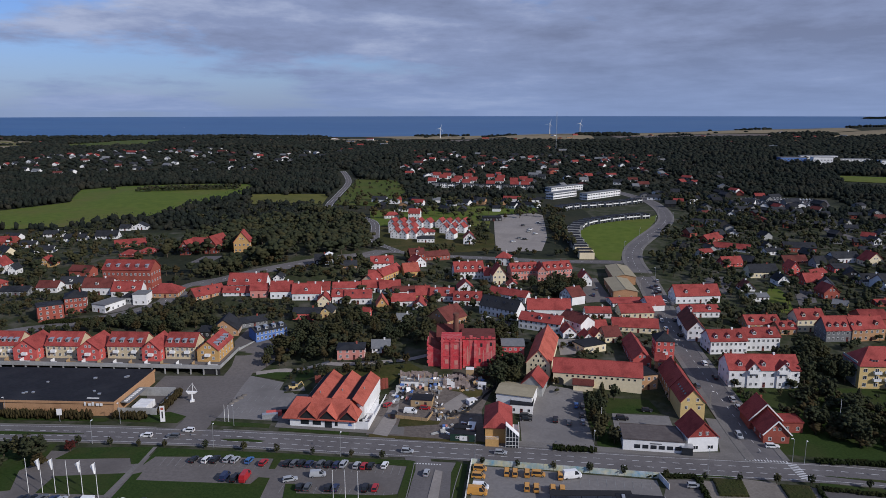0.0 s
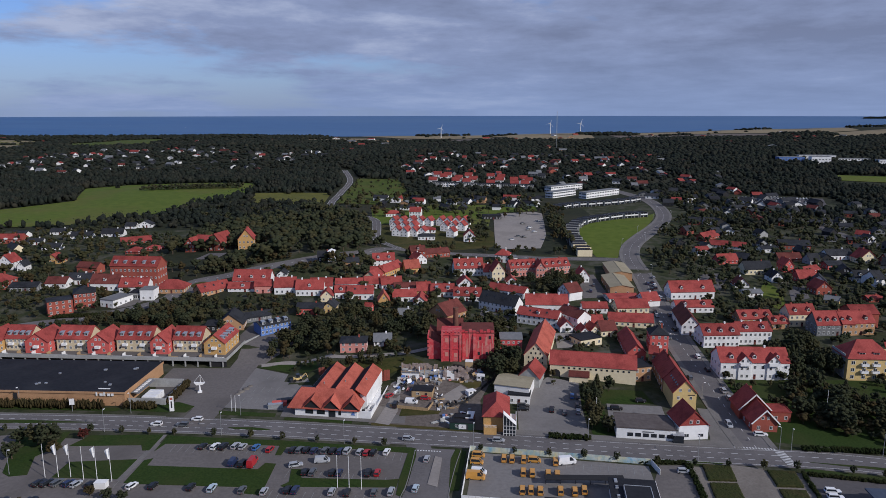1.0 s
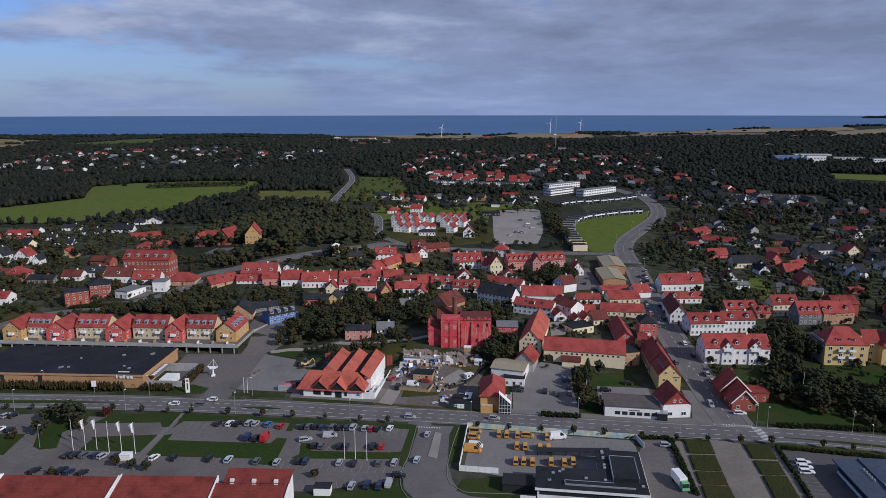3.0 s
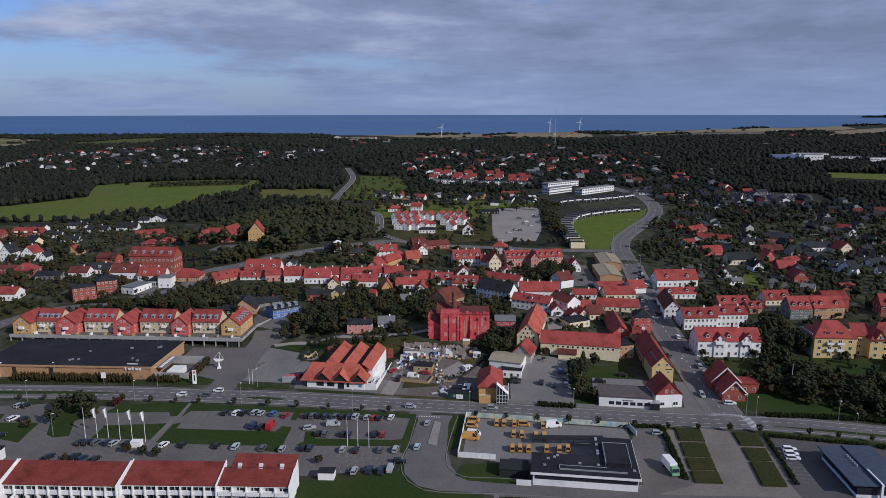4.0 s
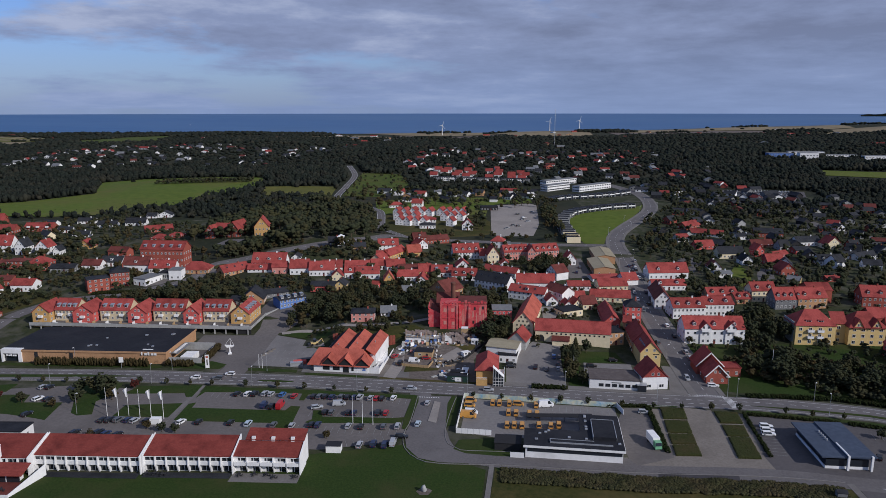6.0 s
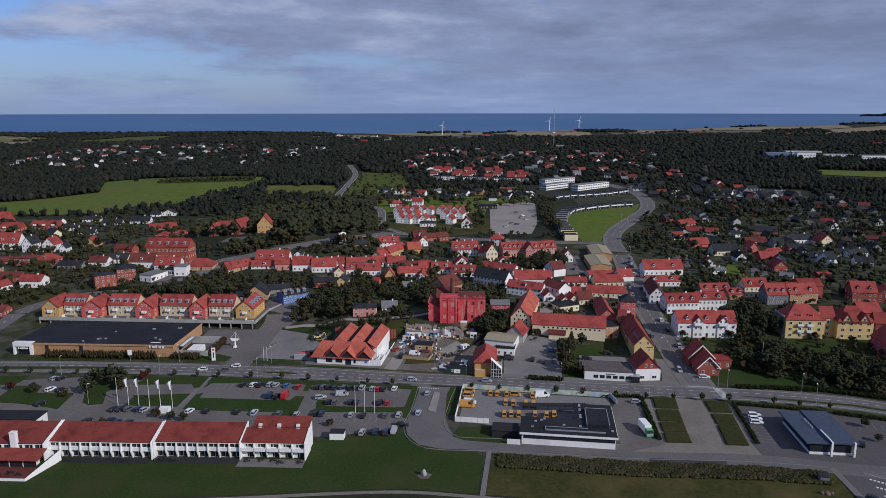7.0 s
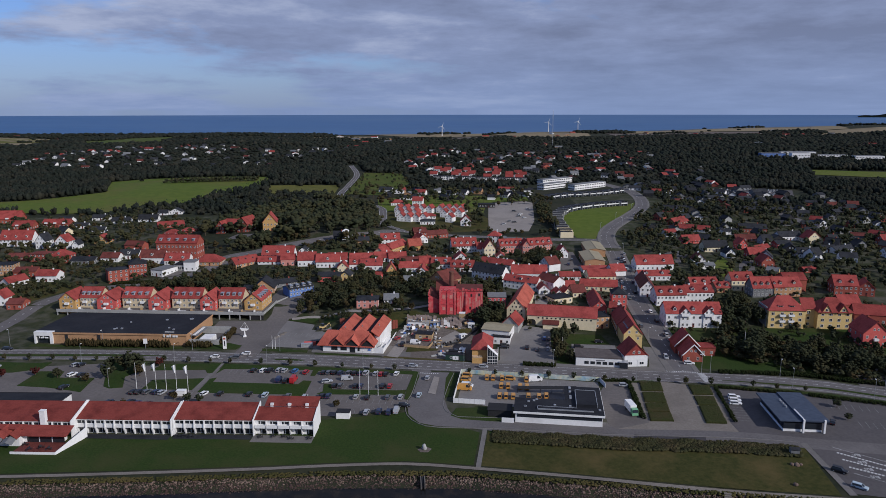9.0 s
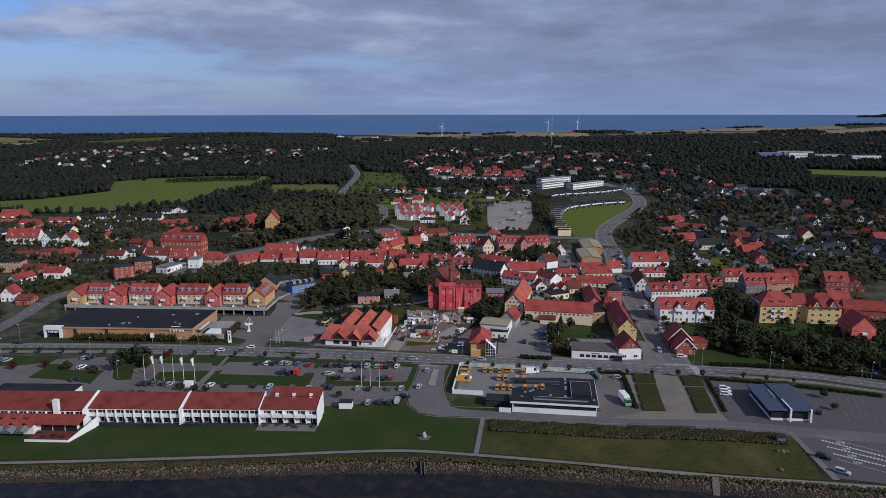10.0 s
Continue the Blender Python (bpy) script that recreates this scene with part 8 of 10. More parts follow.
for x, y, h, m in ((-190, 190, 4, "leaf_red"), (-184, 201, 4, "leaf_red"), (-171, 203, 4, "leaf_red"), (-160, 200, 4.6, "leaf"), (-146, 196, 3.6, "leaf_brown"), (-123, 214, 4.2, "leaf_red"),
                   (-103, 178, 3.4, "leaf_brown"), (-97, 176, 3.8, "leaf"), (-92, 175, 3.6, "leaf"), (-120, 172, 2.8, "leaf_brown"), (-39, 171, 3.0, "leaf_brown"), (149, 171, 3.6, "leaf"), (147, 160, 3.0, "leaf")):
    tree(x, y, h, 1.15, m, group="small trees in the car parks")
# young trees along the main road
for i, p in enumerate(resample(MAIN, 9.2)):
    if -230 < p.x < 150 and not -16 < p.x < 8:
        d = Vector((0.11, 1.0)) if p.x < 100 else Vector((0.3, 1.0))
        q = p - d.normalized() * 8.2
        tree(q.x, q.y, 3.3 + 0.5 * math.sin(i * 5.1), 0.75, "leaf" if i % 3 else "leaf_olive", label="small round street tree beside the main road", group="street trees")


FAR_GREEN = ((549, 993), (660, 968), (625, 905), (528, 935))
FAR_OPEN = ((553, 999), (760, 960), (640, 850), (490, 850))


def woods():
    """The wooded country beyond the town, one canopy of many small clumps."""
    rng = np.random.default_rng(9)
    near, far, loose = [], [], []
    clear = [(((-560, 630), (-493, 633), (-454, 644), (-428, 655), (-382, 712), (-440, 850), (-400, 880), (-300, 866), (-233, 846), (-211, 780), (-225, 738), (-249, 673), (-267, 625), (-296, 600), (-309, 571), (-351, 562), (-420, 568), (-469, 572), (-560, 560))),
             ((-208, 760), (-170, 768), (-126, 770), (-122, 703), (-161, 683), (-195, 697)), ((-110, 700), (-60, 690), (-40, 780), (-60, 900), (-112, 900)),
             ((296, 660), (392, 660), (424, 760), (306, 775)), ((300, 480), (330, 480), (330, 600), (296, 610)), FAR_GREEN, FAR_OPEN, ((-2000, 1900), (-1150, 1900), (-1150, 2150), (-2000, 2150)), ((-1400, 1560), (-960, 1580), (-1150, 2120), (-1700, 2100)), ((-896, 1680), (-760, 1800), (-834, 2123), (-1150, 2150)), ((-389, 1850), (-60, 2120), (-55, 2386), (-521, 2376)),
             ((-150, 1980), (420, 1930), (1600, 1990), (1800, 2560), (-420, 2560), (-380, 2250)), ((-700, 2150), (-200, 2100), (-200, 2250), (-700, 2250))]
    y = 560.0
    while y < 2560:
        step = 5.6 + (y - 560) * 0.0066
        half = 0.68 * (y + 110) + 20
        for x in np.arange(-half, half, step):
            px, py = x + rng.uniform(-0.5, 0.5) * step, y + rng.uniform(-0.5, 0.5) * step
            dense = math.sin(px / 83 + 1.1) + math.sin(py / 97 + px / 210) + math.sin((px - py) / 61)
            built = -70 < px < 330 and 600 < py < 1350 or -760 < px < -220 and 1000 < py < 1550 or 200 < px < 480 and py < 760 or -420 < px < -130 and py < 560
            if rng.random() > (0.50 if built else 0.95 if dense > -1.2 else 0.6):
                continue
            if -130 < px < 100 and py < 750 or 96 < px < 226 and py < 800:
                continue
            if any(inside(px, py, c) for c in clear) and rng.random() > (0.9 if py > 1850 and dense > 1.15 else 0.004):
                continue
            if any((px - a) ** 2 + (py - b) ** 2 < (r + 2.5) ** 2 for a, b, r in FOOT if abs(a - px) < 20 and abs(b - py) < 20):
                continue
            if any(abs(px - q.x) < 9 and abs(py - q.y) < 14 for q in hill_line):
                continue
            h = rng.uniform(5, 9) * (0.7 if built else 1.0) * (1.0 + 0.25 * dense / 3)
            z = height(px, py)
            r = step * rng.uniform(0.34, 0.52)
            (near if y < 1150 else far).append((px, py, z + h * 0.45, r, h * 0.5))
            if y < 1150:
                near.append((px + rng.normal() * r * 0.7, py + rng.normal() * r * 0.7, z + h * rng.uniform(0.5, 0.85), r * 0.55, h * 0.25))
            for _ in range(7 if y < 1150 else 3):
                loose.append((px + rng.normal() * r * 0.8, py + rng.normal() * r * 0.8, z + h * rng.uniform(0.55, 1.08)))
        y += step * 0.95
    ob = new("woodland", raw_mesh("woodland", [lobes(near, 1, rng, 0.22), lobes(far, 1, rng, 0.24), tufts(loose, 0.8, rng)], "woods"))
    tagged(ob, "dark autumn woodland covering the low hills", "woodland", "", "stuff")
    print("clumps", len(near), len(far))


# hedges and shrubs near the shore
def hedge_bed(name, outline, tall, label, seed, mat="hedge", wild=False):
    rng = np.random.default_rng(seed)
    r2 = random.Random(seed)
    xs, ys = [p[0] for p in outline], [p[1] for p in outline]
    pl, tp = [], []
    n = int(abs(max(xs) - min(xs)) * abs(max(ys) - min(ys)) * (4.4 if wild else 5.0))
    while len(pl) < n:
        x, y = r2.uniform(min(xs), max(xs)), r2.uniform(min(ys), max(ys))
        if not inside(x, y, outline):
            n -= 1
            continue
        z = height(x, y)
        up = 0.72 + 0.28 * math.sin(x * 0.5 + seed) * math.sin(y * 0.8) if wild else 1.0
        pl.append((x, y, z + tall * up * r2.uniform(0.45, 0.62), r2.uniform(0.4, 0.8), tall * up * 0.42))
        tp += [(x + r2.gauss(0, 0.3), y + r2.gauss(0, 0.3), z + tall * up * r2.uniform(0.7, 1.08)) for _ in range(8 if wild else 2)]
    return tagged(new(name, raw_mesh(name, [lobes(pl, 1, rng, 0.25), tufts(tp, 0.17, rng)], mat)), label, "hedge")


def clipped_bed(outline, tall, label, seed):
    """A low bed clipped flat: uneven top, leafy sides."""
    rng = np.random.default_rng(seed)
    (ax, ay), (bx, by), (cx, cy), (dx, dy) = outline
    n, m = 22, 24
    s = Shape()
    rows = []
    for j in range(m + 1):
        for i in range(n + 1):
            u, v = i / n, j / m
            edge = i in (0, n) or j in (0, m)
            x = (ax * (1 - u) + bx * u) * (1 - v) + (dx * (1 - u) + cx * u) * v + rng.normal() * 0.05
            y = (ay * (1 - u) + by * u) * (1 - v) + (dy * (1 - u) + cy * u) * v + rng.normal() * 0.05
            rows.append((x, y, height(x, y) + (tall * 0.8 if edge else tall) + rng.normal() * 0.05))
    k = len(s.v)
    s.v += rows
    for j in range(m):
        for i in range(n):
            q = k + j * (n + 1) + i
            s.f.append((q, q + n + 1, q + n + 2, q + 1))
            s.m.append(0)
    rim = [i for i in range(n)] + [n + j * (n + 1) for j in range(m)] + [m * (n + 1) + n - i for i in range(n)] + [(m - j) * (n + 1) for j in range(m)]
    low = len(s.v)
    s.v += [(rows[i][0], rows[i][1], rows[i][2] - tall - 0.1) for i in rim]
    for i in range(len(rim)):
        j = (i + 1) % len(rim)
        s.f.append((k + rim[i], k + rim[j], low + j, low + i))
        s.m.append(0)
    return tagged(new("hedge", s.mesh("hedge", "bed")), label, "hedge")


BED = "low clipped hedge bed beside the gravel walk"
clipped_bed(((81.5, 196), (90, 195.2), (88.5, 186), (80, 186.5)), 0.7, BED, 41)
clipped_bed(((79.8, 185), (88, 184.6), (86.5, 175), (78.2, 175.6)), 0.6, BED, 42)
clipped_bed(((78.0, 174.4), (86.3, 174), (85.2, 166.8), (77, 167.2)), 0.6, BED, 43)
clipped_bed(((76.8, 166), (85, 165.6), (84, 158.8), (75.8, 159.2)), 0.7, BED, 44)
clipped_bed(((100.4, 192.5), (108.5, 191.5), (107, 182.5), (99.2, 183)), 0.7, BED, 45)
clipped_bed(((99, 181.4), (106.5, 180.6), (105.0, 172.6), (97.8, 173.0)), 0.6, BED, 46)
clipped_bed(((97.6, 171.8), (104.8, 171.4), (102.4, 157), (95.2, 157.4)), 0.7, BED, 47)
hedge("hedge", ((77, 196), (73.6, 161)), 1.9, 1.4, "thick brownish hedge beside the depot lot", seed=47)
hedge("hedge", ((110.5, 191), (105.8, 158)), 1.3, 1.2, "thick hedge beside the bus terminal", seed=48)
hedge("hedge", ((62, 197.5), (77, 197)), 1.8, 1.2, "ragged hedge by the main road", seed=49)
hedge("hedge", ((112, 190), (142, 183)), 1.8, 1.2, "hedge behind the bus pavilion", seed=50)
hedge("hedge", ((144, 182), (172, 172)), 2.0, 1.3, "hedge along the bus terminal road", seed=51)
hedge("hedge", ((36, 215.5), (50, 213.5)), 3.0, 1.6, "shrub bed at the car park edge", seed=52)
hedge("hedge", ((118, 206), (150, 203), (180, 192), (198, 182)), 2.4, 1.8, "long clipped hedge along the main road", seed=53)
hedge_bed("scrub", ((18.5, 150.5), (40, 148), (62, 145.4), (100, 142.5), (119, 139), (117, 132), (96, 135), (60, 137), (38, 140), (18, 142.5)), 1.2, "tangled olive scrub along the meadow", 54, "scrub", True)
hedge("hedge", ((-200, 337), (-150, 343)), 2.5, 2.0, "garden hedge above the road", seed=55)
hedge("hedge", ((-106, 262), (-118, 262)), 1.6, 2.0, "hedge round the delivery yard", seed=56)


# ---- quarters beyond the old town ----
FAR = {}


def far_house(x, y, yaw, L, D, hw, rh, wall, top, ridge="x", cols=3):
    """One of the distant houses: body, roof and window openings, gathered by colours."""
    m = pose(x, y, height(x, y), 0, 0, yaw)
    c, s_ = math.cos(radians(yaw)), math.sin(radians(yaw))
    FOOT.append((x + c * L / 2 - s_ * D / 2, y + s_ * L / 2 + c * D / 2, 0.5 * math.hypot(L, D)))
    win = Shape()
    for k in range(cols):
        u = L * (k + 0.5) / cols
        win.box(u - 0.7, u + 0.7, -0.06, 0.05, 0.9, 2.3)
    for shape, mat in ((body_shape(L, D, hw, rh, "gable", ridge, 4), wall), (roof_shape(L, D, hw, rh, "gable", ridge), top), (win, "glass")):
        v, f, _ = FAR.setdefault(mat, ([], [], 0))
        k = len(v)
        v += [tuple(m @ Vector(p)) for p in shape.v]
        f += [tuple(k + i for i in q) for q in shape.f]


def plant_far_houses():
    for mat, (v, f, _) in sorted(FAR.items()):
        s = Shape()
        s.v, s.f, s.m = v, f, [0] * len(f)
        tagged(new("distant_houses", s.mesh("distant_houses", mat)), f"{WORDS.get(mat, 'dark window')} surfaces of distant houses among trees", "houses", "", "stuff")


rngq = random.Random(31)
for y0, xs in ((568.3, (-45.8, -38.8, -31.4, -23.9, -17.0, -7.0, -0.6, 6.4, 12.8)), (550.2, (-43.9, -36.7, -29.5, -3.4, 3.3, 10.1)), (530.0, (-41.0, -34.5, -27.5, -21.0, 1.4))):
    for k, x in enumerate(xs):
        house(x, y0 + 0.8 * math.sin(k * 2.3 + y0), rngq.uniform(-24, -14), 6.6, 9.0, 4.4, 3.3, "white", "red_tile", ridge="y", rows=2, cols=2, side_cols=1, chimneys=0, name="terrace_house", group="white terrace houses", win=(1.1, 1.0), door=False, over=0.25)
house(-18.1, 541.8, 0, 11.0, 8, 2.6, 2.2, "white", "red_tile", roof="hip", rows=1, chimneys=0)
house(-20.1, 517.4, 2, 13.0, 8, 3.0, 1.8, "white", "dark_tile", roof="hip", rows=1, cols=5)
house(14.6, 513.3, 0, 8.8, 9, 4.6, 4.4, "white", "red_tile", ridge="y", rows=2, chimneys=1)
house(-52.5, 615.9, 4, 13, 9, 2.8, 2.8, "white", "red_tile", roof="hip", rows=1)
house(-31.2, 612, -8, 10, 9, 5.4, 3.6, "white", "red_tile", rows=2, side_cols=2)
house(34, 600, 4, 16, 9, 3.4, 0.4, "black_wood", "felt", roof="flat", rows=1)


def along(line, step):
    """Places every step metres along a smooth line, with the bearing there."""
    pts, run, out = resample(line, 1.0), 0.0, []
    for p, q in zip(pts, pts[1:]):
        if run <= 0:
            out.append((p.x, p.y, math.degrees(math.atan2(q.y - p.y, q.x - p.x))))
            run = step
        run -= (q - p).length
    return out


def row_unit(x, y, yaw, wall, group, tall=4.4):
    """A flat-roofed row house: white side walls standing forward of a dark, glazed front."""
    own = thing("terrace_house", "flat-roofed row house with white party walls and dark glazed front" if wall != "cream" else "beige flat-roofed row house with dark glazing", "house", x, y, None, yaw, group)
    FOOT.append((x, y, 6.0))
    part("wall", Shape().box(0.3, 7.3, 1.2, 10.0, -2.5, tall).mesh("wall", "black_wood" if wall != "cream" else "cream") if ("row_wall", wall) not in CACHE else CACHE[("row_wall", wall)], own)
    for e in (0.0, 7.4):
        part("party_wall", Shape().box(e, e + 0.2, 0.0, 10.2, -2.5, tall + 0.12).mesh("party_wall", "concrete" if wall == "white" else wall), own)
    part("balcony", Shape().box(0.3, 7.3, 0.1, 0.3, 2.3, 3.3).box(0.3, 7.3, 0.3, 1.2, 2.2, 2.4).mesh("balcony", wall), own)
    part("roof", Shape().box(0.3, 7.3, 0.5, 10.2, tall, tall + 0.25).mesh("roof", "felt"), own)
    for z in (0.3, 2.7):
        part("glazing", Shape().box(0.8, 6.8, 1.12, 1.25, z, z + 1.7, 0).box(3.7, 3.9, 1.05, 1.2, z, z + 1.7, 1).mesh("glazing", "glass", "white"), own)


for k, (x, y, a) in enumerate(along(((102.5, 468), (102.5, 500), (104, 530), (110, 556), (122, 577), (138, 591), (156, 603), (176, 611)), 8.0)):
    row_unit(x + (1.0 if k % 2 else 0.0), y, a, "cream" if k < 3 else "concrete" if k < 10 else "white", "curved terrace")
for k, (x, y, a) in enumerate(along(((112, 657), (129, 672), (151, 681), (175, 692), (201, 712)), 8.6)):
    row_unit(x, y + (1.6 if k % 2 else 0.0), a, "white", "upper curved terrace")
for x, y, L, yw in ((123, 800, 56, 40), (117, 747, 42, 44), (152, 740, 60, 42)):
    house(x, y, yw, L, 10, 6.4, 0.5, "white", "grey_roof", roof="flat", rows=2, cols=13, side_cols=3, name="apartment_block", category="apartment block", group="white flat blocks", win=(2.9, 1.5), door=False, label="long white flat-roofed apartment block on the slope")
for r, (y0, z0) in enumerate(((880, 0), (915, 0), (952, 0))):
    for i in range(6):
        x = -20 + i * 24 + 9 * (r % 2)
        far_house(x + 6 * math.sin(i * 2.1 + r), y0 - i * 4 + 7 * math.sin(i * 1.3 + 2 * r), -8, 10, 8.5, 3.6, 3.8, "white", "red_tile")
for i in range(13):
    house(-14 + i * 9.4, 850 - i * 1.2, 0, 8.6, 9, 5.0, 0.4, "white" if i % 3 else "grey_roof", "felt", roof="flat", rows=2, cols=3, side_cols=0, name="terrace_house", group="flat hillside terrace", door=False, win=(1.9, 1.5))
house(94.0, 377.5, -3, 13.2, 30, 4.8, 1.2, "tan", "eternit", ridge="y", rows=1, cols=2, side_cols=3, chimneys=0, name="hall", category="hall", label="plain hall with pale fibre-cement roof")
house(101, 408, -4, 13.2, 30, 4.9, 1.2, "tan", "eternit", ridge="y", rows=0, chimneys=0, name="hall", category="hall", label="plain hall with pale fibre-cement roof")
for x, y, L, D, h, wall in ((548, 1150, 40, 18, 9, "blue"), (590, 1128, 30, 14, 12, "white"), (640, 1160, 60, 14, 6, "white"), (688, 1110, 46, 16, 9, "white"), (600, 1190, 60, 16, 8, "white")):
    house(x, y, -6, L, D, h, 0.6, wall, "grey_roof", roof="flat", rows=2, cols=int(L / 5), side_cols=2, name="school", category="school", win=(2.6, 1.4), door=False, label=f"{wall} flat-roofed school block among trees")


def quarter(outline, count, seed, walls, tops, size=(9, 14), gap=15.0, group="", yaw=(-25, 25)):
    """Garden houses spread over a quarter."""
    rng = random.Random(seed)
    for x, y in scatter(outline, count, rng, gap, 0.9):
        L = rng.uniform(*size)
        if y > 455:
            far_house(x - L / 2, y - 4, rng.uniform(*yaw) + rng.choice((0, 0, 0, 90, -60)), L, rng.uniform(6.5, 8.5), rng.uniform(2.4, 3.6), rng.uniform(1.8, 3.2), rng.choice(walls), rng.choice(tops), rng.choice("xxy"))
            continue
        house(x - L / 2, y - 4, rng.uniform(*yaw) + rng.choice((0, 0, 0, 90, -60)), L, rng.uniform(7.5, 9.5), rng.uniform(2.8, 4.6), rng.uniform(2.6, 4.2), rng.choice(walls), rng.choice(tops),
              ridge=rng.choice("xxy"), rows=1, cols=3 if y < 700 else 2, side_cols=1 if y < 700 else 0, chimneys=rng.choice((0, 1)) if y < 800 else 0, group=group, door=False, win=(1.3, 1.2))


quarter(((200, 395), (330, 385), (470, 470), (480, 600), (330, 690), (230, 640), (170, 500)), 105, 61, ("white", "red_brick", "black_wood", "black_wood", "grey_roof", "concrete"), ("dark_tile", "dark_tile", "felt", "dark_tile", "dark_tile", "dark_tile", "brown_tile", "dark_tile", "red_tile"), (7, 10.5), 12.5, group="houses of the eastern quarter")
quarter(((-420, 400), (-215, 395), (-205, 470), (-230, 545), (-330, 548), (-440, 520)), 7, 62, ("white", "white", "red_brick", "cream"), ("dark_tile", "dark_tile", "dark_tile", "red_tile", "brown_tile"), group="houses below the field")
quarter(((-760, 1040), (-230, 1000), (-200, 1480), (-820, 1600)), 95, 63, ("white", "white", "white", "grey_roof", "black_wood"), ("dark_tile", "grey_roof", "dark_tile", "dark_tile", "dark_tile", "brown_tile", "red_tile"), (8, 13), 19.0, "houses in the western woods")
quarter(((-60, 960), (340, 760), (420, 1100), (360, 1400), (-60, 1400)), 120, 64, ("white", "white", "grey_roof", "red_brick", "black_wood"), ("red_tile", "dark_tile", "dark_tile", "brown_tile", "grey_roof"), (9, 14), 20.0, "houses on the far slope")
quarter(((180, 660), (330, 600), (420, 680), (330, 790), (215, 800)), 30, 65, ("white", "black_wood", "grey_roof"), ("red_tile", "dark_tile", "dark_tile", "dark_tile", "felt"), group="houses of the eastern quarter")
quarter(((-60, 655), (95, 660), (100, 735), (-85, 735)), 24, 66, ("white", "white", "tan", "black_wood"), ("dark_tile", "felt", "grey_roof", "red_tile"), (10, 18), 17.0, "houses above the gravel car park")
quarter(((-1400, 1400), (1500, 1400), (1700, 2300), (-1700, 2300)), 60, 67, ("white", "white", "tan"), ("grey_roof", "red_tile", "brown_tile"), (14, 26), 60.0, "scattered farms")
quarter(((-330, 255), (-232, 290), (-225, 330), (-300, 340)), 3, 68, ("white", "red_brick"), ("red_tile", "brown_tile"), group="houses below the field")
plant_copses()
plant_far_houses()
woods()

# stubble fields on the coast land
for o, m, w in ((((-1900, 1930), (-1180, 1930), (-1180, 2120), (-1900, 2120)), "straw", "pale stubble field near the coast"), (((-640, 2160), (-230, 2120), (-220, 2230), (-640, 2240)), "straw", "pale stubble field near the coast"),
                (((-120, 2060), (160, 2010), (180, 2230), (-160, 2250)), "soil", "brown ploughed field near the coast"), (((190, 2000), (420, 1960), (470, 2280), (200, 2300)), "straw", "pale stubble field near the coast"),
                (((-150, 2290), (460, 2310), (480, 2530), (-300, 2530)), "straw", "pale stubble field near the coast"), (((500, 1970), (980, 1990), (1000, 2200), (520, 2240)), "soil", "brown ploughed field near the coast"),
                (((520, 2270), (1300, 2220), (1400, 2500), (500, 2520)), "straw", "pale stubble field near the coast"), (((1020, 2000), (1500, 2020), (1560, 2200), (1040, 2190)), "straw", "pale stubble field near the coast")):
    patch("field", o, m, 1.0, 0, w, "field", 40)
patch("field", ((-1400, 1600), (-1010, 1620), (-1080, 1800), (-1420, 1780)), "straw", 1.0, 0, "pale stubble field among the western woods", "field", 40)
patch("field", ((-1420, 1790), (-1080, 1810), (-1170, 2110), (-1600, 2090)), "dry_field", 1.0, 0, "dull green pasture on the coast plain", "field", 40)
patch("field", ((-896, 1700), (-770, 1810), (-834, 2110), (-1130, 2130)), "pasture", 1.0, 0, "dull green pasture on the coast plain", "field", 40)
patch("field", ((-380, 1890), (-70, 2110), (-140, 2130), (-470, 2110)), "straw", 1.0, 0, "pale stubble field near the coast", "field", 40)
patch("field", FAR_GREEN, "field", 0.6, 0, "green sports field among woods", "field", 20)
road("road", ((309, 600), (311, 546), (316, 515), (326, 492), (352, 470), (420, 440)), 10.0, "asphalt", 0.3, "asphalt road among the eastern gardens")
patch("pavement", ((300, 690), (380, 684), (408, 746), (314, 756)), "asphalt_new_shaded", 0.4, 0, "dark asphalt car park among woods", "car park")


def far_car(x, y, colour):
    """A car far off: body, cabin and wheels in one mesh."""
    key = ("far_car", colour)
    if key not in CACHE:
        c = Shape().hexa(((-2.1, -0.85, 0.25), (2.1, -0.85, 0.25), (2.1, 0.85, 0.25), (-2.1, 0.85, 0.25)), ((-2.05, -0.82, 0.85), (2.0, -0.8, 0.8), (2.0, 0.8, 0.8), (-2.05, 0.82, 0.85)))
        c.hexa(((-1.8, -0.75, 0.85), (0.9, -0.75, 0.85), (0.9, 0.75, 0.85), (-1.8, 0.75, 0.85)), ((-1.5, -0.62, 1.42), (0.3, -0.62, 1.42), (0.3, 0.62, 1.42), (-1.5, 0.62, 1.42)), 1)
        c.box(-1.5, 0.3, -0.63, 0.63, 1.42, 1.46)
        for wx in (-1.3, 1.3):
            c.tube((wx, -0.86, 0.32), (wx, 0.86, 0.32), 0.32, 0.32, 8, 2)
        paint("car_" + colour, PAINTS[colour], 0.28)
        CACHE[key] = c.mesh("car", "car_" + colour, "glass", "rubber")
    ob = new("car", CACHE[key])
    ob.matrix_world = pose(x, y, height(x, y) + 0.42, 0, 0, 80)
    tagged(ob, f"{colour} car parked in the car park among woods", "car", "cars among the woods")


rng_far = random.Random(21)
for row in range(5):
    for k in range(22):
        if rng_far.random() < 0.68:
            far_car(308 + k * 3.4 + row * 3, 694 + row * 12 + 0.3 * math.sin(k), rng_far.choice(("silver", "white", "grey", "silver", "black", "white")))


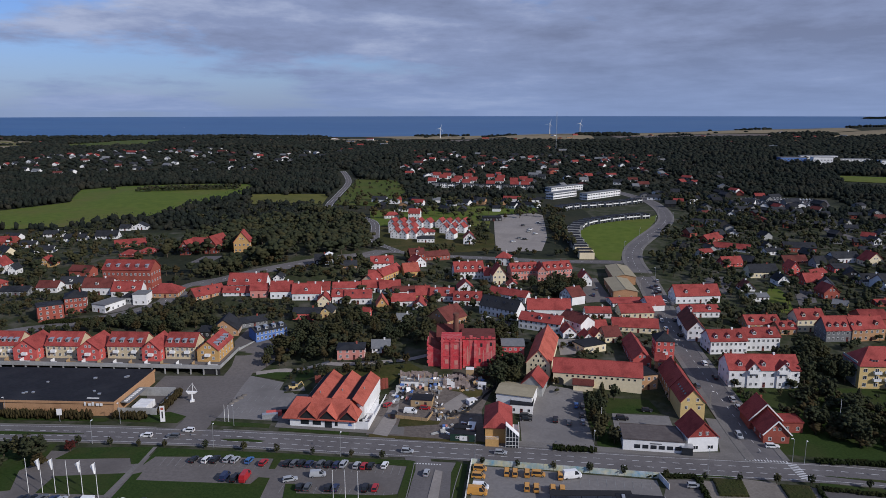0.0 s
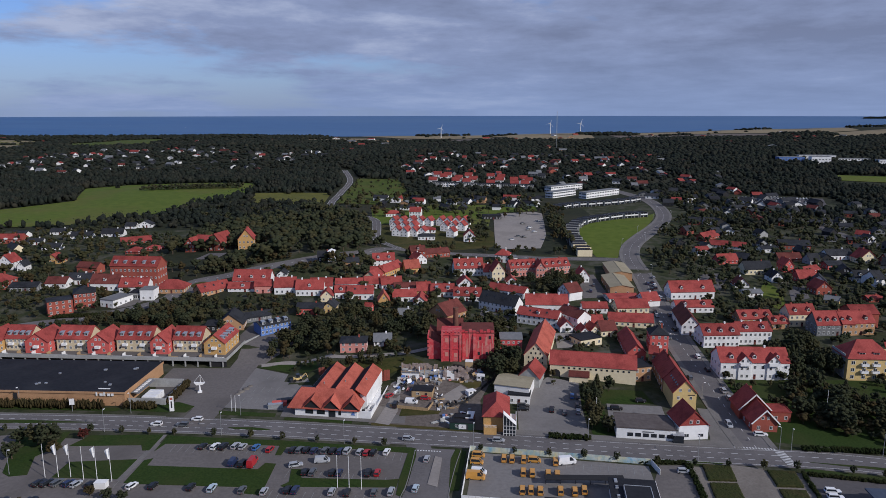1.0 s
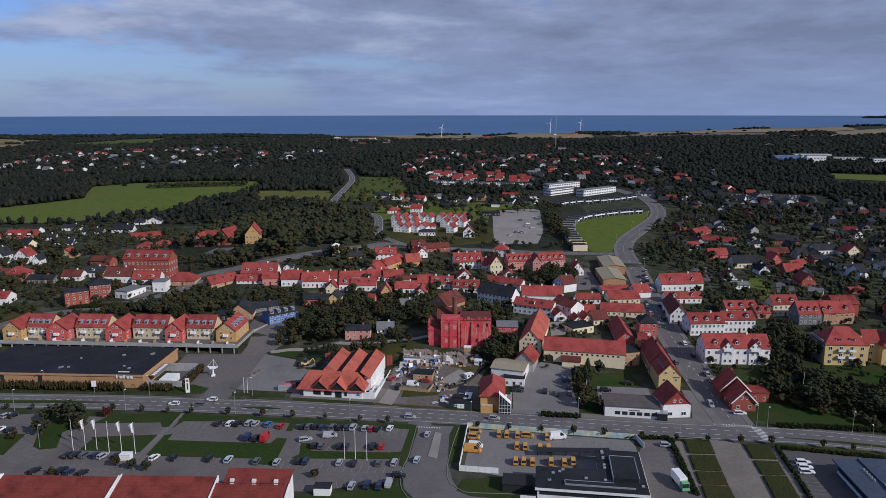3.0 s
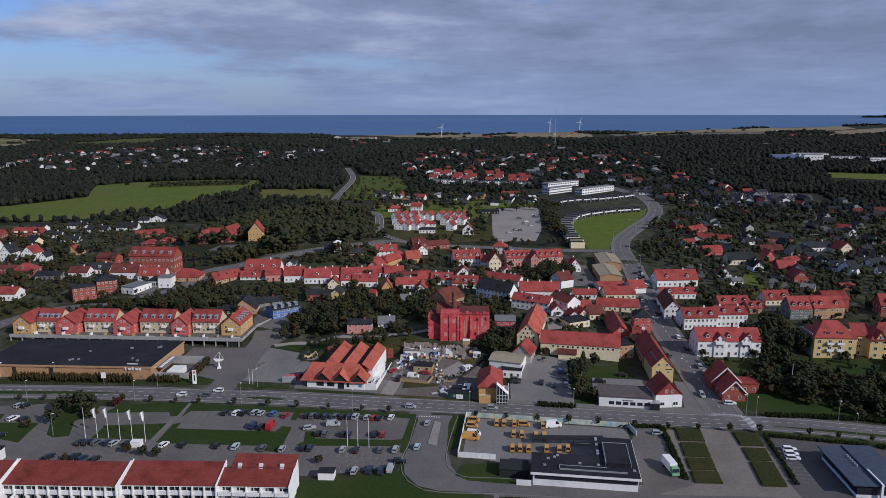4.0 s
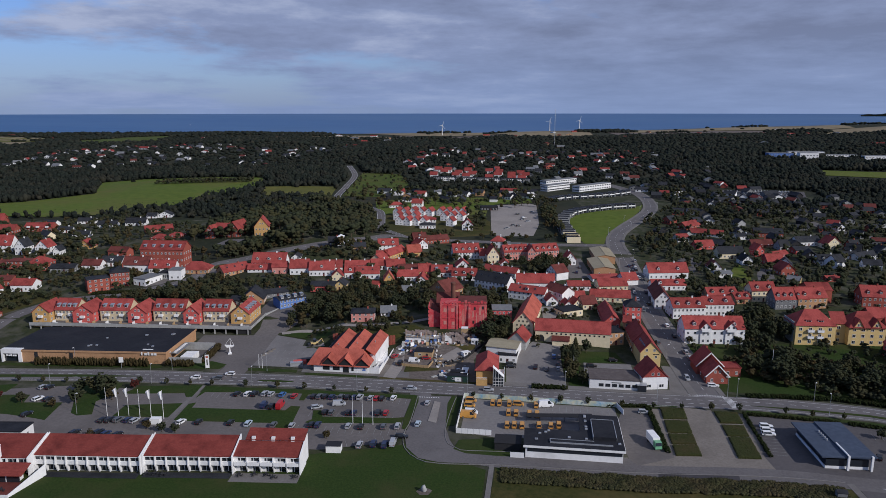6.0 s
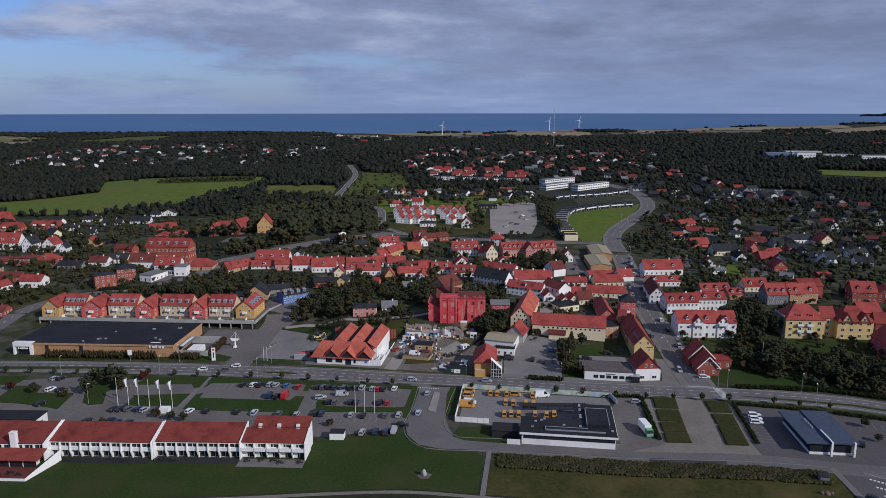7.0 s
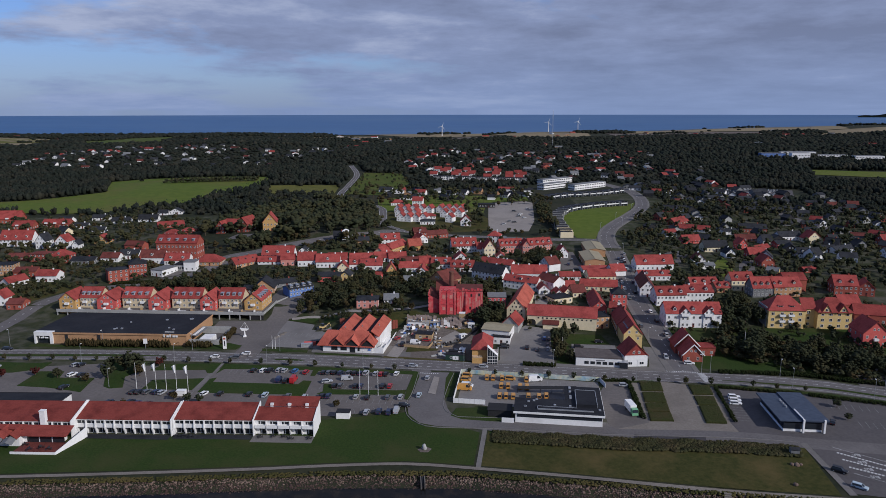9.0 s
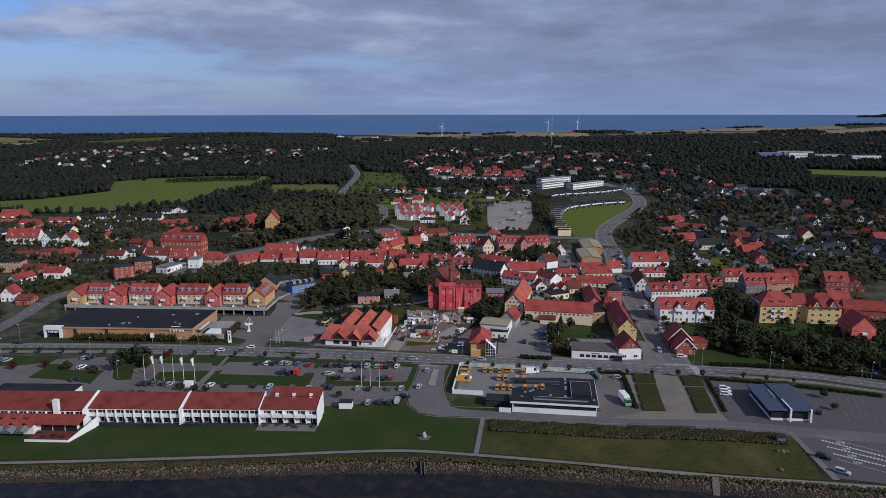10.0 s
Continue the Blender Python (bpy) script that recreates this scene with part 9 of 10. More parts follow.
def turbine(x, y, tall, yaw):
    own = thing("wind_turbine", "white three-bladed wind turbine near the coast", "wind turbine", x, y, None, yaw, "wind turbines")
    part("tower", Shape().tube((0, 0, -2), (0, 0, tall), 1.5, 0.9, 10).mesh("tower", "white"), own)
    part("nacelle", Shape().box(-1.2, 1.2, -3.5, 2.5, tall - 1.0, tall + 1.4).mesh("nacelle", "white"), own)
    for k in range(3):
        a = radians(20 + 120 * k)
        d, e = Vector((math.sin(a), 0, math.cos(a))), Vector((math.cos(a), 0, -math.sin(a)))
        b = Vector((0, -3.8, tall + 0.2))
        r = tall * 0.45
        part("blade", Shape().hexa([b - e * 0.6, b + e * 0.9, b + e * 0.9 + Vector((0, 0.4, 0)), b - e * 0.6 + Vector((0, 0.4, 0))], [b + d * r - e * 0.1, b + d * r + e * 0.2, b + d * r + e * 0.2 + Vector((0, 0.15, 0)), b + d * r - e * 0.1 + Vector((0, 0.15, 0))]).mesh("blade", "white"), own)


turbine(-12, 2380, 33, 8)
turbine(372, 2500, 36, -12)
turbine(478, 2500, 36, 5)
mast = thing("radio_mast", "tall slender lattice radio mast above the woods", "radio mast", 247, 1560, None, 0)
s_mast = Shape()
for k in range(3):
    a = radians(120 * k)
    s_mast.tube((0.8 * math.cos(a), 0.8 * math.sin(a), -2), (0.8 * math.cos(a), 0.8 * math.sin(a), 84), 0.14, 0.14, 5)
part("lattice", s_mast.mesh("lattice", "metal"), mast)
for k in range(14):
    part("brace", Shape().box(-0.9, 0.9, -0.9, 0.9, 3 + 6 * k, 3.25 + 6 * k).mesh("brace", "metal"), mast)
for x, y, z, h in ((-1640, 3480, 32, 16), (-1240, 3400, 29, 13)):
    boat = thing("sailing_boat", "white sailing boat on the open sea", "boat", x, y, z, 30, "sailing boats")
    part("hull", Shape().hexa(((-5, -1, 0), (4, -1, 0), (4, 1, 0), (-5, 1, 0)), ((-6, -1.8, 2), (7, -0.3, 2), (7, 0.3, 2), (-6, 1.8, 2))).mesh("hull", "white"), boat)
    part("sail", Shape().prism(((-4.5, 0, 3), (1, 0, 3), (1, 0, h)), (0, 0.15, 0)).prism(((1.4, 0, 3), (6, 0, 3), (1.4, 0, h * 0.8)), (0, 0.15, 0)).mesh("sail", "white"), boat)
head = Shape()
for i in range(12):
    a0, a1 = radians(30.4 + i * 0.40), radians(30.8 + i * 0.40)
    hz = [79 + 9 * min(1, i / 4) + 3 * math.sin(i * 1.9), 79 + 9 * min(1, (i + 1) / 4) + 3 * math.sin((i + 1) * 1.9)]
    p = [(4550 * math.sin(a), 4550 * math.cos(a)) for a in (a0, a1)]
    q = [(4700 * math.sin(a), 4700 * math.cos(a)) for a in (a0, a1)]
    head.hexa(((*p[0], 60), (*p[1], 60), (*q[1], 60), (*q[0], 60)), ((*p[0], hz[0]), (*p[1], hz[1]), (*q[1], hz[1]), (*q[0], hz[0])))
sheet("backdrop", head.mesh("backdrop", "land"), "dark headland across the sea", "headland")

# white columned belvedere on the hill
pav = thing("belvedere", "small white columned belvedere on the hill", "pavilion", -68.7, 411.5, None, 0)
zt = 30.2 - height(-68.7, 411.5)
part("base", Shape().box(-2.2, 2.2, -2.2, 2.2, -1, zt - 6.0).mesh("base", "white"), pav)
for sx in (-1, 0, 1):
    for sy in (-1, 1):
        part("column", Shape().tube((sx * 1.5, sy * 1.5, zt - 6.0), (sx * 1.5, sy * 1.5, zt - 1.7), 0.2, 0.18, 8).mesh("column", "white"), pav)
part("roof", Shape().box(-2.2, 2.2, -2.2, 2.2, zt - 1.7, zt - 1.2).hexa(((-2.2, -2.2, zt - 1.2), (2.2, -2.2, zt - 1.2), (2.2, 2.2, zt - 1.2), (-2.2, 2.2, zt - 1.2)), ((-0.2, -0.2, zt), (0.2, -0.2, zt), (0.2, 0.2, zt), (-0.2, 0.2, zt))).mesh("roof", "white"), pav)

# ---- parking islands, kerbs and marks ----
LAWN = "kerbed mown grass strip in the car park"
for o in (((-172.2, 191.6), (-171.9, 207.6), (-161.3, 207.6), (-159.6, 200.3), (-144.6, 200.3), (-143.0, 185.1), (-147.6, 186.7), (-159.4, 190.0)),
          ((-205, 219.5), (-178.7, 217.6), (-172.6, 218.6), (-172.6, 210.8), (-182.9, 206.3), (-205, 205)),
          ((-148.0, 219.2), (-130.3, 219.4), (-128.8, 208.9), (-132.5, 201.5), (-128.3, 190.0), (-133.3, 188.9), (-136.6, 191.1)),
          ((-125.3, 208.9), (-121.8, 216.6), (-104.1, 217.0), (-96.9, 217.3), (-97.2, 205.8), (-99.4, 205.8), (-101.4, 209.6), (-121.7, 208.9)),
          ((-95.3, 205.2), (-95.1, 216.7), (-79.4, 215.0), (-54.4, 212.8), (-33.0, 209.6), (-10.7, 207.7), (-9.1, 206.9), (-8.9, 201.6), (-10.4, 190.1), (-12.1, 177.5), (-13.9, 178.5), (-13.5, 187.9), (-11.7, 204.0), (-29.2, 206.8), (-52.3, 208.2), (-52.9, 202.5), (-54.8, 202.5), (-54.8, 209.1), (-72.8, 210.4), (-93.6, 210.6)),
          ((-119.5, 198.0), (-98.6, 199.8), (-99.4, 187.4), (-119.9, 188.4)),
          ((-96.0, 199.2), (-93.6, 200.4), (-93.7, 195.7), (-58.1, 193.3), (-56.7, 197.3), (-53.2, 196.8), (-53.3, 178.4), (-59.4, 179.4), (-60.2, 182.9), (-92.4, 184.6), (-96.4, 185.2)),
          ((-47.6, 193.4), (-44.7, 193.4), (-43.3, 188.0), (-17.5, 186.9), (-13.6, 187.5), (-14.1, 182.6), (-48.1, 183.0), (-48.7, 183.5), (-46.7, 185.7))):
    patch("grass", o, "grass", 0.16, 0.2, LAWN, "grass")
patch("grass", ((6, 170), (4, 163.5), (8, 160.5), (17, 159), (25.5, 158), (25, 164.5), (17, 171)), "grass", 0.14, 0.2, "small kerbed lawn beside the depot", "grass")
patch("grass", ((1.5, 181), (4.5, 181), (7.5, 205), (4, 207), (2.2, 200)), "grass", 0.14, 0.2, "narrow kerbed lawn along the fence", "grass")
patch("grass", ((-84, 237), (-62, 234.5), (-62, 231.5), (-83, 233.8)), "grass", 0.14, 0.2, "kerbed lawn before the car park", "grass")
patch("grass", ((-58, 231.2), (-33, 227.8), (-33, 226), (-58, 229.3)), "grass", 0.14, 0.2, "kerbed lawn before the shop hall", "grass")
patch("grass", ((-118, 240), (-102, 245), (-94.5, 241), (-96, 235.6), (-118, 237)), "grass", 0.12, 0.2, "lawn at the corner of the supermarket", "grass")
patch("grass", ((-196, 243), (-122, 239.5), (-122, 236.6), (-196, 239.8)), "grass", 0.08, 0, "grass verge along the supermarket", "grass")
patch("grass", ((-26, 226.5), (14, 220.6), (14, 218.6), (-26, 224.4)), "rough_grass", 0.10, 0, "weedy verge before the building site", "grass")
patch("grass", ((-260, 226.5), (-206, 229), (-150, 228.8), (-125, 227), (-150, 226.4), (-206, 226.2), (-260, 223.5)), "grass", 0.2, 0.3, "grass median of the main road", "grass")
patch("grass", ((116, 198), (134, 195), (156, 189.8), (175, 181), (260, 145), (260, 143), (174.6, 179.4), (155, 188.4), (133, 193.7)), "grass", 0.2, 0.3, "grass median of the main road", "grass")
patch("grass", ((66, 197.5), (90, 195.5), (88, 198), (66, 200)), "grass", 0.1, 0, "verge along the main road", "grass")
patch("grass", ((112, 192), (140, 185), (174, 173), (174, 176), (141, 187.5), (113, 194)), "grass", 0.1, 0, "verge along the main road", "grass")
patch("soil", ((-7.2, 137.5), (-5, 140), (-2.4, 138), (-3.5, 135.6), (-6, 135.6)), "soil", 0.09, 0, "bare trodden soil round the stone", "ground")
patch("grass", ((-80.5, 281), (-74, 288), (-56, 282), (-53, 272), (-57, 270), (-66, 275.5)), "grass", 0.2, 0, "grass bank above the car park", "grass", 2.5)
patch("grass", ((-76.4, 222.9), (-73.4, 221.6), (-62.2, 220.6), (-60.8, 221.3), (-67.8, 222.9)), "grass", 0.22, 0.3, "small grass median in the main road", "grass")

patch("pavement", ((-4.9, 184.2), (-2.8, 201.6), (-0.5, 200.4), (-1.9, 182.6)), "gravel_pale", 0.3, 0.4, "kerbed paved island in the access road", "pavement")
patch("path", ((-97.6, 217.2), (-95.6, 217.2), (-97.4, 186), (-99.2, 186)), "paving", 0.10, 0, "narrow paved path across the car park lawns", "path")

marks, faint = Shape(), Shape()


def dashes(line, off, dash, gap, w=0.16, z=0.125, lo=-230, hi=230):
    run, on = 0.0, True
    acc = []
    for p, q in zip(line, line[1:]):
        d = q - p
        n = max(1, int(d.length / 0.5))
        for i in range(n):
            acc.append((p + d * (i / n), d.normalized()))
    k = 0
    step = 0.5
    while k < len(acc) - 2:
        m = min(len(acc) - 1, k + int(dash / step))
        (a, da), (b, db) = acc[k], acc[m]
        if lo < a.x < hi:
            sa, sb = Vector((da.y, -da.x)), Vector((db.y, -db.x))
            c = [a + sa * (off - w / 2), a + sa * (off + w / 2), b + sb * (off + w / 2), b + sb * (off - w / 2)]
            marks.poly([(v.x, v.y, height(v.x, v.y) + z) for v in c])
        k = m + int(gap / step) if gap else m


dashes(main_line, -1.7, 2.0, 2.0, 0.22, 0.115)
dashes(main_line, 1.9, 2.0, 2.0, 0.22, 0.115)
dashes(main_line, -5.0, 3.0, 0, 0.16, 0.115)
dashes(main_line, 5.0, 3.0, 0, 0.16, 0.115)
dashes(street_line, 0.0, 2.0, 4.0, 0.2, 0.15)
dashes(ring_line, 0.0, 2.0, 4.0, 0.2, 0.17, -400, 140)
dashes(hill_line, 0.0, 2.5, 3.0, 0.25, 0.22)
dashes(hill_line, 3.3, 3.0, 0, 0.25, 0.22)
dashes(hill_line, -3.3, 3.0, 0, 0.25, 0.22)
# give-way teeth and zebra at the junction
for i in range(14):
    x = 96.5 + i * 0.95
    marks.poly([(x, 208.6 - 0.12 * i, height(x, 208) + 0.20), (x + 0.5, 208.5 - 0.12 * i, height(x, 208) + 0.20), (x + 0.5, 207.4 - 0.12 * i, height(x, 208) + 0.20), (x, 207.5 - 0.12 * i, height(x, 208) + 0.20)])
for i in range(9):
    y = 196.2 + i * 1.15
    marks.poly([(108.5, y, height(109, y) + 0.16), (111.5, y - 0.8, height(109, y) + 0.16), (111.5, y - 0.2, height(109, y) + 0.16), (108.5, y + 0.6, height(109, y) + 0.16)])
for i in range(10):
    x = -9.6 + i * 0.9
    marks.poly([(x, 206.2 - 0.1 * i, 2.56), (x + 0.5, 206.1 - 0.1 * i, 2.56), (x + 0.5, 205.4 - 0.1 * i, 2.56), (x, 205.5 - 0.1 * i, 2.56)])


def bays(x0, y0, x1, y1, n, depth, z=0.07):
    for i in range(n + 1):
        x, y = x0 + (x1 - x0) * i / n, y0 + (y1 - y0) * i / n
        d = Vector((x1 - x0, y1 - y0)).normalized()
        u, v = Vector((-d.y, d.x)), d * 0.06
        c = [Vector((x, y)) - v, Vector((x, y)) + v, Vector((x, y)) + v + u * depth, Vector((x, y)) - v + u * depth]
        faint.poly([(p.x, p.y, height(p.x, p.y) + z) for p in c])


bays(-90, 204.8, -57, 203.2, 13, 5)
bays(-51, 202.8, -14, 198.8, 15, 5)
bays(-48, 193, -15, 188.5, 13, -4.6)
bays(-56, 177, -16, 173, 16, 4.6)
bays(-120, 183.5, -96, 182.5, 10, 4.6)
bays(-36, 163.5, -19, 168, 7, 4.6)
bays(-78, 244, -64, 243, 5, 5.5, 0.09)
bays(-76, 255, -64, 254, 4, 5.5, 0.09)
bays(-74, 268, -62, 266, 4, 5.0, 0.09)
bays(34, 198.5, 62, 194, 11, -4.5, 0.09)
bays(107.5, 160, 111, 178, 8, -4.5, 0.09)
bays(148, 175, 163, 171, 6, -5, 0.09)
bays(150, 159, 164, 156, 6, -5, 0.09)
tagged(new("road_marking", marks.mesh("road_marking", "line")), "white painted road marks", "road marking", "", "stuff")
tagged(new("road_marking", faint.mesh("road_marking", "worn_line")), "worn pale parking bay lines", "road marking", "", "stuff")
# bus bays: hatched bars and words
LANES = (((129.5, 135.3), (144.5, 123.1), 19), ((128.8, 130.7), (144.5, 119.4), 19), ((128.2, 125.8), (143.5, 115.3), 19), ((130.2, 139.3), (145, 127.2), 1), ((127.7, 122.4), (142, 110.8), 1))
for (x0, y0), (x1, y1), n in LANES:
    lane = Shape()
    d = Vector((x1 - x0, y1 - y0))
    step = d / n
    d.normalize()
    across = Vector((-d.y, d.x))
    for i in range(n):
        c = Vector((x0, y0)) + step * i
        q = [c, c + d * (0.62 if n > 1 else step.length), c + d * (0.62 if n > 1 else step.length) + across * (0.95 if n > 1 else 0.14), c + across * (0.95 if n > 1 else 0.14)]
        lane.poly([(v.x, v.y, height(v.x, v.y) + 0.10) for v in q])
    tagged(new("road_marking", lane.mesh("road_marking", "line")), "white barred line between bus bays" if n > 1 else "white line beside the bus bays", "road marking", "", "stuff")
for k in range(4):
    txt = bpy.data.curves.new("word", "FONT")
    txt.body, txt.size, txt.extrude = "BUS", 1.5, 0.003
    ob = new("bus_word", txt)
    ob.matrix_world = pose(136.4 - 0.7 * k, 134.3 - 4.6 * k, 2.375, 0, 0, 172) @ Matrix.Diagonal((1, 1.5, 1, 1))
    txt.materials.append(M["line"])
    tagged(ob, "white painted word on the bus bay asphalt", "road marking", "bus words", "structure")

# ---- street furniture ----
for x, y, yaw in ((-160, 219.5, 80), (-118.5, 219.6, 80), (-160.2, 240.2, -90), (-116, 235, -90), (-76.8, 217, 80), (-74.7, 233, -90), (-33.5, 210.6, 80), (9.9, 208.5, 80), (48.9, 212.8, -90), (81.3, 199.1, 80),
                  (114.1, 205.4, -100), (141.8, 201.5, -100), (141.5, 189.9, 80), (167.2, 178.1, 80), (178.2, 189.4, -100), (-133.9, 190.2, 0), (110.9, 206.6, 180), (-200, 218, 80), (-205, 241, -90)):
    street_lamp(x, y, yaw)
for k, p in enumerate(street_line):
    if k % 4 == 2 and 235 < p.y < 640:
        street_lamp(p.x + (6.6 if k % 8 == 2 else -6.6), p.y, 180 if k % 8 == 2 else 0, 6.5)
for x, y, f in ((-121.9, 188.5, 0), (-117.8, 188.5, 1), (-114.0, 188.5, 1), (-109.3, 187.0, 0), (-105.2, 187.0, 1), (-100.3, 186.0, 1)):
    flagpole(x, y, bool(f))
for x, y in ((-31.5, 182.4), (-28.0, 182.0), (-24.3, 181.6), (138.9, 230.7), (56, 234), (-79, 236.5), (-77.5, 236.2)):
    flagpole(x, y, False, 10.5 if y < 200 or y > 228 and x > 100 else 6.5)
rock = thing("boulder", "pale upright memorial boulder on the lawn", "boulder", -4.9, 137.6, None, 20)
rv, rf = lobes([(0, 0, 0.9, 0.75, 1.25), (0.2, 0.1, 0.4, 0.8, 0.7)], 2, np.random.default_rng(5), 0.12)
part("stone", raw_mesh("stone", [(rv, rf)], "concrete"), rock)
sign = thing("sign_pylon", "white sign pylon with red and dark marks", "sign", -101.2, 236.2, None, 10)
part("board", Shape().box(-0.8, 0.8, -0.15, 0.15, 0.3, 6.2).mesh("board", "white"), sign)
part("emblem", Shape().box(-0.5, 0.5, -0.19, -0.14, 4.8, 5.7).mesh("emblem", "orange_tile"), sign)
part("lettering", Shape().box(-0.25, 0.25, -0.19, -0.14, 1.6, 4.2).mesh("lettering", "dark_metal"), sign)
billboard = thing("billboard", "white billboard on a post by the hedge", "sign", -138.5, 236.6, None, 5)
part("post", Shape().tube((0, 0, 0), (0, 0, 3), 0.1, 0.1, 6).mesh("post", "metal"), billboard)
part("board", Shape().box(-0.9, 0.9, -0.08, 0.08, 2.6, 5.0).mesh("board", "white"), billboard)
boatart = thing("sculpture", "white steel boat sculpture on a pedestal", "sculpture", -97.1, 254.6, None, 15)
part("pedestal", Shape().box(-0.8, 0.8, -0.8, 0.8, -0.3, 0.6).tube((0, 0, 0.6), (0, 0, 3.4), 0.45, 0.2, 8).mesh("pedestal", "white"), boatart)
part("hull", Shape().hexa(((-1.2, -0.3, 3.2), (1.2, -0.3, 3.2), (1.2, 0.3, 3.2), (-1.2, 0.3, 3.2)), ((-2.1, -0.4, 4.5), (2.1, -0.4, 3.9), (2.1, 0.4, 3.9), (-2.1, 0.4, 4.5))).mesh("hull", "white"), boatart)
part("mast", Shape().tube((0.4, 0, 3.8), (0.4, 0, 7.6), 0.12, 0.06, 6).tube((0.4, 0, 7.4), (-2.0, 0, 4.5), 0.05, 0.05, 5).tube((0.4, 0, 7.4), (2.0, 0, 4.0), 0.05, 0.05, 5).mesh("mast", "white"), boatart)
gate = thing("kiosk", "small white kiosk with dark roof at the car park", "kiosk", -37.5, 160.8, None, -2)
part("wall", Shape().box(0, 4.8, 0, 3.2, -0.3, 2.4).mesh("wall", "white"), gate)
part("roof", Shape().box(-0.15, 4.95, -0.15, 3.35, 2.4, 2.6).mesh("roof", "felt"), gate)
cube = thing("generator_box", "white equipment cabin by the flagpoles", "cabin", -103.5, 181.6, None, 0)
part("body", Shape().box(0, 3.4, 0, 2.2, 0, 1.9).box(-0.1, 3.5, -0.1, 2.3, 1.9, 2.05).mesh("body", "white"), cube)
shed = thing("transformer_hut", "small grey transformer hut on the meadow", "hut", 113.8, 133.6, None, -10)
part("wall", Shape().box(0, 2.6, 0, 2.2, -0.2, 2.1).mesh("wall", "grey_roof"), shed)
part("roof", Shape().slab((-0.2, -0.2, 2.1), (2.8, -0.2, 2.1), (2.8, 1.1, 2.7), (-0.2, 1.1, 2.7), 0.12).slab((-0.2, 2.4, 2.1), (2.8, 2.4, 2.1), (2.8, 1.1, 2.7), (-0.2, 1.1, 2.7), 0.12).mesh("roof", "dark_tile"), shed)
for x, y, r in ((111.3, 127.6, 0.7), (112.6, 127.2, 0.9), (114.0, 127.5, 0.6), (106.4, 115.2, 0.8)):
    b = thing("boulder", "grey field boulder on the meadow", "boulder", x, y, None, 0, "meadow boulders")
    part("stone", raw_mesh("stone", [lobes([(0, 0, r * 0.4, r, r * 0.7)], 2, np.random.default_rng(int(x)), 0.15)], "stone"), b)
truck = thing("lorry", "white box lorry parked beside the depot", "lorry", 70.8, 166.5, height(70, 166) + 0.06, -84)
part("box", Shape().box(-4.2, 1.9, -1.2, 1.2, 0.9, 3.5).mesh("box", "white"), truck, "white cargo box")
part("cab", Shape().hexa(((2.0, -1.15, 0.5), (4.0, -1.15, 0.5), (4.0, 1.15, 0.5), (2.0, 1.15, 0.5)), ((2.0, -1.1, 2.8), (3.6, -1.1, 2.8), (3.6, 1.1, 2.8), (2.0, 1.1, 2.8))).mesh("cab", paint("cab_green", (0.16, 0.36, 0.20))), truck, "green cab")
part("windscreen", Shape().hexa(((3.9, -1.0, 1.6), (4.02, -1.0, 1.6), (4.02, 1.0, 1.6), (3.9, 1.0, 1.6)), ((3.68, -0.95, 2.6), (3.76, -0.95, 2.6), (3.76, 0.95, 2.6), (3.68, 0.95, 2.6))).mesh("windscreen", "glass"), truck)
for sx in (-2.8, 3.0):
    for sy in (-1.0, 1.0):
        part("wheel", CACHE["wheel"] if "wheel" in CACHE else Shape().tube((0, -0.15, 0), (0, 0.15, 0), 0.45, 0.45, 12).mesh("wheel", "rubber"), truck, "", pose(sx, sy, 0.42))


# ---- building site between hall and brewery ----
def cabin(x, y, yaw, L=6.0, D=2.5, h=2.6, mat="white", top="grey_roof", label="white site cabin"):
    own = thing("site_cabin", label + " on the building site", "cabin", x, y, None, yaw, "site cabins")
    part("body", Shape().box(0, L, 0, D, -0.3, h).mesh("body", mat), own)
    part("roof", Shape().box(-0.1, L + 0.1, -0.1, D + 0.1, h, h + 0.15).mesh("roof", top), own)
    if "sign" in label:
        part("sign_board", Shape().box(L * 0.38, L * 0.38 + 2.6, -0.14, -0.08, 0.5, 2.2).mesh("sign_board", "white"), own, "white sign board")
        part("sign_shape", Shape().prism(((L * 0.38 + 0.9, -0.16, 1.0), (L * 0.38 + 1.7, -0.16, 1.0), (L * 0.38 + 1.3, -0.16, 1.8)), (0, 0.03, 0)).mesh("sign_shape", "concrete"), own, "grey sign shape")
    part("window", window_mesh(1.2, 0.9), own, "", pose(L * 0.3, -0.01, 1.5))
    part("door", Shape().box(L * 0.65, L * 0.65 + 0.9, -0.05, 0.02, 0, 2.0).mesh("door", "dark_metal"), own)


green = paint("cabin_green", (0.012, 0.036, 0.024), 0.6)
cabin(2.0, 221.3, -7, 8.6, 3.0, 2.7, green, "felt", "dark green site cabin with white sign")
cabin(-12.5, 247.6, -8, 8.0, 6.0, 2.6, "timber", "felt", "timber shed with black roof")
cabin(3.4, 226, -7, 6, 2.5, 2.6, "black_wood", "felt", "black boarded shed")
cabin(10.2, 224.5, 80, 6, 2.5, 2.6, "pink", "white", "pink and white market stall")
cabin(-17, 262, -5, 7, 3.5, 2.8, "white", "grey_roof", "white two-part site cabin")
cabin(13.2, 259, -10, 3.0, 2.6, 2.2, "white", "white", "white party tent")
cabin(9.6, 247.6, 30, 3.4, 2.6, 1.9, "white", "white", "white party tent")
cabin(8.8, 266, -6, 3.0, 2.8, 4.4, "timber", "white", "timber lookout with white tent roof")
rng_site = random.Random(77)
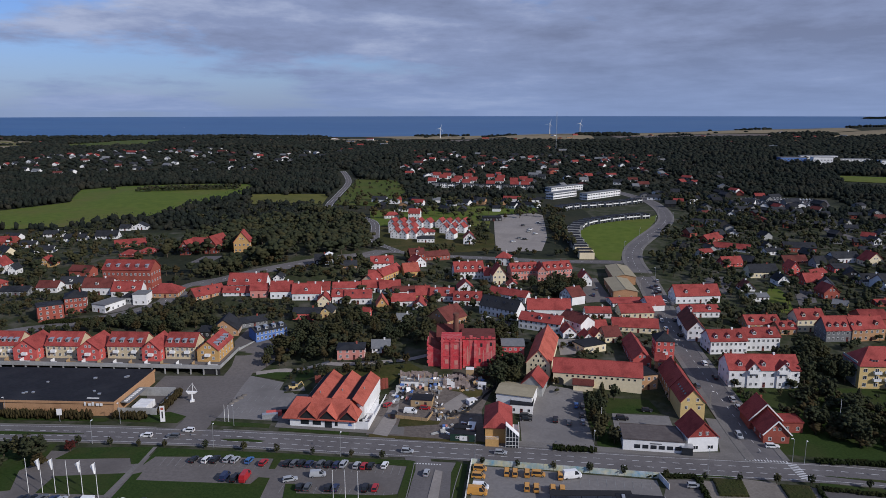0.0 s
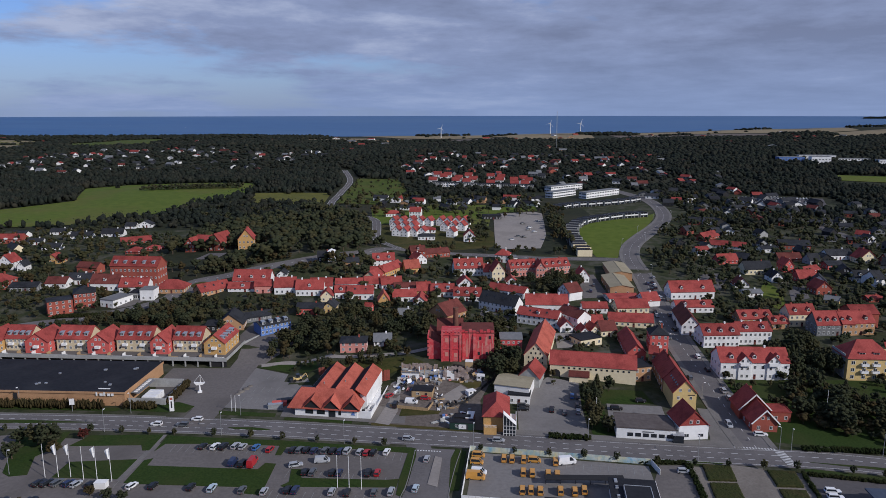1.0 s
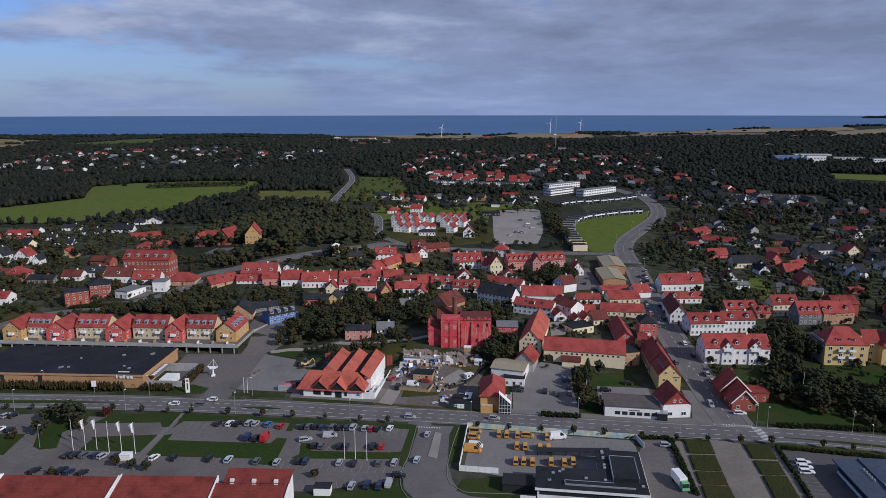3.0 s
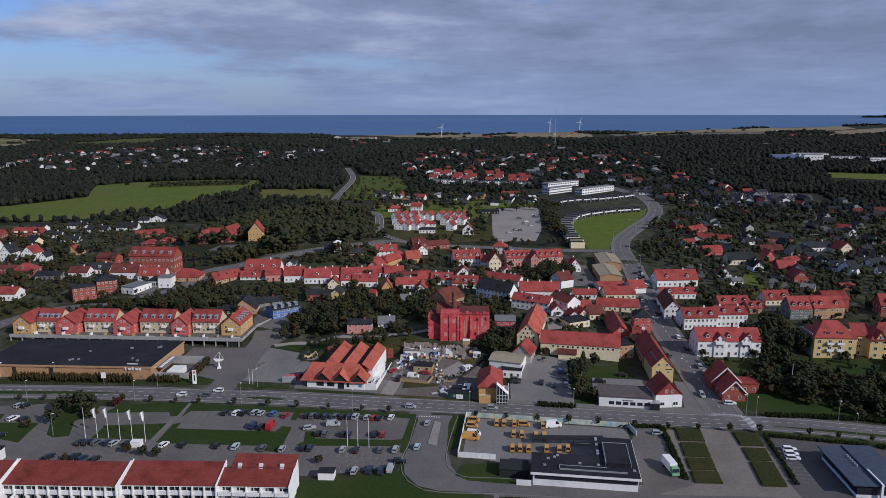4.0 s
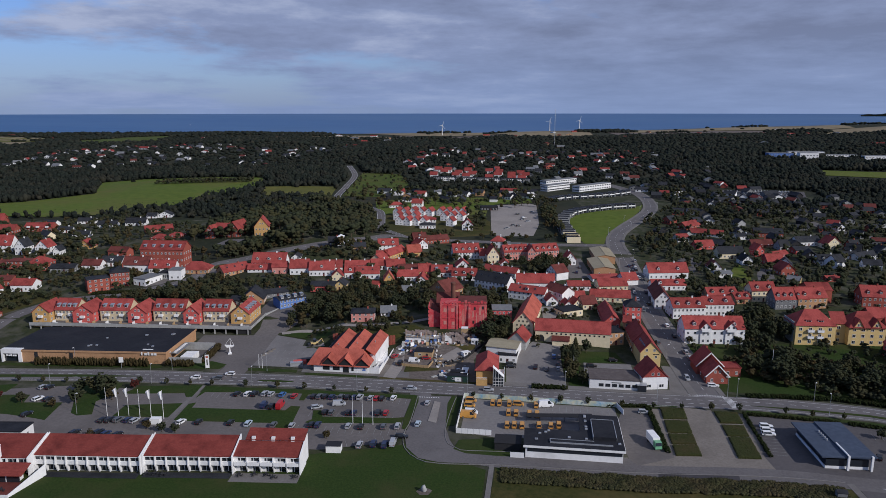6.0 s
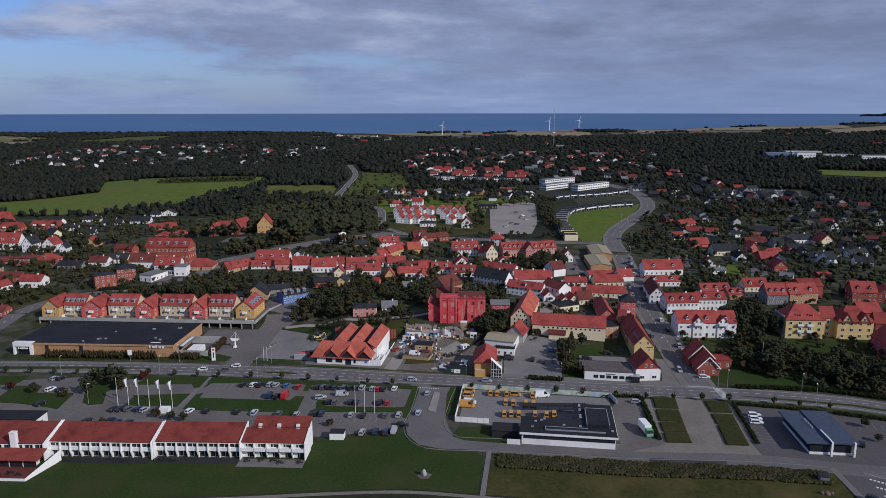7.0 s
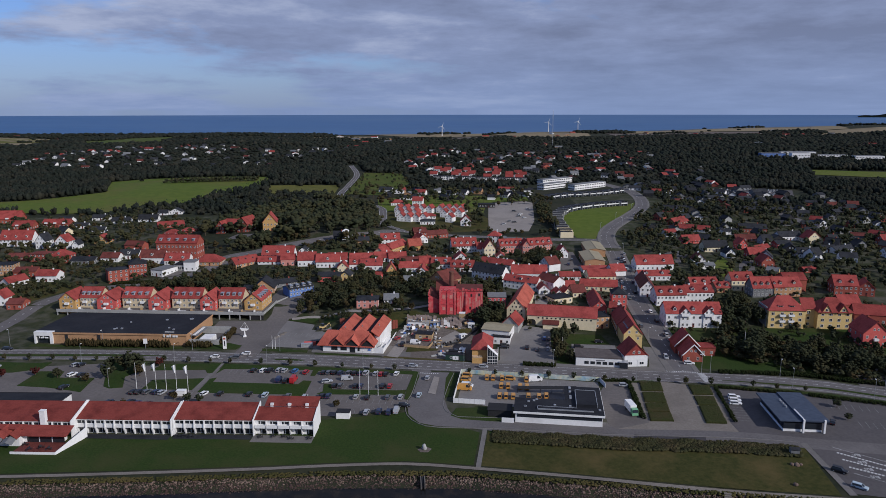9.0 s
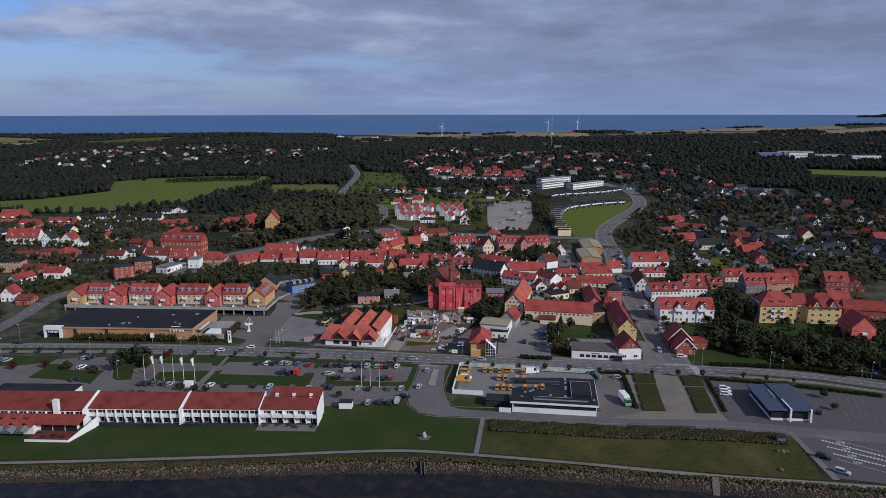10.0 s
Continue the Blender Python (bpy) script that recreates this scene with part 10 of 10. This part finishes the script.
SITE_BACK = ((-19, 252.5), (-3, 251), (0, 257.5), (14, 258.5), (16, 268), (-18, 271))
SITE_MIDDLE = ((-3.5, 236.5), (4, 240), (10, 246), (9, 250), (5, 243.4), (-0.8, 243.4), (-0.8, 249), (-3, 250))
SITE_FRONT = ((-3.5, 226.5), (1.8, 226), (11, 231), (11.5, 237), (5, 236.5), (-2, 230.5))
TINTS = (("grey_roof", "weathered grey"), ("concrete", "pale grey"), ("black_wood", "blackened"), ("white", "white painted"), ("timber", "raw timber"), ("dark_metal", "dark steel"), ("concrete", "pale grey"), ("white", "white painted"), ("pink", "faded pink"), ("blue", "blue painted"))
PLACES = scatter(SITE_BACK, 150, rng_site, 0.8, 0.1) + scatter(SITE_MIDDLE, 40, rng_site, 0.8, 0.1) + scatter(SITE_FRONT, 26, rng_site, 0.9, 0.1)
for k, (x, y) in enumerate(PLACES):
    tint, words = TINTS[rng_site.randrange(10 if y > 252 or y < 236 else 7)]
    kind = rng_site.choice(("crate", "plank_stack", "plank_stack", "leaning_board", "crate", "rubble_heap"))
    own = thing(kind, f"{words} {kind.replace('_', ' ')} on the building site" if kind != "rubble_heap" else "low heap of brown rubble on the building site", kind.replace("_", " "), x, y, None, rng_site.uniform(0, 180), "site clutter")
    a, b, h = rng_site.uniform(0.5, 1.3), rng_site.uniform(0.4, 1.1), rng_site.uniform(0.3, 1.1)
    if kind == "rubble_heap":
        part("heap", raw_mesh("heap", [lobes([(0, 0, 0.0, a * 1.2, h * 0.5)], 2, np.random.default_rng(k), 0.3)], "soil"), own)
    elif kind == "plank_stack":
        for j in range(3):
            o = rng_site.uniform(-0.3, 0.3)
            part("plank", Shape().box(-a * 1.5 + o, a * 1.5 + o, -0.5 + 0.34 * j, -0.2 + 0.34 * j, -0.1, rng_site.uniform(0.15, 0.5)).mesh("plank", tint), own)
    elif kind == "leaning_board":
        part("board", Shape().hexa(((-a, -0.5, -0.1), (a, -0.5, -0.1), (a, -0.42, -0.1), (-a, -0.42, -0.1)), ((-a, 0.1, 0.9 + h), (a, 0.1, 0.7 + h), (a, 0.18, 0.7 + h), (-a, 0.18, 0.9 + h))).mesh("board", tint), own)
        part("prop", Shape().tube((0, 0.9, -0.1), (0, 0.12, 0.6 + h), 0.06, 0.06, 5).mesh("prop", "timber"), own)
    else:
        part("box", Shape().box(-a / 2, a / 2, -b / 2, b / 2, -0.1, h).box(-a / 2 - 0.05, a / 2 + 0.05, -b / 2 - 0.05, b / 2 + 0.05, h, h + 0.08).mesh("box", tint), own)
def ruin(x, y, yaw, runs, mat, label, seed):
    """Roofless walls with broken tops and empty openings; each run is (x, y, along, count)."""
    own, rng = thing("ruin", label, "ruin", x, y, None, yaw, "ruined walls"), random.Random(seed)
    for x0, y0, way, n in runs:
        for i in range(n):
            h = rng.uniform(2.6, 3.9)
            u, w = i * 1.5, Shape()
            lo = 1.2 if i % 3 == 1 else -0.6
            for a, b, z0, z1 in ((u, u + 0.75, lo, h), (u + 0.75, u + 1.5, lo, h - rng.uniform(0.0, 0.6))) + (((u, u + 1.5, -0.6, 0.5),) if lo > 0 else ()):
                box = (x0 + a, x0 + b, y0, y0 + 0.35) if way == "x" else (x0, x0 + 0.35, y0 + a, y0 + b)
                w.box(*box, z0, z1)
            part("wall_piece", w.mesh("wall_piece", mat if rng.random() < 0.88 else "white"), own)


ruin(-0.3, 260.4, -4, ((0, 0, "x", 7), (0, 5.2, "x", 8), (0, 0.35, "y", 3), (6.0, 0.35, "y", 3)), "ruin_plaster", "roofless ruined brick rooms with flaking pale plaster", 5)
ruin(-17.6, 267.6, -2, ((0, 0, "x", 10), (7.5, -4.4, "y", 2)), "ruin_plaster", "broken pale rear wall behind the timber stage", 6)
stage = thing("timber_stage", "raised timber stage patched with white, grey and blue boards", "stage", -17.5, 262.0, None, -2)
for i in range(12):
    for j in range(2):
        part("post", Shape().box(i * 1.9, i * 1.9 + 0.18, j * 5.0, j * 5.0 + 0.18, -1.5, 4.1 + 0.5 * math.sin(i * 2.7 + j)).mesh("post", "timber"), stage)
    if i < 11:
        for k in range(2):
            mt = ("white", "grey_roof", "blue", "concrete", "dark_metal", "white", "black_wood")[(i * 3 + k * 2) % 7]
            part("board", Shape().box(i * 1.9 + 0.1, i * 1.9 + (1.85, 1.4, 1.7)[i % 3], -0.08, 0.0, 1.5 * k - 0.4, 1.5 * k + (1.0, 0.6, 0.9)[(i + k) % 3]).mesh("board", mt), stage)
        part("plank", Shape().box(i * 1.9, i * 1.9 + 1.86, 0.1, 5.0, 2.5, 2.66).mesh("plank", "concrete"), stage)
        part("rail", Shape().box(i * 1.9, i * 1.9 + 1.9, 0.02, 0.12, 3.5, 3.62).mesh("rail", "timber"), stage)
vehicle(-12.4, 243.2, -6, "van", "white", "beside the timber shed", "vehicles on the building site")
vehicle(-7.0, 245.6, -6, "hatch", "red", "beside the timber shed", "vehicles on the building site")
vehicle(-18.4, 240.6, 84, "van", "black", "beside the timber shed", "vehicles on the building site")
vehicle(-21.2, 249.0, 60, "hatch", "red", "on the building site", "vehicles on the building site")
for a, b in (((-20.5, 240), (-6, 236.5)), ((-6, 236.5), (-4, 243)), ((0.9, 239.0), (8.7, 243.6)), ((8.7, 243.6), (15.9, 254.2)), ((15.9, 254.2), (20.5, 260))):
    fe = thing("fence", "low timber fence round the building site", "fence", *a, None, 0, "site fences")
    n = int((Vector(b) - Vector(a)).length / 2)
    for i in range(n):
        p, q = Vector(a).lerp(Vector(b), i / n), Vector(a).lerp(Vector(b), (i + 0.96) / n)
        z0, z1 = height(*p) - fe.location.z, height(*q) - fe.location.z
        p, q = p - Vector(a), q - Vector(a)
        mt = "timber" if b[0] < 0 else "black_wood"
        part("panel", Shape().hexa(((*p, z0), (*q, z1), (q.x, q.y + 0.06, z1), (p.x, p.y + 0.06, z0)), ((*p, z0 + 1.3), (*q, z1 + 1.3), (q.x, q.y + 0.06, z1 + 1.3), (p.x, p.y + 0.06, z0 + 1.3))).mesh("panel", mt), fe)
# sheet piling behind the hall
piles = thing("sheet_piling", "rusty steel sheet piling behind the hall", "retaining wall", -52, 267.6, 2.4, -6)
for i in range(24):
    part("pile", Shape().box(i * 1.25, i * 1.25 + 1.1, 0.15 * (i % 2), 0.35 + 0.15 * (i % 2), -0.3, 5.4 + 0.4 * math.sin(i * 2.3)).mesh("pile", "red_brick"), piles)
for x, y, m, w in ((-62, 243, "dark_metal", "dark green container"), (-65, 240.5, "rose", "red builder's skip"), (-66, 238.5, "metal", "grey builder's skip")):
    own = thing("container", w + " in the car park", "container", x, y, None, 12, "containers")
    part("body", Shape().box(0, 5.5, 0, 2.1, 0.05, 1.7).box(-0.1, 5.6, -0.1, 0.0, 1.3, 1.75).mesh("body", m), own)
digger = thing("digger", "yellow wheeled digger on the car park", "digger", -60.5, 266, None, 20)
part("body", Shape().box(-1.8, 1.6, -1.0, 1.0, 0.7, 1.6).mesh("body", "yellow"), digger)
part("cab", Shape().box(-0.6, 0.8, -0.8, 0.8, 1.6, 3.0).mesh("cab", "glass"), digger)
part("arm", Shape().tube((1.5, 0, 1.4), (3.4, 0, 3.0), 0.2, 0.18, 6).tube((3.4, 0, 3.0), (4.4, 0, 0.6), 0.16, 0.14, 6).mesh("arm", "yellow"), digger)
part("bucket", Shape().hexa(((-2.9, -1, 0.2), (-1.8, -1, 0.2), (-1.8, 1, 0.2), (-2.9, 1, 0.2)), ((-3.1, -1, 0.9), (-1.9, -1, 1.1), (-1.9, 1, 1.1), (-3.1, 1, 0.9))).mesh("bucket", "dark_metal"), digger)
for sx in (-1.2, 1.1):
    for sy in (-0.95, 0.95):
        part("wheel", Shape().tube((sx, sy - 0.2, 0.6), (sx, sy + 0.2, 0.6), 0.6, 0.6, 12).mesh("wheel", "rubber"), digger)
sand = thing("sand_heap", "long heap of pale sand on the car park", "heap", -80, 257, None, 70)
part("heap", raw_mesh("heap", [lobes([(-4.5, 0, 0, 1.2, 0.35), (-2, 0.2, 0, 1.5, 0.55), (1, 0, 0, 1.5, 0.6), (4, 0.2, 0, 1.2, 0.4)], 2, np.random.default_rng(3), 0.08)], "gravel"), sand)

# ---- vehicles ----
vehicle(-80.0, 207.6, 78, "hatch", "black")
vehicle(-75.9, 207.6, 78, "estate", "white")
vehicle(-73.1, 207.5, 78, "suv", "black")
vehicle(-69.2, 208.0, 78, "estate", "silver")
vehicle(-66.7, 207.4, 78, "hatch", "silver")
vehicle(-62.1, 206.9, 78, "hatch", "blue")
vehicle(-57.2, 205.5, 78, "hatch", "red")
vehicle(-49.6, 205.0, 78, "hatch", "black")
vehicle(-47.3, 205.0, 78, "estate", "grey")
vehicle(-45.1, 205.0, 78, "hatch", "black")
vehicle(-42.5, 204.5, 78, "hatch", "navy")
vehicle(-38.8, 204.3, 78, "suv", "grey")
vehicle(-36.4, 204.3, 78, "hatch", "black")
vehicle(-33.8, 204.1, 78, "hatch", "navy")
vehicle(-31.6, 204.3, 78, "suv", "silver")
vehicle(-27.4, 203.6, 78, "hatch", "silver")
vehicle(-25.1, 203.2, 78, "hatch", "red")
vehicle(-23.0, 203.2, 78, "hatch", "black")
vehicle(-18.6, 203.7, 78, "hatch", "white")
vehicle(-66.8, 196.8, 84, "van", "navy")
vehicle(-63.6, 195.9, 84, "suv", "black")
vehicle(-60.5, 196.3, 84, "big_van", "red")
vehicle(-42.8, 190.7, 84, "hatch", "black")
vehicle(-40.4, 190.7, 84, "estate", "grey")
vehicle(-34.3, 190.4, 84, "hatch", "black")
vehicle(-32.1, 190.2, 84, "hatch", "navy")
vehicle(-23.3, 190.2, 84, "suv", "black")
vehicle(-20.4, 190.3, 84, "hatch", "red")
vehicle(-86.4, 182.6, 84, "hatch", "black")
vehicle(-74.9, 182.0, 84, "hatch", "black")
vehicle(-68.5, 181.4, 84, "estate", "pale")
vehicle(-59.2, 180.3, 84, "hatch", "grey")
vehicle(-52.6, 179.5, 84, "hatch", "silver")
vehicle(-45.9, 180.3, 84, "hatch", "black")
vehicle(-43.6, 180.3, 84, "estate", "navy")
vehicle(-32.7, 179.3, 84, "hatch", "silver")
vehicle(-28.2, 178.8, 84, "hatch", "black")
vehicle(-20.3, 179.0, 84, "hatch", "grey")
vehicle(-15.4, 179.4, 84, "estate", "silver")
vehicle(-27.1, 165.4, 84, "estate", "silver")
vehicle(-22.5, 166.0, 84, "suv", "navy")
vehicle(-18.8, 165.4, 84, "suv", "navy")
vehicle(-16.1, 166.7, 84, "van", "silver")
vehicle(-38.7, 197.9, 8, "van", "silver")
vehicle(-46.6, 195.2, 20, "estate", "silver")
vehicle(-13.5, 171.5, -5, "estate", "black")
vehicle(-8.3, 181.2, 80, "hatch", "pale")
vehicle(-121.2, 184.2, 70, "estate", "black")
vehicle(-118.9, 184.2, 70, "estate", "black")
vehicle(-115.9, 184.4, 70, "estate", "grey")
vehicle(-112.2, 184.0, 70, "hatch", "navy")
vehicle(-109.8, 183.6, 70, "hatch", "silver")
vehicle(-105.1, 183.4, 70, "hatch", "black")
vehicle(-92.7, 182.6, 70, "hatch", "white")
vehicle(-118.0, 174.1, 70, "suv", "black")
vehicle(-115.1, 173.3, 70, "hatch", "navy")
vehicle(-110.8, 172.8, 70, "hatch", "black")
vehicle(-159.7, 214.1, 70, "hatch", "silver")
vehicle(-157.1, 214.1, 70, "hatch", "black")
vehicle(-155.3, 202.8, 70, "estate", "white")
vehicle(-151.2, 202.3, 70, "hatch", "black")
vehicle(-151.5, 189.0, 70, "estate", "black")
vehicle(-195.9, 212.3, 70, "hatch", "teal")
vehicle(-193.1, 211.4, 70, "estate", "silver")
vehicle(-126.3, 174.1, 70, "estate", "black")
vehicle(11.2, 201.4, -8, "pickup", "orange")
vehicle(10.5, 196.9, -8, "pickup", "orange")
vehicle(10.8, 190.7, -8, "van", "white")
vehicle(9.7, 187.6, -8, "big_van", "orange")
vehicle(28.9, 198.0, -8, "pickup", "orange")
vehicle(19.3, 199.1, 84, "pickup", "orange")
vehicle(21.8, 198.7, 84, "pickup", "orange")
vehicle(25.5, 198.4, 84, "pickup", "orange")
vehicle(35.4, 196.9, 84, "pickup", "orange")
vehicle(24.5, 190.3, 84, "pickup", "orange")
vehicle(27.2, 189.9, 84, "pickup", "orange")
vehicle(32.0, 189.3, 84, "pickup", "orange")
vehicle(34.7, 188.9, 84, "pickup", "orange")
vehicle(23.1, 180.0, 84, "pickup", "orange")
vehicle(25.6, 180.0, 84, "pickup", "orange")
vehicle(28.3, 179.6, 84, "pickup", "orange")
vehicle(34.2, 179.6, 84, "pickup", "orange")
vehicle(38.3, 179.2, 84, "pickup", "orange")
vehicle(41.2, 180.0, 84, "pickup", "orange")
vehicle(39.0, 196.9, 10, "big_van", "white")
vehicle(40.2, 236.7, 80, "suv", "black")
vehicle(44.6, 234.4, 80, "hatch", "grey")
vehicle(50.5, 240.8, 80, "hatch", "grey")
vehicle(49.7, 235.0, 80, "hatch", "silver")
vehicle(49.6, 247.3, 80, "hatch", "blue")
vehicle(51.9, 247.1, 80, "hatch", "grey")
vehicle(30.0, 240.2, -6, "estate", "black")
vehicle(29.8, 237.3, -6, "hatch", "black")
vehicle(74.2, 191.3, -6, "hatch", "silver")
vehicle(64.4, 237.6, -6, "suv", "black")
vehicle(75.1, 243.6, -6, "hatch", "black")
vehicle(113.9, 179.8, -6, "estate", "white")
vehicle(113.0, 176.6, -6, "estate", "white")
vehicle(112.1, 173.8, -6, "estate", "white")
vehicle(140.0, 157.3, 60, "hatch", "black")
vehicle(176.9, 209.9, 80, "hatch", "white")
vehicle(178.8, 208.7, 80, "hatch", "grey")
vehicle(181.1, 207.9, 80, "hatch", "black")
vehicle(184.9, 206.8, 80, "hatch", "black")
vehicle(187.2, 206.3, 80, "hatch", "black")
vehicle(191.4, 205.6, 80, "hatch", "black")
vehicle(193.7, 205.1, 80, "hatch", "silver")
vehicle(175.1, 198.7, 80, "hatch", "black")
vehicle(178.8, 196.0, 80, "hatch", "silver")
vehicle(182.5, 194.2, 80, "hatch", "blue")
vehicle(109.0, 216.5, -5, "estate", "white")
vehicle(-102.3, 224.6, 176, "hatch", "white", "on the road", "cars on the road")
vehicle(-92.9, 224.1, 176, "estate", "grey", "on the road", "cars on the road")
vehicle(-12.0, 213.1, -7, "hatch", "silver", "on the road", "cars on the road")
vehicle(-5.4, 199.0, 80, "hatch", "silver", "on the road", "cars on the road")
vehicle(18.5, 212.1, -7, "hatch", "silver", "on the road", "cars on the road")
vehicle(-89.2, 228.6, 175, "hatch", "white", "on the road", "cars on the road")
vehicle(-202.4, 235.1, -2, "estate", "black", "on the road", "cars on the road")
vehicle(111.9, 319.4, 95, "hatch", "black", "on the road", "cars on the road")
vehicle(114.9, 319.4, 95, "hatch", "grey", "on the road", "cars on the road")
vehicle(123.7, 123.1, -40, "suv", "black", "on the road", "cars on the road")
vehicle(124.5, 113.6, -40, "estate", "pale", "on the road", "cars on the road")
vehicle(120.9, 388.3, 84, "hatch", "black", "in the old street", "cars in the street")
vehicle(120.2, 372.8, 84, "estate", "white", "in the old street", "cars in the street")
vehicle(123.3, 366.9, 84, "van", "grey", "in the old street", "cars in the street")
vehicle(129.0, 413.5, 84, "hatch", "silver", "in the old street", "cars in the street")
vehicle(116.3, 340.8, 84, "estate", "navy", "in the old street", "cars in the street")
vehicle(116.0, 328.6, 84, "van", "black", "in the old street", "cars in the street")
vehicle(111.4, 286.0, 84, "hatch", "white", "in the old street", "cars in the street")
vehicle(100.6, 263.5, 84, "estate", "grey", "in the old street", "cars in the street")
vehicle(114.7, 364.0, 84, "van", "silver", "in the old street", "cars in the street")
vehicle(121.6, 399.8, 84, "hatch", "navy", "in the old street", "cars in the street")

rng_cars = random.Random(14)
for k, p in enumerate(street_line):
    if 222 < p.y < 420 and rng_cars.random() < 0.55:
        side = rng_cars.choice((-3.5, 3.5))
        vehicle(p.x + side, p.y + rng_cars.uniform(-1, 1), 86 if side > 0 else 266, rng_cars.choice(("hatch", "estate", "suv", "hatch")), rng_cars.choice(("black", "grey", "silver", "white", "navy", "black")), "in the old street", "cars in the street")

# ---- stone bank along the water ----
steps = thing("bank_steps", "pale concrete steps through the stone bank", "steps", 82.7, 104.6, 0, -16)
for i in range(9):
    part("step", Shape().box(-1.0, 1.0, i * 0.72, i * 0.72 + 0.74, -0.6 + 0.3 * i - 0.6, 0.05 + 0.29 * i).mesh("step", "gravel"), steps)
outfall = thing("drain_outfall", "dark concrete drain outfall in the stone bank", "drain", -4.6, 116.6, 0, 4)
part("wall", Shape().box(-0.7, -0.45, 0, 4.4, -0.8, 2.0).box(0.45, 0.7, 0, 4.4, -0.8, 2.0).mesh("wall", "paving"), outfall)
part("pipe", Shape().tube((0, 0.4, 0.3), (0, 4.4, 1.5), 0.4, 0.4, 12).mesh("pipe", "dark_metal"), outfall)

def bank():
    rng = np.random.default_rng(12)
    own = thing("stone_bank", "bank of pale rough stones along the water", "stone bank", 0, 0, 0)
    kinds = []
    for k in range(6):
        v, f = lobes([(0, 0, 0, 1, 0.75)], 1, np.random.default_rng(100 + k), 0.26)
        kinds.append(raw_mesh("stone", [(v, f)], "stone"))
    single, rest, wet = 0, [], []
    for i in range(11000):
        x = rng.uniform(-200, 175)
        s = ramp(x, ((-140, 111), (-83, 113.6), (-31, 117.2), (5, 117.2), (39, 112.4), (85, 105.5), (140, 98), (400, 62)))
        y = s + rng.uniform(-1.4, 5.0)
        r = rng.uniform(0.15, 0.27) + 0.2 * rng.random() ** 3
        z = height(x, y) + r * 0.25
        if -12 < x < 34 and y > s + 1.4 and single < 290 and rng.random() < 0.6:
            ob = part("stone", kinds[i % 6], own, "", pose(x, y, z, rng.uniform(0, 360), rng.uniform(0, 360), rng.uniform(0, 360)) @ Matrix.Diagonal((r, r, r, 1)))
            single += 1
        else:
            (wet if y < s + rng.uniform(0.8, 3.4) else rest).append((x, y, z, r, r * 0.75))
    ob = part("riprap", raw_mesh("riprap", [lobes(rest, 1, rng, 0.3)], "stones"), own)
    tagged(ob, "", "", "", "stuff")
    ob = part("weedy_riprap", raw_mesh("weedy_riprap", [lobes(wet, 1, rng, 0.3)], "wet_stones"), own, "dark weedy stones at the waterline")
    tagged(ob, "dark weedy stones at the waterline", "", "", "stuff")
    gr = [(x, s + 5.5 + rng.uniform(-1.4, 1.3), 2.05, 0.5, 0.16) for x in rng.uniform(-230, 190, 3000) for s in (ramp(x, ((-140, 111), (-83, 113.6), (-31, 117.2), (5, 117.2), (39, 112.4), (85, 105.5), (140, 98), (400, 62))),)]
    g = new("bank_grass", raw_mesh("bank_grass", [lobes(gr, 1, rng, 0.4)], "rough_grass"))
    tagged(g, "ragged grass tussocks above the stone bank", "grass", "", "stuff")


bank()
for x, y, c in ((80.3, 398.5, "black"), (87.2, 408.3, "silver"), (88.4, 395, "grey"), (84, 382, "navy"), (22.4, 339.7, "white"), (26, 331.9, "silver"), (29, 326, "black"), (54, 300, "grey"), (58, 303, "black")):
    vehicle(x, y, 80 if y > 345 else 30, "hatch", c, "parked in a yard of the old town", "cars in the old town")
for x, y, c in ((-226, 248, "black"), (-227.5, 256, "black"), (-229, 264, "grey"), (-229, 272, "navy"), (-231, 279, "black"), (-237, 254, "black"), (-236, 247, "grey")):
    vehicle(x - 9, y, 4, "estate", c, "parked beside the curving road", "parked cars")
vehicle(66, 575, 20, "hatch", "black", "parked on gravel", "cars on the gravel lot")
vehicle(70, 560, 20, "hatch", "white", "parked on gravel", "cars on the gravel lot")
vehicle(72, 545, 20, "hatch", "silver", "parked on gravel", "cars on the gravel lot")
vehicle(58, 530, 20, "hatch", "grey", "parked on gravel", "cars on the gravel lot")
vehicle(62, 528, 20, "hatch", "black", "parked on gravel", "cars on the gravel lot")
vehicle(80, 588, 20, "hatch", "white", "parked on gravel", "cars on the gravel lot")
vehicle(52, 520, 20, "hatch", "silver", "parked on gravel", "cars on the gravel lot")
vehicle(68, 552, 20, "hatch", "grey", "parked on gravel", "cars on the gravel lot")
